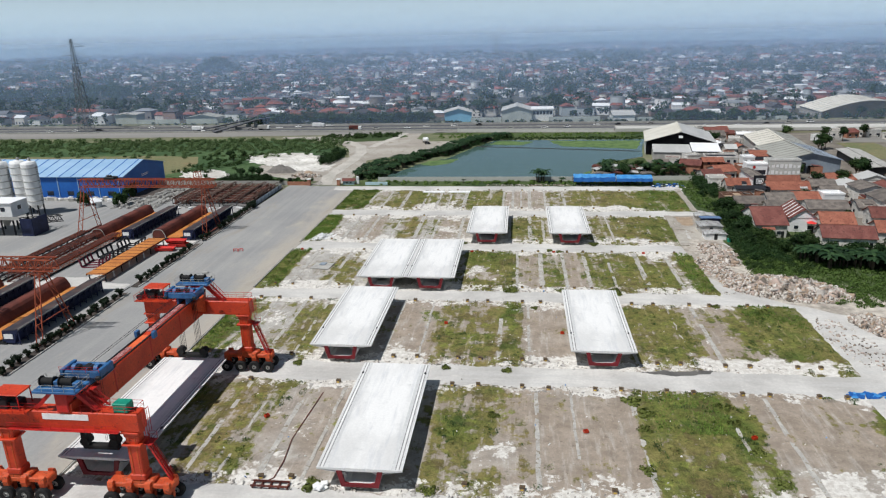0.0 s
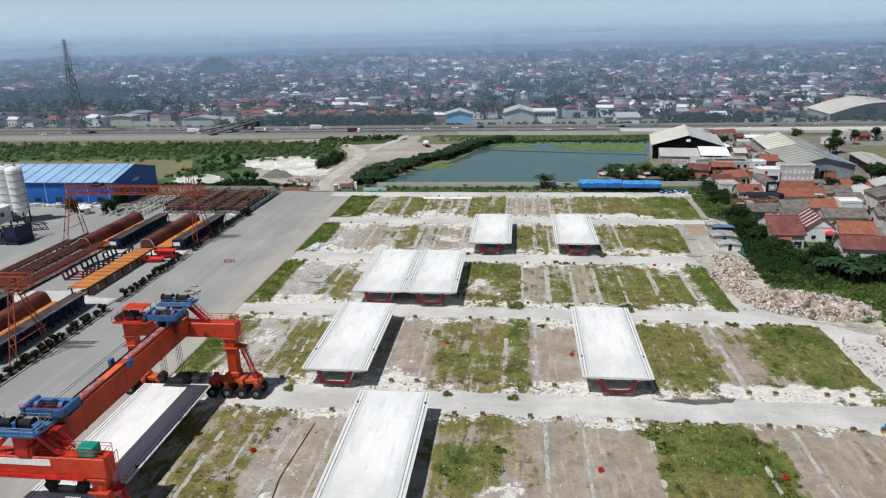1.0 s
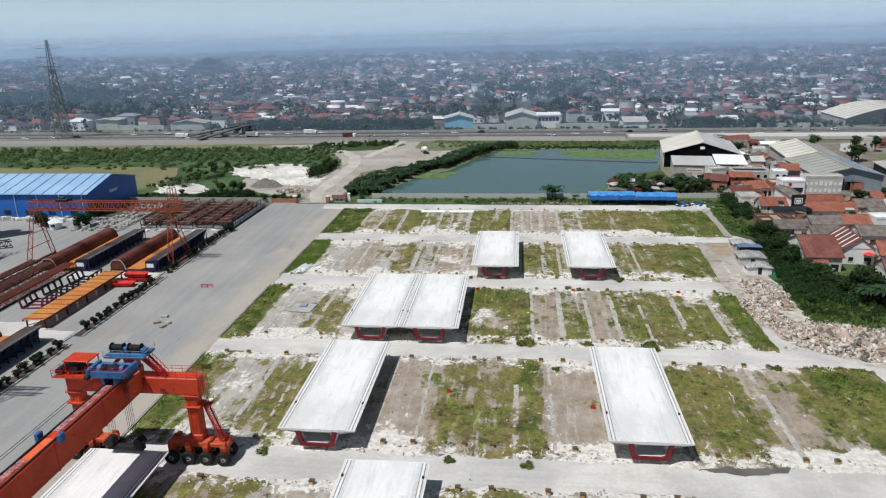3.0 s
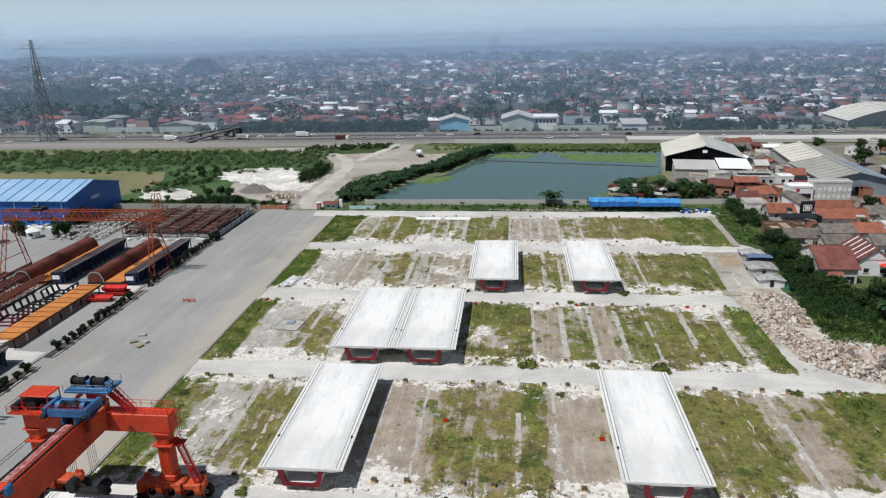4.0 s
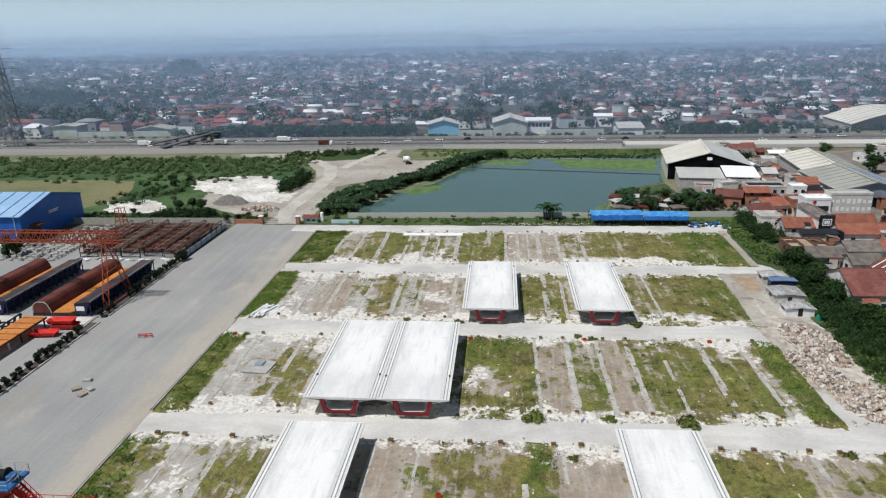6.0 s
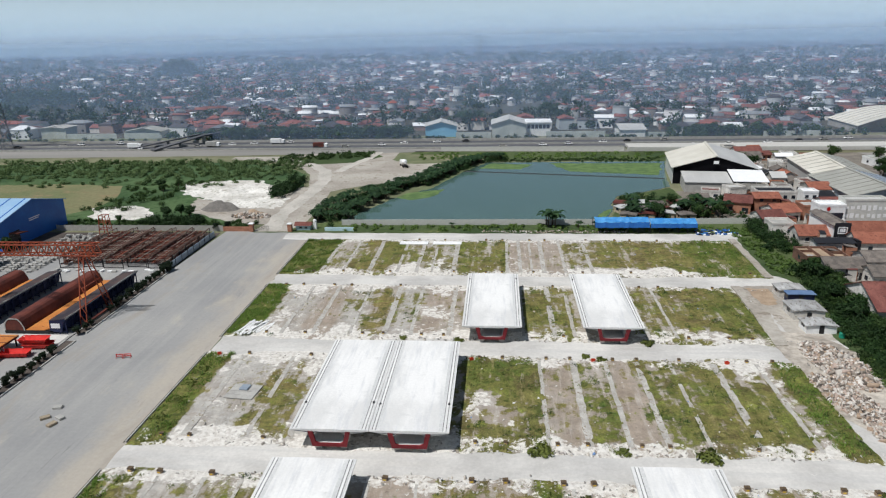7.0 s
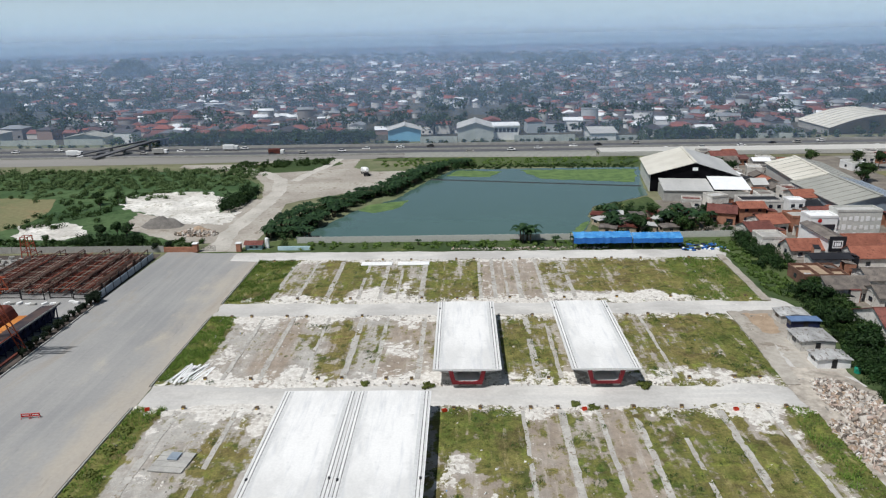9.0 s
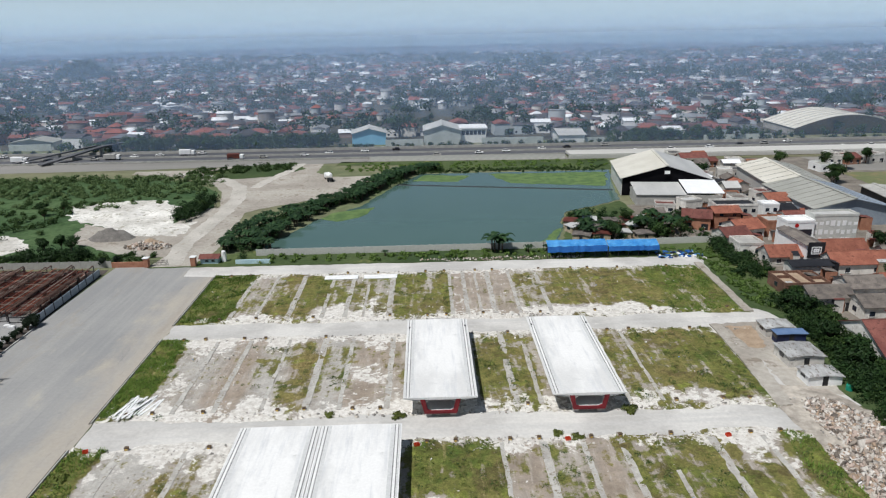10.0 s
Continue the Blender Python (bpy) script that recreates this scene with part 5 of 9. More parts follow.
def hoist(y, dy, deck_dy):
    """Blue trolley frame with sheaves, and a drum deck behind it."""
    h = part("hoist_trolley", Build().box(CX - 3.1, CX + 3.1, y - 1.5, y + 1.5, 17.3, 17.7, 0.08).box(CX - 1.0, CX - 0.7, y - 1.3, y + 1.3, 16.18, 17.4).box(CX + 0.7, CX + 1.0, y - 1.3, y + 1.3, 16.18, 17.4).box(CX - 3.1, CX - 2.5, y - 1.7, y + 1.7, 17.2, 18.7, 0.1).box(CX + 2.5, CX + 3.1, y - 1.7, y + 1.7, 17.2, 18.7, 0.1).box(CX - 2.5, CX + 2.5, y - 1.6, y - 1.1, 17.4, 18.4, 0.08).box(CX - 2.5, CX + 2.5, y + 1.1, y + 1.6, 17.4, 18.4, 0.08), BLUE_PAINT, crane, "blue painted hoist trolley")
    for s in (-1, 1):
        part("sheave", Build().tube((CX + s * 1.7 - 0.3, y, 18.1), (CX + s * 1.7 + 0.3, y, 18.1), 0.75, 0.75, 16), BLUE_PAINT, h)
        part("trolley_motor", Build().tube((CX + s * 1.0, y - 0.9, 18.4), (CX + s * 1.0, y + 0.2, 18.4), 0.35, 0.35, 10), DARK_STEEL, h)
    for sx, sy, sz in ((-2.8, -1.9, 0.5), (2.8, -1.9, 0.5), (-2.8, 1.9, 0.5), (2.8, 1.9, 0.5)):
        part("brake_box", Build().box(CX + sx - 0.35, CX + sx + 0.35, y + sy - 0.3, y + sy + 0.3, 17.4, 17.4 + sz, 0.06), DARK_STEEL, h)
    part("cable_tray", Build().box(CX - 2.4, CX + 2.4, y - 0.25, y + 0.1, 18.42, 18.55).box(CX - 0.3, CX + 0.3, y - 1.0, y + 1.0, 18.42, 18.52), DARK_STEEL, h)
    part("trolley_railing", handrail([(CX - 3.0, y - 1.75, 18.4), (CX + 3.0, y - 1.75, 18.4)], 0.8, 0.04), RED_PAINT, h)
    yd = y + deck_dy
    d = part("winch_deck", Build().box(CX - 3.4, CX + 3.0, yd - 1.7, yd + 1.7, 18.0, 18.35, 0.06), BLUE_PAINT, crane, "blue winch deck")
    part("deck_pedestal", Build().box(CX - 0.9, CX + 0.9, yd - 0.9, yd + 0.9, 14.72, 18.0, 0.1), RED_PAINT, crane)
    for s in (-1.9, 0.9):
        drum = Build().tube((CX + s - 0.9, yd, 19.1), (CX + s + 0.9, yd, 19.1), 0.5, 0.5, 16)
        for e in (-0.95, 0.95):
            drum.tube((CX + s + e - 0.05, yd, 19.1), (CX + s + e + 0.05, yd, 19.1), 0.72, 0.72, 16)
        part("rope_drum", drum, RUBBER, d, "black rope drum")
    part("gearbox", Build().box(CX - 0.9, CX - 0.1, yd - 0.5, yd + 0.7, 18.35, 19.3, 0.08), BLUE_PAINT, d)
    part("gearbox", Build().box(CX + 1.9, CX + 2.8, yd - 0.6, yd + 0.4, 18.35, 19.2, 0.08), BLUE_PAINT, d)
    part("deck_railing", handrail([(CX - 3.4, yd - 1.7, 18.35), (CX + 3.0, yd - 1.7, 18.35), (CX + 3.0, yd + 1.7, 18.35), (CX - 3.4, yd + 1.7, 18.35), (CX - 3.4, yd - 1.7, 18.35)], 1.0, 0.04), RAW_CONCRETE, d)
    for s in (-1, 1):
        part("brace", Build().beam((CX + s * 4.6, yd, 14.7), (CX + s * 1.2, yd, 18.0), 0.5), RED_PAINT, crane)
    # ropes down to the lifting beam
    ropes = Build()
    for s in (-1.6, 1.6):
        for i in range(9):
            ropes.beam((CX + s - 0.6 + 0.15 * i, y - 0.3 + 0.2 * (i % 2), 17.4), (CX + s - 0.6 + 0.15 * i, y - 0.3 + 0.2 * (i % 2), 6.3), 0.036)
    part("hoist_rope", ropes, DARK_STEEL, crane, "bunch of steel hoist ropes")
    lobe = 7.6 if y < 100 else 6.7
    part("lifting_beam", Build().box(CX - 2.9, CX + 2.9, y - 0.5, y + 0.5, 4.7, 5.6, 0.2).tube((CX - 2.3, y - 0.7, 6.1), (CX - 2.3, y + 0.7, 6.1), 0.7, 0.7, 16).tube((CX + 2.3, y - 0.7, 6.1), (CX + 2.3, y + 0.7, 6.1), 0.7, 0.7, 16).box(CX - 2.9, CX - 1.7, y - 0.6, y + 0.6, 6.0, lobe, 0.15).box(CX + 1.7, CX + 2.9, y - 0.6, y + 0.6, 6.0, lobe, 0.15), RUBBER, crane, "black lifting beam with sheaves")


hoist(113.6, 0, 5.0)
hoist(83.2, 0, -5.6)
part("power_box", Build().box(CX + 7.0, CX + 9.2, YN - 0.8, YN + 0.8, 14.72, 16.1, 0.08), GREEN_PAINT, crane, "green power box")
part("banner", Build().box(CX - 3.4, CX + 3.4, YN - 1.12, YN - 1.055, 13.5, 14.4), WHITE_PAINT, crane, "blank white banner")
part("stair", crane_stairs((CX + 1.9, YN + 1.6, 16.6), (CX + 5.2, YN + 0.8, 14.7)), RED_PAINT, crane)
part("stair", crane_stairs((CX + 1.9, YF + 0.2, 18.2), (CX + 5.6, YF - 0.5, 14.7)), RED_PAINT, crane)
guide = Build()
for s in (-1.9, -2.4):
    guide.beam((CX + s, YN, 16.9), (CX + s, YF, 16.9), 0.05)
part("guide_cable", guide, DARK_STEEL, crane)


# ---- lattice gantries over the form yard ----
def lattice_gantry(y, label):
    g = thing("lattice_gantry", label, "gantry crane", pose(0, y, 0), "lattice gantries")
    x0, x1, zb = -147.5, -100.0, 15.8
    part("bridge_truss", Build().truss((x0, 0, zb), (x1, 0, zb), 2.2, 2.5, 24, 0.16), TRUSS, g)
    for x, lean in ((x0 + 1.2, -1), (x1 - 3.9, 1)):
        foot = x + lean * 0.8
        leg = Build()
        for s in (-1, 1):
            for dx in (-0.55, 0.55):
                leg.beam((x + dx, s * 0.9, zb), (foot + dx * 1.4, s * 5.6, 0.7), 0.18)
            for k in range(7):
                t0, t1 = k / 7, (k + 1) / 7
                p = Vector((x - 0.55, s * 0.9, zb)).lerp(Vector((foot - 0.8, s * 5.6, 0.7)), t0)
                q = Vector((x + 0.55, s * 0.9, zb)).lerp(Vector((foot + 0.8, s * 5.6, 0.7)), t1)
                leg.beam(p, q, 0.1)
        leg.beam((foot, -5.6, 4.8), (foot, 5.6, 4.8), 0.18)
        leg.beam((foot, -3.6, 8.8), (foot, 3.6, 8.8), 0.16)
        part("leg", leg, TRUSS, g)
        part("end_carriage", Build().box(foot - 0.35, foot + 0.35, -6.4, 6.4, 0.3, 0.75, 0.08), RUST, g)
        for s in (-5.4, 5.4):
            part("wheel", Build().tube((foot - 0.2, s, 0.35), (foot + 0.2, s, 0.35), 0.33, 0.33, 12), DARK_STEEL, g)
        part("rail", Build().box(foot - 0.08, foot + 0.08, -40, 40, 0.0, 0.12), DARK_STEEL, g)
    part("trolley", Build().box(x0 + 9.5, x0 + 13.0, -1.3, 1.3, zb + 2.6, zb + 3.4, 0.1).tube((x0 + 10.5, -0.8, zb + 3.7), (x0 + 12, -0.8, zb + 3.7), 0.4), DARK_STEEL, g, "dark hoist trolley")
    return g


lattice_gantry(213.0, "rust-orange lattice gantry over the girder forms")
lattice_gantry(130.8, "rust-orange lattice gantry at the near forms")


# ---- girder forms ----
FLANGE = surface("dark_form_flange", lin(48, 44, 50), lin(84, 68, 62), 0.6, big=0.3, fine=3, vary=0.15)
def girder_form(x, y, length, label):
    """A half-open girder form: brown inner core, orange deck, navy wing form on trestles."""
    g = thing("girder_form", label, "formwork", pose(x, y, 0), "girder forms")
    core = [(-8.3, 0.8), (-8.3, 2.0), (-8.0, 2.8), (-7.5, 3.4), (-6.9, 3.7), (-5.3, 3.7), (-4.7, 3.5), (-4.2, 2.9), (-3.6, 1.6), (-3.5, 0.8)]
    part("core_form", Build().along_y(core, 0, length), RUST, g, "rust-brown rounded inner form")
    part("end_rim", Build().along_y(core + [(-3.75, 0.8), (-3.85, 1.6), (-4.4, 2.75), (-4.85, 3.28), (-5.35, 3.45), (-6.85, 3.45), (-7.35, 3.2), (-7.8, 2.7), (-8.06, 2.0), (-8.06, 0.8)], -0.1, -0.01), RAW_CONCRETE, g, "pale grey steel end rim")
    part("deck_plate", Build().along_y([(-3.3, 1.0), (1.0, 1.06), (2.3, 1.5), (2.3, 1.3), (1.0, 0.9), (-3.3, 0.85)], 0, length), DECK_ORANGE, g, "orange rusted deck plate")
    wing = [(2.3, 0.5), (2.45, 3.2), (5.0, 3.45), (6.35, 3.7), (6.3, 3.4), (5.6, 2.6), (5.1, 0.5)]
    part("wing_form", Build().along_y(wing, 0, length), NAVY, g, "navy wing form with dark flange")
    part("flange", Build().along_y([(2.5, 3.24), (2.5, 3.36), (5.0, 3.58), (6.3, 3.84), (6.3, 3.72), (5.0, 3.47)], 0, length), FLANGE, g)
    part("flange_edge", Build().box(6.36, 6.46, 0, length, 3.6, 3.92), RAW_CONCRETE, g)
    part("end_plate", Build().box(2.8, 4.9, -0.14, -0.02, 1.5, 2.6), WHITE_PAINT, g, "white painted end plate")
    for k in range(int(length / 2.4) + 1):
        yy = min(k * 2.4 + 0.2, length - 0.4)
        part("trestle", Build().beam((4.4, yy, 0), (6.2, yy, 3.3), 0.22).beam((6.2, yy, 0), (6.2, yy, 3.5), 0.2).beam((4.4, yy, 0.5), (6.2, yy, 0.5), 0.15), NAVY, g)
        part("sleeper", Build().box(-8.4, 3.0, yy - 0.2, yy + 0.2, 0, 0.85), DARK_STEEL, g)
    return g


girder_form(-132.1, 203.5, 32.0, "open girder form, brown core and navy wing")
girder_form(-111.0, 203.5, 32.0, "open girder form, brown core and navy wing")
girder_form(-114.3, 125.6, 32.8, "open girder form with orange deck near the shrubs")
girder_form(-133.4, 125.6, 32.8, "open girder form, brown core and navy wing")

deck = thing("form_deck", "long orange rusted form deck on low trestles", "formwork", pose(-114.4, 164.2, 0))
part("deck_plate", Build().box(-2.7, 2.7, 0, 33.5, 2.3, 2.5, 0.04), DECK_ORANGE, deck)
for s in (-2.62, 2.62):
    part("edge_beam", Build().box(s - 0.12, s + 0.12, 0, 33.5, 2.0, 2.35), RUST, deck)
for k in range(12):
    part("rib", Build().box(-2.7, 2.7, 0.4 + k * 2.9, 0.62 + k * 2.9, 2.5, 2.56), RUST, deck)
for k in range(9):
    part("trestle", Build().beam((-2.3, 0.8 + k * 4, 0), (-2.3, 0.8 + k * 4, 2.3), 0.25).beam((2.3, 0.8 + k * 4, 0), (2.3, 0.8 + k * 4, 2.3), 0.25).beam((-2.3, 0.8 + k * 4, 0.6), (2.3, 0.8 + k * 4, 2.0), 0.15), WHITE_PAINT if k % 2 else DARK_STEEL, deck)

def red_tray(x, y, z, turn):
    """A flared steel tray with ribbed sides on two skids."""
    g = thing("steel_tray", "bright red flared steel tray on skids", "steel tray", pose(x, y, z, 0, 0, turn) @ Matrix.Scale(0.78, 4), "red steel trays")
    part("floor", Build().box(-2.9, 2.9, -0.9, 0.9, 0.3, 0.42), RED_TRAY, g)
    for s in (-1, 1):
        part("side", Build().along_x([(s * 0.9, 0.3), (s * 1.5, 1.5), (s * 1.62, 1.5), (s * 1.02, 0.3)], -3.6, 3.6), RED_TRAY, g)
        part("end", Build().along_y([(s * 2.9, 0.3), (s * 3.9, 1.5), (s * 4.02, 1.5), (s * 3.02, 0.3)], -1.3, 1.3), RED_TRAY, g)
        part("skid", Build().box(-2.6, 2.6, s * 0.6 - 0.12, s * 0.6 + 0.12, 0.0, 0.3), DARK_STEEL, g)
        part("rim", Build().box(-3.9, 3.9, s * 1.56 - 0.09, s * 1.56 + 0.09, 1.5, 1.64), RED_TRAY, g)
    for k in range(6):
        xx = -3.0 + 1.2 * k
        for s in (-1, 1):
            part("rib", Build().beam((xx, s * 1.1, 0.3), (xx, s * 1.7, 1.5), 0.12), RED_TRAY, g)


RED_TRAY = surface("bright_red_paint", lin(206, 44, 40), lin(220, 62, 54), 0.5, big=0.5, fine=5, worn=lin(150, 34, 32))
red_tray(-109.2, 192.4, 0.0, 6)
red_tray(-106.8, 196.6, 0.0, 4)
red_tray(-107.3, 196.3, 1.3, 2)


def jig_line(x, y, length, mat, label, wide=3.0, high=2.2, bays=16):
    g = thing("cage_jig", label, "steel jig", pose(x, y, 0), "cage jigs")
    part("jig_frame", Build().truss((0, 0, 0.3), (0, length, 0.3), wide, high, bays, 0.13), mat, g)
    part("jig_rail", Build().box(-wide / 2 - 0.3, -wide / 2 - 0.1, 0, length, 0.0, 0.5).box(wide / 2 + 0.1, wide / 2 + 0.3, 0, length, 0.0, 0.5), DARK_STEEL, g)
    for i in range(11):
        bx = -wide / 2 + wide * i / 10
        part("bar", Build().box(bx - 0.05, bx + 0.05, 0.3 * (i % 4), length - 0.4 * (i % 3), high + 0.32, high + 0.42), (RUST, TRUSS, REBAR)[i % 3], g)
    return g


jig_line(-143.5, 160, 46, DARK_STEEL, "dark steel cage jig with rusty bars")
jig_line(-138.0, 163, 44, RUST, "rust-brown cage jig with long bars", 3.4)
jig_line(-132.6, 164, 42, TRUSS, "rust-brown cage jig with long bars", 3.0, 1.6)
jig_line(-146.0, 120, 34, DARK_STEEL, "dark steel cage jig with rusty bars", 3.6)
jig_line(-140.0, 118, 36, RUST, "rust-brown cage jig with long bars", 3.2, 1.8)


def u_frame(x, y, turn, mat):
    g = thing("mould_frame", "dark maroon U-shaped mould frames lying on the slab", "mould frame", pose(x, y, 0, 0, 0, turn), "mould frames")
    for k in range(4):
        yy = k * 2.2
        part("rib", Build().beam((-2.4, yy, 0.1), (2.4, yy, 0.1), 0.4).beam((-2.4, yy, 0.1), (-3.0, yy, 2.4), 0.4).beam((2.4, yy, 0.1), (3.0, yy, 2.4), 0.4), mat, g)
    for sx, sz in ((-3, 2.4), (3, 2.4), (-2.4, 0.3), (2.4, 0.3)):
        part("stringer", Build().beam((sx, 0, sz), (sx, 6.6, sz), 0.3), DARK_STEEL, g)


MAROON = surface("maroon_paint", lin(96, 28, 48), lin(116, 40, 58), 0.6, big=0.6, fine=5)
u_frame(-123.6, 176, 6, MAROON)
u_frame(-124.0, 184.5, -5, DARK_STEEL)
u_frame(-121.8, 192.5, 3, DARK_STEEL)

# rebar cage racks at the north end
CAGE = surface("dark_rust_cage", lin(86, 64, 56), lin(118, 92, 80), 0.85, big=0.6, fine=5, vary=0.25)
BAR_GREY = surface("dusty_steel_bars", lin(144, 132, 122), lin(172, 160, 148), 0.8, big=0.5, fine=5, vary=0.2)
def cage_rack(x, y, length, wide, label, seed):
    r = random.Random(seed)
    g = thing("rebar_rack", label, "rebar rack", pose(x, y, 0), "rebar racks")
    for k in range(8):
        yy = length * k / 7
        part("rack_frame", Build().beam((-wide / 2, yy, 0), (-wide / 2, yy, 2.9), 0.18).beam((wide / 2, yy, 0), (wide / 2, yy, 2.9), 0.18).beam((-wide / 2, yy, 1.5), (wide / 2, yy, 1.5), 0.18).beam((-wide / 2, yy, 0.3), (wide / 2, yy, 0.3), 0.15), DARK_STEEL, g)
    for k in range(26):
        bx = -wide / 2 + wide * (k + 0.5) / 26
        z = 1.6 + r.uniform(-0.9, 0.8)
        part("steel_bar", Build().box(bx - 0.07, bx + 0.07, r.uniform(0, 3), length - r.uniform(0, 3), z, z + 0.16), (RUST, TRUSS, BAR_GREY, RUST, CAGE)[k % 5], g)
    for k in range(22):
        yy = length * (k + 0.5) / 22 + r.uniform(-0.3, 0.3)
        part("cross_bar", Build().box(-wide / 2, wide / 2, yy - 0.05, yy + 0.05, 2.42, 2.52), RUST if k % 3 else BAR_GREY, g)
    for s in (-1, 1):
        part("top_rail", Build().box(s * wide / 2 - 0.12, s * wide / 2 + 0.12, 0, length, 2.9, 3.1), CAGE, g)
    return g


for k, (x, w) in enumerate(((-105.4, 5.2), (-111.8, 5.6), (-118.4, 5.8), (-125.0, 5.6), (-131.6, 5.6))):
    cage_rack(x, 247.6 + (k % 2), 31.5, w, "rust-brown rebar rack with bundled bars", k)
low_wall = thing("rack_wall", "low grey-blue steel barrier beside the racks", "barrier", pose(-101.6, 247, 0))
for k in range(8):
    part("panel", Build().box(-0.1, 0.1, k * 4.1, k * 4.1 + 3.9, 0.1, 1.9, 0.03), surface("pale_steel", lin(128, 140, 152), lin(146, 156, 166), 0.5) if k == 0 else bpy.data.materials["pale_steel"], low_wall)
    part("post", Build().box(-0.15, 0.15, k * 4.1 - 0.15, k * 4.1 + 0.05, 0.0, 2.1), DARK_STEEL, low_wall)

tower = thing("steel_tower", "small rust-red lattice tower by the racks", "tower", pose(-139.5, 281.0, 0))
for sx in (-1, 1):
    for sy in (-1, 1):
        part("leg", Build().beam((sx * 1.5, sy * 1.5, 0), (sx * 1.1, sy * 1.1, 7.0), 0.2), TRUSS, tower)
for z, q in ((2.3, 1.37), (4.6, 1.24), (6.9, 1.1)):
    part("ring", Build().beam((-q, -q, z), (q, -q, z), 0.16).beam((q, -q, z), (q, q, z), 0.16).beam((q, q, z), (-q, q, z), 0.16).beam((-q, q, z), (-q, -q, z), 0.16), TRUSS, tower)
for k in range(3):
    z0, z1 = 2.3 * k, 2.3 * (k + 1)
    part("brace", Build().beam((-1.4, -1.4, z0), (1.25, -1.25, z1), 0.1).beam((1.4, -1.4, z0), (1.25, 1.25, z1), 0.1), TRUSS, tower)
# long bars and spacer cages piled between and on the racks
br = random.Random(71)
for k in range(15):
    x = -134.5 + k * 2.2 + br.uniform(-0.5, 0.5)
    long_ = br.uniform(14, 28)
    y = 248.5 + br.uniform(0, 30 - long_)
    g = thing("rebar_bundle", "long rusty rebar bundle lying among the racks", "rebar", pose(x, y, 0, 0, 0, br.uniform(-1.5, 1.5)), "rebar bundles")
    z = br.choice([0.1, 3.1, 3.1, 1.9])
    for i in range(6):
        part("bar", Build().box(i * 0.16 - 0.4, i * 0.16 - 0.28, br.uniform(0, 1.5), long_ - br.uniform(0, 1.5), z + (i % 2) * 0.12, z + 0.12 + (i % 2) * 0.12), BAR_GREY if i == k % 6 else (RUST if k % 3 == 1 else CAGE), g)
    for yy in (2.0, long_ - 2.2):
        part("support", Build().box(-0.5, 0.6, yy, yy + 0.2, 0.0, z), CAGE, g)
for k in range(9):
    x, y = -133.0 + k * 3.6, 252 + br.uniform(0, 10)
    g = thing("rebar_cage", "dark rusty rebar cage among the racks", "rebar cage", pose(x, y, 0), "rebar cages")
    n = 16
    part("cage_frame", Build().truss((0, 0, 0.2), (0, 12, 0.2), 1.6, 1.9, n, 0.08), CAGE, g)
    for s in (-0.8, 0.0, 0.8):
        part("long_bar", Build().box(s - 0.06, s + 0.06, 0, 12.4, 2.1, 2.22), CAGE, g)
for k in range(16):
    solo("concrete_spacer", Build().box(-0.7, 0.7, -0.4, 0.4, 0, 0.5, 0.06), WHITE_PAINT if k % 3 else RAW_CONCRETE, "small pale concrete block before the racks", "block", "spacer blocks", at=pose(-134 + k * 2.0 + br.uniform(-0.6, 0.6), 245.0 + br.uniform(-0.7, 0.9), 0.03, 0, 0, br.uniform(0, 90)))

# stacked concrete units near the hall
unit_mesh = Build().box(-0.8, 0.8, -0.3, 0.3, 0, 0.55, 0.06).mesh("concrete_unit", RAW_CONCRETE)
pile = thing("concrete_unit_stack", "rows of stacked pale concrete units", "concrete units", pose(-151, 244, 0))
r = random.Random(5)
for i in range(-2, 4):
    for j in range(22 if i >= 0 else 9):
        part("unit", unit_mesh, None, pile, at=pose(i * 3.3 + r.uniform(-0.3, 0.3), j * 1.7 + r.uniform(-0.2, 0.2), 0.02, 0, 0, r.uniform(-35, 35)))
        if r.random() < 0.5:
            part("unit", unit_mesh, None, pile, at=pose(i * 3.3 + r.uniform(-0.3, 0.3), j * 1.7, 0.57, 0, 0, r.uniform(-35, 35)))


# ---- small things on the road and beds ----
def road_barrier(x, y, turn):
    g = thing("road_barrier", "low red steel road barriers in a line", "road barrier", pose(x, y, 0.03, 0, 0, turn))
    for k in range(2):
        for z in (0.35, 0.75):
            part("rail", Build().box(-0.05, 0.05, k * 1.6, k * 1.6 + 1.5, z, z + 0.2, 0.02), RED_PAINT, g)
        for e in (0.1, 1.4):
            part("stand", Build().beam((-0.35, k * 1.6 + e, 0), (0, k * 1.6 + e, 0.9), 0.08).beam((0.35, k * 1.6 + e, 0), (0, k * 1.6 + e, 0.9), 0.08), RED_PAINT, g)


road_barrier(-87.2, 192.4, -82)


def plank_group(x, y, n, long_, mat, label, seed, z=0.05):
    r = random.Random(seed)
    g = thing("plank_pile", label, "planks", pose(x, y, z))
    for k in range(n):
        part("plank", Build().box(-0.2, 0.2, -long_ / 2, long_ / 2, 0, 0.12), mat, g, at=pose(r.uniform(-1.6, 1.6), r.uniform(-0.8, 0.8), 0.13 * (k // 4), 0, 0, r.uniform(-14, 14) - 12))


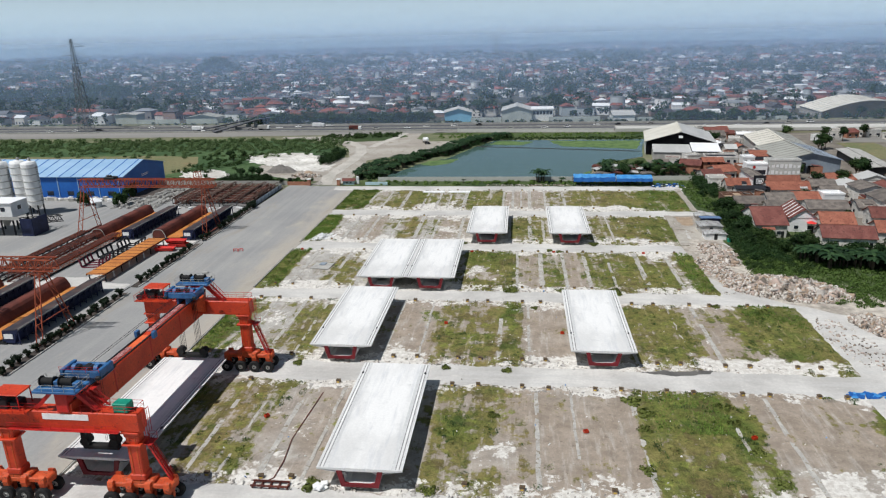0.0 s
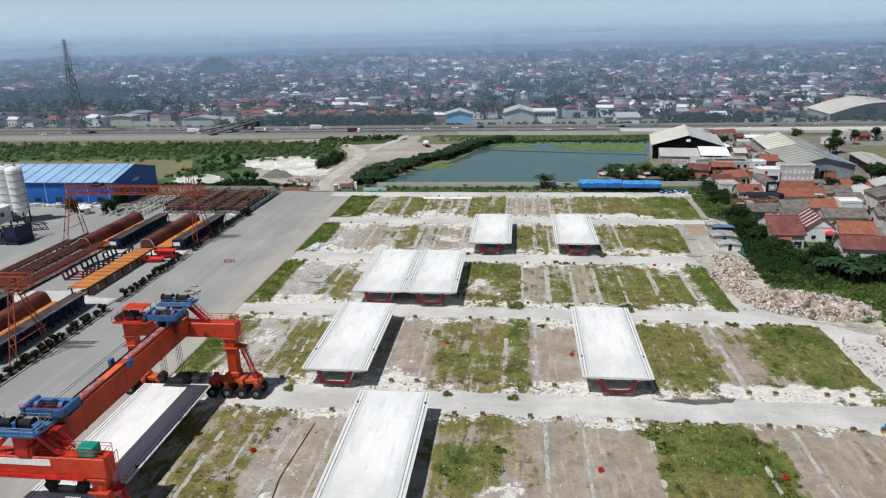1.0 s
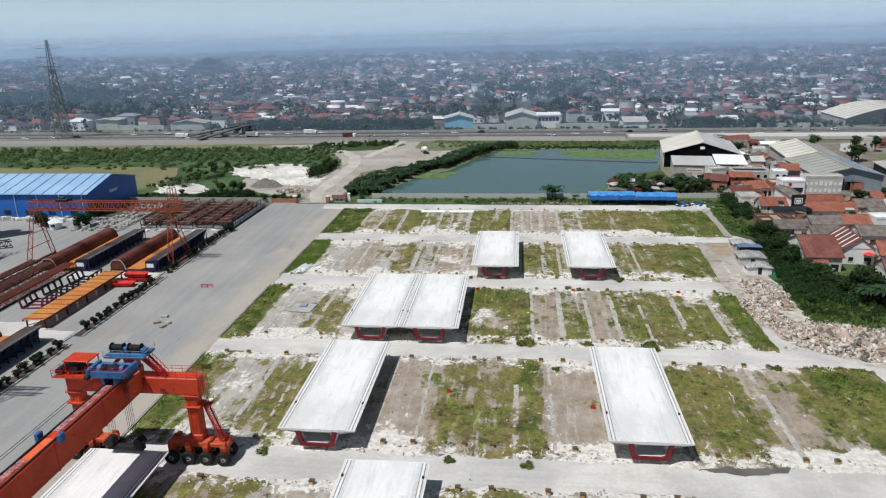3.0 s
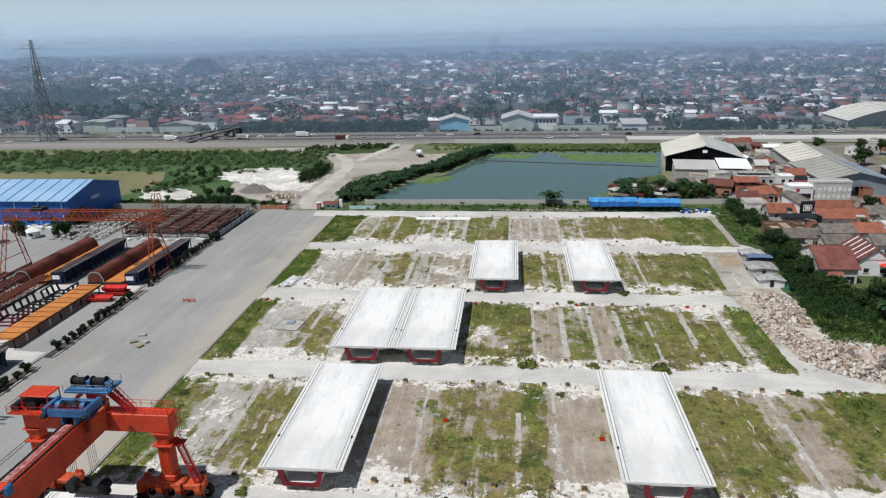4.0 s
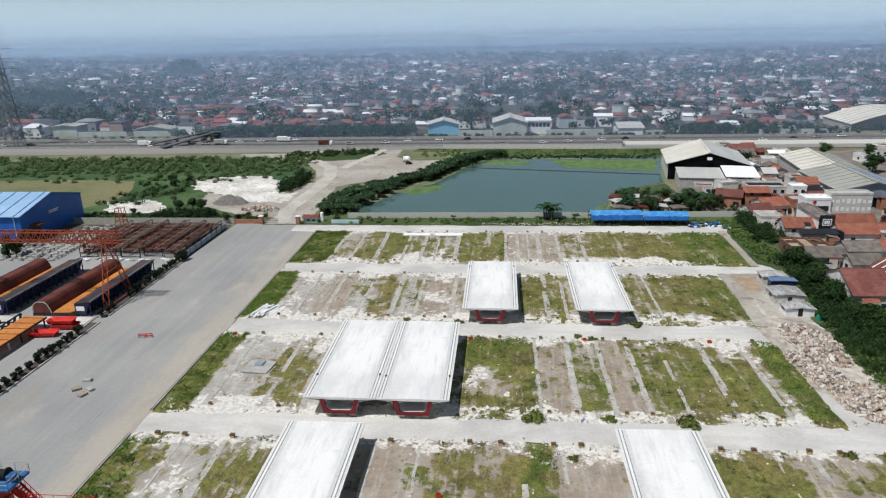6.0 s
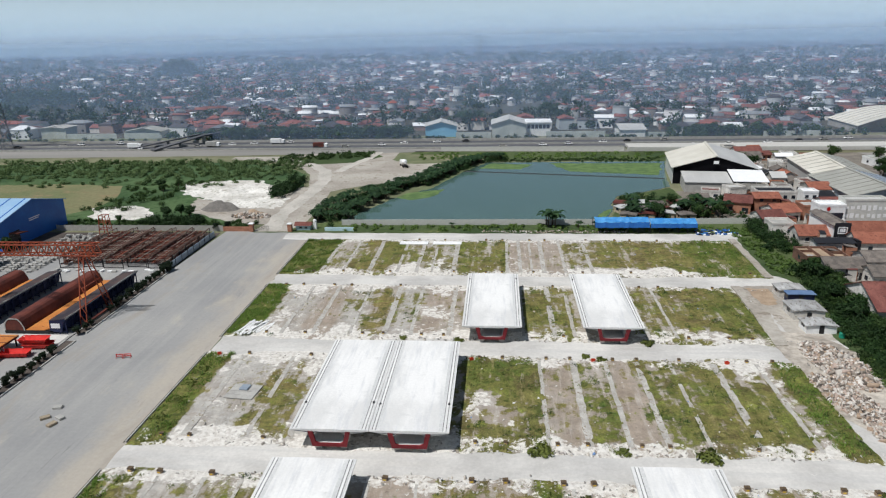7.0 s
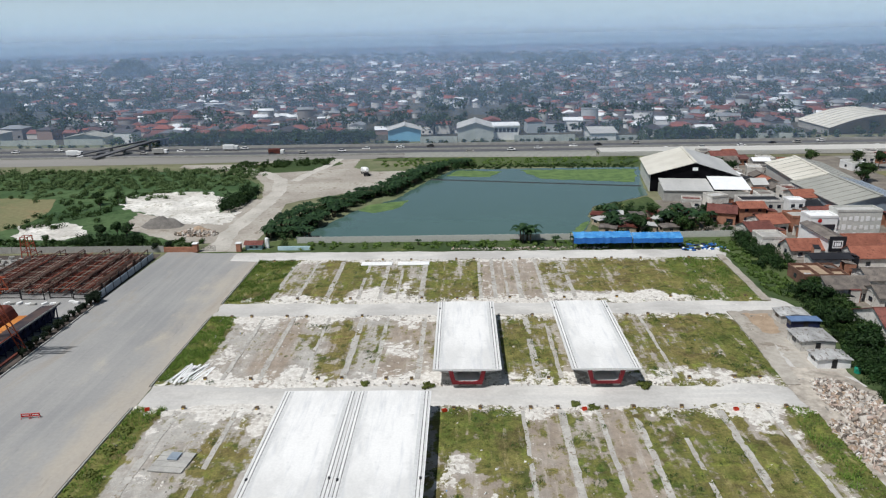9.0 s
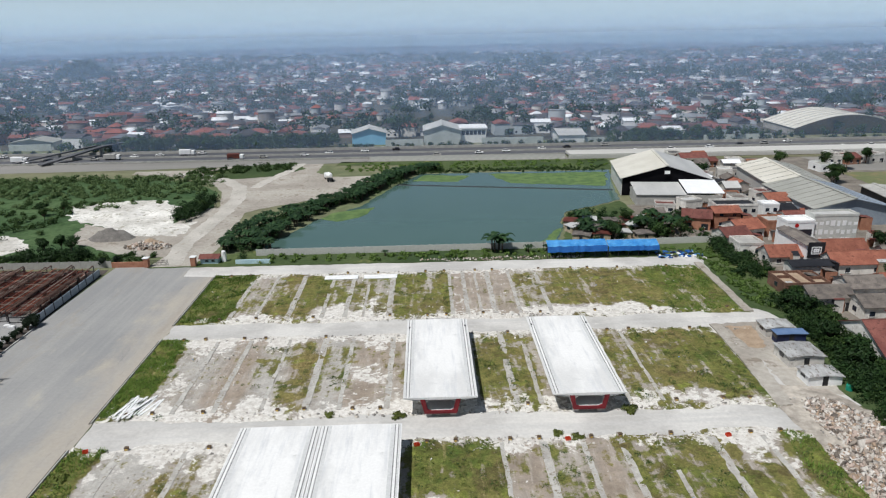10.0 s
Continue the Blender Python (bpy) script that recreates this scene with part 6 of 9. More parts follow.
plank_group(-64.2, 207.6, 14, 6.5, WHITE_PAINT, "loose pile of white pipes and planks", 3, 0.2)
plank_group(-61.6, 208.6, 8, 5.5, WHITE_PAINT, "loose pile of white pipes and planks", 8, 0.2)
for k, (x, y, turn) in enumerate(((-87.3, 172.8, 10), (-87.4, 169.3, 40), (-84.7, 169.4, -30), (-84.9, 167.3, 70))):
    solo("slab_piece", Build().box(-0.8, 0.8, -0.5, 0.5, 0, 0.45, 0.06), TIMBER if k % 2 else RAW_CONCRETE, "broken slab piece lying on the yard", "slab", "slab pieces", at=pose(x, y, 0.03, 0, 0, turn))
pallet = thing("loading_pallet", "flat pale steel pallet with a blue sheet on it", "pallet", pose(-55.4, 179.4, 0.3, 0, 0, -6) @ Matrix.Scale(0.86, 4))
for k in range(4):
    part("board", Build().box(-3.2, 3.2, -3.0 + k * 1.5, -1.6 + k * 1.5, 0, 0.25, 0.03), RAW_CONCRETE, pallet)
part("sheet", Build().box(-1.2, 0.8, 0.2, 2.4, 0.25, 0.6, 0.1), bpy.data.materials["pale_steel"], pallet, "grey-blue sheet")
for x, y in ((-34.6, 272.2), (-24.2, 272.2)):
    s = thing("white_slab", "flat white slab lying across a bed end", "slab", pose(x, y, 0.3), "white slabs")
    for k in range(2):
        part("slab", Build().box(-4.4, 4.4, -1.4 + k * 1.45, -0.05 + k * 1.45, 0, 0.22, 0.04), WHITE_PAINT, s)
for x, y in ((-16.1, 141.7), (11.3, 99.7), (-43.2, 100.7), (37.8, 99.7), (9.6, 137.8), (10.3, 194.4), (36.0, 194.2), (-66.0, 194.6), (-13.8, 194.0)):
    c = thing("plastic_crate", "small orange-red plastic crate lying on the grass", "crate", pose(x, y, 0.3, 0, 0, x * 7 % 60) @ Matrix.Scale(0.72, 4), "orange crates")
    part("base", Build().box(-0.55, 0.55, -0.4, 0.4, 0, 0.08), ORANGE, c)
    part("wall", Build().box(-0.55, 0.55, -0.4, -0.34, 0.08, 0.6).box(-0.55, 0.55, 0.34, 0.4, 0.08, 0.6), ORANGE, c)
    part("wall", Build().box(-0.55, -0.49, -0.34, 0.34, 0.08, 0.6).box(0.49, 0.55, -0.34, 0.34, 0.08, 0.6), ORANGE, c)
sheet("puddle", [(23.5, 121.2), (30, 120.3), (36.5, 121.6), (38, 123.6), (33, 123.0), (26, 122.8)], 0.06, surface("wet_mud", lin(92, 90, 86), lin(108, 105, 100), 0.35), "dark wet patch on the lane", wander=0.5, every=0.8)
blue_heap = thing("tarp_heap", "crumpled blue tarpaulin at the end of the beds", "tarp heap", pose(61.6, 115.2, 0.05))
hr = random.Random(37)
for k in range(16):
    q = hr.uniform(0.4, 1.1)
    part("fold", Build().box(-q, q, -q * 0.5, q * 0.5, 0, 0.16 + 0.25 * hr.random(), 0.08), TARP if k % 3 else TARP_PALE, blue_heap, at=pose(hr.uniform(-3.2, 3.6), hr.uniform(-0.7, 0.7), 0, hr.uniform(-12, 12), hr.uniform(-12, 12), hr.uniform(0, 180)))
# loose things between the girders of the first row
hose = Build()
line = [(-35.6, 109.5), (-36.2, 100.9), (-36.6, 94.2), (-36.0, 88.3), (-36.1, 84.1), (-37.4, 82.6)]
for (x0, y0), (x1, y1) in zip(line, line[1:]):
    hose.beam((x0, y0, 0.3), (x1, y1, 0.3), 0.13)
solo("water_pipe", hose, RUST, "thin rusty water pipe lying along the bed", "pipe")
bags = thing("sack_pile", "pile of crumpled white sacks beside a girder", "sacks", pose(-28.7, 82.6, 0.1))
br = random.Random(19)
for k in range(14):
    part("sack", Build().box(-0.55, 0.55, -0.35, 0.35, 0, 0.3, 0.14), WHITE_PAINT, bags, at=pose(br.uniform(-0.9, 0.9), br.uniform(-0.6, 0.6), 0.24 * (k // 5), br.uniform(-14, 14), br.uniform(-14, 14), br.uniform(0, 180)))
frame_box = thing("casting_stand", "low rusty steel stand across a bed end", "steel stand", pose(-36.0, 82.3, 0.1))
for s in (-0.6, 0.6):
    part("rail", Build().box(-2.8, 2.8, s - 0.1, s + 0.1, 0.35, 0.6), RUST, frame_box)
for k in range(5):
    part("leg", Build().box(-2.7 + k * 1.32, -2.5 + k * 1.32, -0.6, 0.6, 0, 0.35), RUST, frame_box)
drain = Build()
for y0, y1 in ROW_SPAN:
    drain.box(WEST - 0.75, WEST - 0.45, y0, y1 - 0.4, 0.0, 0.028)
solo("drain", drain, EARTH_AND_SHADE, "dark open drain line beside the beds", "drain", kind="structure")
# low kerb along the west end of the beds
for row in range(5):
    y0, y1 = ROW_SPAN[row]
    kerb = thing("kerb", "thin dark-edged concrete kerb beside the beds", "kerb", kind="structure")
    for k in range(11):
        part("kerb_stone", Build().box(WEST - 0.35, WEST - 0.1, y0 + k * 3.0, y0 + k * 3.0 + 2.9, 0.0, 0.32, 0.03), RAW_CONCRETE, kerb)


# ---- blue hall, batching plant, gate ----
PALE_STACK = surface("stained_pale_block", lin(196, 192, 184), lin(214, 210, 202), 0.9, big=0.6, fine=4, vary=0.12, worn=lin(150, 146, 138))
hall = thing("blue_hall", "large blue-clad hall with pale blue sheet roof", "industrial hall", kind="")
X0, X1, Y0, Y1, EAVE, RIDGE = -300.0, -162.2, 261.6, 295.4, 9.0, 13.0
YM = (Y0 + Y1) / 2
part("wall", Build().box(X0, X1, Y0, Y0 + 0.3, 0, EAVE), WALL_BLUE, hall)
part("wall", Build().box(X0, X1, Y1 - 0.3, Y1, 0, EAVE), WALL_BLUE, hall)
for x in (X0, X1 - 0.3):
    part("gable_wall", Build().along_x([(Y0 + 0.3, 0), (Y1 - 0.3, 0), (Y1 - 0.3, EAVE), (YM, RIDGE - 0.1), (Y0 + 0.3, EAVE)], x, x + 0.3), WALL_BLUE, hall)
for s, ya in ((1, Y0 - 0.8), (-1, Y1 + 0.8)):
    z0 = EAVE - 0.8 * (RIDGE - EAVE) / (YM - Y0)
    part("roof", Build().along_x([(ya, z0), (ya, z0 + 0.2), (YM, RIDGE + 0.2), (YM, RIDGE)], X0 - 0.6, X1 + 0.6), ROOF_BLUE, hall)
    if s > 0:
        for k in range(26):
            x = X1 - 1.5 - k * 5.2
            part("roof_seam", Build().beam((x, ya, z0 + 0.24), (x, YM, RIDGE + 0.24), 0.35, 0.12), WALL_BLUE, hall)
for k in range(14):
    x = X1 - 6 - k * 9.0
    part("window", Build().box(x - 1.4, x + 1.4, Y0 - 0.06, Y0 - 0.004, 1.0, 2.8), GLASS, hall)
    part("downpipe", Build().box(x + 3.8, x + 4.1, Y0 - 0.2, Y0 - 0.01, 0, EAVE), ROOF_BLUE, hall)
part("door", Build().box(X1 + 0.01, X1 + 0.1, Y0 + 4, Y0 + 9, 0, 5.0), GLASS, hall, "dark open hall doorway")
part("sign", Build().box(X1 + 0.02, X1 + 0.06, YM - 2.5, YM + 3, 6.8, 7.1).box(X1 + 0.02, X1 + 0.06, YM - 2.5, YM + 2.4, 6.2, 6.5), WHITE_PAINT, hall, "two white bars of writing")
part("gate_hood", Build().along_x([(0, 4.8), (4.5, 4.4), (4.5, 4.6), (0, 5.2)], X1 + 0.1, X1 + 3.5), RUST, hall, at=pose(0, Y0 + 4, 0))


goods = random.Random(23)
for k in range(26):
    w, d, h = goods.uniform(0.6, 1.4), goods.uniform(0.5, 1.0), goods.uniform(0.6, 1.6)
    solo("precast_block", Build().box(-w, w, -d, d, 0, h, 0.06), (WHITE_PAINT, RAW_CONCRETE, PALE_STACK)[k % 3], "pale precast block standing along the hall", "block", "blocks along the hall", at=pose(-198 + k * 1.55 + goods.uniform(-0.3, 0.3), 256.5 + goods.uniform(-1.2, 1.6), 0.02, 0, 0, goods.uniform(-20, 20)))


kiosk = thing("kiosk", "small kiosk with pale pyramid roof beside the hall", "kiosk", pose(-165.5, 246.4, 0))
part("wall", Build().box(-1.4, 1.4, -1.4, 1.4, 0, 2.3), WHITE_PAINT, kiosk)
part("roof", Build().lathe(0, 0, [(2.9, 2.3), (2.8, 2.45), (0.1, 3.9)], 4), WHITE_ROOF, kiosk)
part("window", Build().box(-0.8, 0.8, -1.46, -1.404, 0.9, 1.8), GLASS, kiosk)


def silo(x, y):
    g = thing("cement_silo", "tall white ribbed cement silo on a steel frame", "silo", pose(x, y, 0), "cement silos")
    part("shell", Build().lathe(0, 0, [(0.5, 2.0), (2.7, 4.6), (2.75, 19.6), (2.3, 20.4), (0.6, 20.8)], 22), WHITE_PAINT, g, smooth=False)
    for k in range(6):
        part("hoop", Build().lathe(0, 0, [(2.78, 5.6 + k * 2.5), (2.86, 5.66 + k * 2.5), (2.86, 5.84 + k * 2.5), (2.78, 5.9 + k * 2.5)], 22), RAW_CONCRETE, g)
    for i in range(4):
        a = math.pi / 4 + i * math.pi / 2
        part("leg", Build().beam((2.2 * math.cos(a), 2.2 * math.sin(a), 0), (2.2 * math.cos(a), 2.2 * math.sin(a), 5.6), 0.35), DARK_STEEL, g)
    part("filter", Build().tube((0.6, 0, 20.6), (0.6, 0, 21.8), 0.5, 0.5, 10), RAW_CONCRETE, g)
    part("ladder", handrail([(2.9, -0.3, 1.0), (2.9, 0.3, 1.0)], 17.8, 0.06, 0.6), DARK_STEEL, g)


for x, y in ((-181.3, 234.0), (-187.0, 235.5), (-192.6, 233.5), (-198.2, 235.0)):
    silo(x, y)
plant = thing("batching_plant", "white batching plant cabin above a navy steel frame", "batching plant", pose(-174, 211, 0))
part("cabin", Build().box(-12, 4, -4, 4, 6.2, 11.2, 0.08), WHITE_PAINT, plant)
part("cabin_roof", Build().box(-12.4, 4.4, -4.4, 4.4, 11.2, 11.5, 0.05), WHITE_ROOF, plant)
for k in range(3):
    part("window", Build().box(-8 + k * 4, -6.4 + k * 4, -4.06, -4.004, 8.4, 9.8), GLASS, plant)
part("window", Build().box(4.004, 4.06, -1.0, 0.6, 8.4, 9.8), GLASS, plant)
for x in (-11, -6, -1, 3.4):
    for y in (-3.6, 3.6):
        part("column", Build().box(x - 0.2, x + 0.2, y - 0.2, y + 0.2, 0, 6.2), DARK_STEEL, plant)
part("hopper", Build().lathe(-2, 0, [(0.6, 2.2), (2.6, 5.0), (2.6, 6.1)], 4).lathe(-8, 0, [(0.6, 2.2), (2.6, 5.0), (2.6, 6.1)], 4), RAW_CONCRETE, plant)
part("gallery", Build().truss((4.0, -2, 3.4), (13.0, 8.0, 2.2), 2.4, 2.0, 7, 0.16), DARK_STEEL, plant)
part("skirt", Build().box(6.5, 11, -4.5, -4.2, 0, 6.0).box(10.8, 11.1, -4.5, 3, 0, 6.0), NAVY, plant, "navy sheet skirt")
part("catwalk", Build().box(-12, 6, -6.2, -4.1, 6.0, 6.15).box(-12, 8, -6.4, -6.2, 6.15, 7.2), RAW_CONCRETE, plant)

gate = thing("gate", "open yard gate between brick-red pillars", "gate", kind="")
for x in (-91.2, -78.0):
    part("pillar", Build().box(x - 0.7, x + 0.7, 285.2, 286.6, 0, 2.6, 0.06), BRICK, gate)
    part("pillar_cap", Build().box(x - 0.85, x + 0.85, 285.05, 286.75, 2.6, 2.85, 0.05), WHITE_PAINT, gate)
part("wing_wall", Build().box(-101, -92, 285.7, 286.1, 0, 1.6, 0.04), BRICK, gate)
part("sliding_gate", handrail([(-91, 286.8, 0.05), (-85.6, 286.8, 0.05)], 1.6, 0.07, 0.35), DARK_STEEL, gate)
hut = thing("guard_house", "small white and pale blue guard house with tank", "guard house", pose(-72.5, 288.6, 0) @ Matrix.Scale(0.62, 4))
PALE_BLUE = surface("pale_blue_plaster", lin(176, 204, 212), lin(190, 214, 220), 0.8, big=0.5, fine=3)
part("wall", Build().box(-6.5, 1.5, -2, 2.5, 0, 2.8), PALE_BLUE, hut)
part("roof", Build().along_x([(-2.8, 2.6), (3.2, 2.6), (0.2, 4.2)], -7.2, 2.2), TILE_RED, hut)
part("window", Build().box(-4.5, -2.8, -2.06, -2.004, 1.0, 2.0).box(-1.5, 0, -2.06, -2.004, 1.0, 2.0), GLASS, hut)
part("tank_stand", Build().box(2.6, 4.4, 0.2, 2.0, 0, 3.4), WHITE_PAINT, hut)
part("tank", Build().lathe(3.5, 1.1, [(0.9, 3.4), (1.0, 3.6), (1.0, 4.9), (0.5, 5.3)], 14), WHITE_PAINT, hut, "white water tank")
solo("low_wall", Build().box(-66.4, -56.5, 286.4, 286.7, 0, 1.3, 0.04), PALE_BLUE, "low pale blue wall by the guard house", "wall")


def panel_wall(name, points, high, label, mat=RAW_CONCRETE, bay=2.4):
    g = thing(name, label, "wall", kind="structure")
    for (x0, y0), (x1, y1) in zip(points, points[1:]):
        d = math.hypot(x1 - x0, y1 - y0)
        turn = math.degrees(math.atan2(y1 - y0, x1 - x0))
        n = max(1, round(d / bay))
        w = d / n
        panel = Build().box(0.1, w - 0.1, -0.05, 0.05, 0.0, high).mesh("panel", mat)
        post = Build().box(-0.12, 0.12, -0.12, 0.12, 0.0, high + 0.15).mesh("post", mat)
        for k in range(n):
            at = pose(x0 + (x1 - x0) * k / n, y0 + (y1 - y0) * k / n, 0, 0, 0, turn)
            part("panel", panel, None, g, at=at)
            part("post", post, None, g, at=at)
    return g


PALE_WALL = surface("pale_panel_concrete", lin(186, 186, 180), lin(202, 201, 194), 0.9, big=0.4, fine=3, vary=0.1, worn=lin(150, 150, 140), worn_at=0.6)
panel_wall("pond_wall", [(-62, 293.6), (23, 294.6), (76, 296.5)], 2.0, "pale precast panel wall before the pond", PALE_WALL)
panel_wall("highway_fence", [(-40, 443.5), (58, 439.5)], 2.2, "pale panel fence along the motorway", PALE_WALL, 4.0)
panel_wall("rack_fence", [(-160, 286), (-101, 286)], 2.0, "grey panel fence behind the racks", RAW_CONCRETE, 3.0)

# blue tarpaulin shelters
def tarp_shelter(x0, x1, y, high, label):
    g = thing("tarp_shelter", label, "shelter", pose(0, y, 0))
    n = 16
    roof, drape = Build(), Build()
    r = random.Random(int(x0))
    rv, dv = [], []
    front = [(x0 + (x1 - x0) * i / n, r.uniform(-0.15, 0.15)) for i in range(n + 1)]
    for xa, wa in front:
        rv += [(xa, -3.2, high - 0.9 + wa), (xa, 0.2, high + wa * 0.5), (xa, 3.4, high - 1.0)]
        dv += [(xa, -3.25, high - 0.9 + wa), (xa, -3.5 - wa, 2.0 + wa)]
    roof.add(rv, [q for i in range(n) for q in ((3 * i, 3 * i + 3, 3 * i + 4, 3 * i + 1), (3 * i + 1, 3 * i + 4, 3 * i + 5, 3 * i + 2))])
    drape.add(dv, [(2 * i, 2 * i + 1, 2 * i + 3, 2 * i + 2) for i in range(n)])
    part("roof_tarp", roof, TARP_PALE, g, "paler blue tarpaulin")
    part("front_tarp", drape, TARP, g)
    for k in range(6):
        x = x0 + (x1 - x0) * k / 5
        part("post", Build().beam((x, -3.1, 0), (x, -3.1, high - 0.9), 0.14), DARK_STEEL, g)
        part("post", Build().beam((x, 3.2, 0), (x, 3.2, high - 1.0), 0.14), DARK_STEEL, g)


tarp_shelter(22.4, 39.5, 287.6, 4.6, "long shelter under blue tarpaulin")
tarp_shelter(39.9, 54.4, 287.8, 4.2, "lower shelter under blue tarpaulin")
r = random.Random(21)
scrap = thing("tarp_scraps", "heap of crumpled blue tarpaulin and poles", "tarp heap", pose(60.5, 285, 0.05))
for k in range(84):
    s = r.uniform(0.25, 0.85)
    part("scrap", Build().box(-s, s, -s * 0.5, s * 0.5, 0, 0.22 + 0.3 * r.random(), 0.08), [TARP, TARP, NAVY, WHITE_PAINT, TARP_PALE, DARK_STEEL][k % 6], scrap, at=pose(r.uniform(-6.5, 7), r.uniform(-2.6, 3.2), 0, r.uniform(-14, 14), r.uniform(-14, 14), r.uniform(0, 180)))

# sheds at the end of the beds
OLD_SHEET = surface("rust_streaked_sheet", lin(150, 150, 148), lin(182, 182, 180), 0.7, big=0.5, fine=3, vary=0.14, worn=lin(106, 96, 88), worn_at=0.52, each=0.1, stretch=(1, 0.4, 1))
def shed(x, y, w, d, h, wall, roof, label, turn=0, drop=0.35):
    g = thing("shed", label, "shed", pose(x, y, 0.02, 0, 0, turn), "sheds at the bed ends")
    part("wall", Build().box(-w / 2, w / 2, -d / 2, d / 2, 0, h - drop), wall, g)
    part("roof", Build().along_y([(-w / 2 - 0.3, h - drop), (-w / 2 - 0.3, h - drop + 0.15), (0, h + 0.12), (w / 2 + 0.3, h - drop + 0.15), (w / 2 + 0.3, h - drop), (0, h)], -d / 2 - 0.3, d / 2 + 0.3), roof, g)
    part("door", Build().box(-0.5, 0.5, -d / 2 - 0.05, -d / 2 - 0.004, 0, 1.9), DARK_STEEL, g)
    part("window", Build().box(-w / 2 - 0.05, -w / 2 - 0.004, -0.8, 0.8, 1.0, 1.9), GLASS, g)


shed(62.2, 232.2, 6.0, 4.2, 2.3, PLASTER, OLD_SHEET, "white shed with grey corrugated roof")
shed(63.0, 228.0, 6.0, 2.2, 2.2, NAVY, surface("navy_roof_sheet", lin(92, 116, 152), lin(110, 132, 164), 0.5), "navy container with pale blue roof", drop=0.1)
shed(60.6, 219.6, 6.8, 6.0, 2.5, PLASTER, OLD_SHEET, "white shed with worn grey roof")
shed(60.2, 211.4, 6.2, 4.0, 2.1, WHITE_PAINT, OLD_SHEET, "low whitewashed shed beside the rubble")
solo("water_drum", Build().lathe(0, 0, [(0.55, 0), (0.6, 0.1), (0.6, 1.1), (0.5, 1.2)], 14), GREEN_PAINT, "teal plastic water drum by the shed", "drum", at=pose(63.6, 207.6, 0.02))


# ---- warehouses by the pond ----
RIB_GREY = surface("dull_grey_rib", lin(120, 118, 112), lin(136, 134, 128), 0.7)
# shade_roof: duller colour on the east slope, painting the shade there
def warehouse(name, x0, x1, y0, y1, eave, ridge, wall, roof, label, turn=0.0, open_front=None, ribs=0, skylights=0, shade_roof=None):
    cx, cy = (x0 + x1) / 2, (y0 + y1) / 2
    w, d = (x1 - x0) / 2, (y1 - y0) / 2
    g = thing(name, label, "warehouse", pose(cx, cy, 0, 0, 0, turn))
    for s in (-1, 1):
        part("side_wall", Build().box(s * w - 0.15, s * w + 0.15, -d, d, 0, eave), wall, g)
        part("roof", Build().along_y([(0, ridge), (0, ridge + 0.25), (s * (w + 0.8), eave + 0.1), (s * (w + 0.8), eave - 0.15)], -d - 1.0, d + 1.0), shade_roof if shade_roof and s > 0 else roof, g)
        for k in range(ribs):
            yy = -d + 2 * d * (k + 0.5) / ribs
            part("roof_rib", Build().beam((s * 0.4, yy, ridge + 0.27), (s * (w + 0.6), yy, eave + 0.13), 0.16, 0.08), RIB_GREY, g)
    for yy, m in ((-d, open_front or wall), (d - 0.3, wall)):
        part("gable_wall", Build().along_y([(-w + 0.15, 0), (w - 0.15, 0), (w - 0.15, eave), (0, ridge), (-w + 0.15, eave)], yy, yy + 0.3), m, g)
    for k in range(skylights):
        yy = -d + 2 * d * (k + 0.5) / skylights
        part("skylight", Build().beam((-0.2 * w, yy, ridge - 0.2 * (ridge - eave) + 0.32), (-0.85 * w, yy, ridge - 0.85 * (ridge - eave) + 0.32), 0.8, 0.1), WHITE_ROOF, g)
    part("ridge_cap", Build().box(-0.6, 0.6, -d - 1.05, d + 1.05, ridge + 0.2, ridge + 0.5, 0.1), roof, g)
    return g


# near-black panel that paints the dark inside of the open gable
BLACK_GABLE = surface("painted_dark_opening", lin(10, 10, 13), lin(18, 18, 22), 0.8, spec=0.1)
warehouse("warehouse", 66.4, 99.4, 356.4, 391.4, 6.8, 11.75, PALE_WALL, CREAM_ROOF, "big warehouse, cream roof with its shaded slope painted grey, open gable painted black", -8.4, BLACK_GABLE, 0, 0, ZINC)
solo("gable_vent", Build().box(-1.0, 1.0, -0.1, 0.1, -0.6, 0.6), WHITE_PAINT, "small white vent panel in the dark gable", "vent", at=pose(80.3, 355.6, 9.4, 0, 0, -8.4))
lean = thing("lean_to", "low lean-to with grey and white sheet roofs", "lean-to", pose(81.0, 348, 0, 0, 0, -7))
part("wall", Build().box(-15, 15, -7.2, -6.9, 0, 4.0), RAW_CONCRETE, lean)
part("wall", Build().box(-15.2, -14.9, -7, 7, 0, 4.2), RAW_CONCRETE, lean)
part("roof", Build().along_x([(-7.6, 4.0), (7, 5.6), (7, 5.8), (-7.6, 4.2)], -15.4, 2.6), ZINC, lean)
part("roof", Build().along_x([(-7.0, 4.6), (8, 6.4), (8, 6.6), (-7.0, 4.8)], 2.8, 16), WHITE_ROOF, lean, "white sheet roof")
DULL_ROOF = surface("dull_grey_roof_sheet", lin(150, 150, 142), lin(166, 165, 157), 0.6, big=0.12, fine=1.5, vary=0.08, worn=lin(130, 130, 124), stretch=(1, 0.25, 1))
BLUE_ROOF_SHADE = surface("blue_grey_roof_shade", lin(138, 150, 164), lin(152, 162, 174), 0.5, big=0.15, fine=1.5, vary=0.06)
warehouse("warehouse", 117.2, 139.0, 346.0, 381.0, 6.4, 9.0, ZINC, CREAM_ROOF, "cream-roofed warehouse with ribbed sheet roof", -6.5, None, 6, 0, DULL_ROOF)
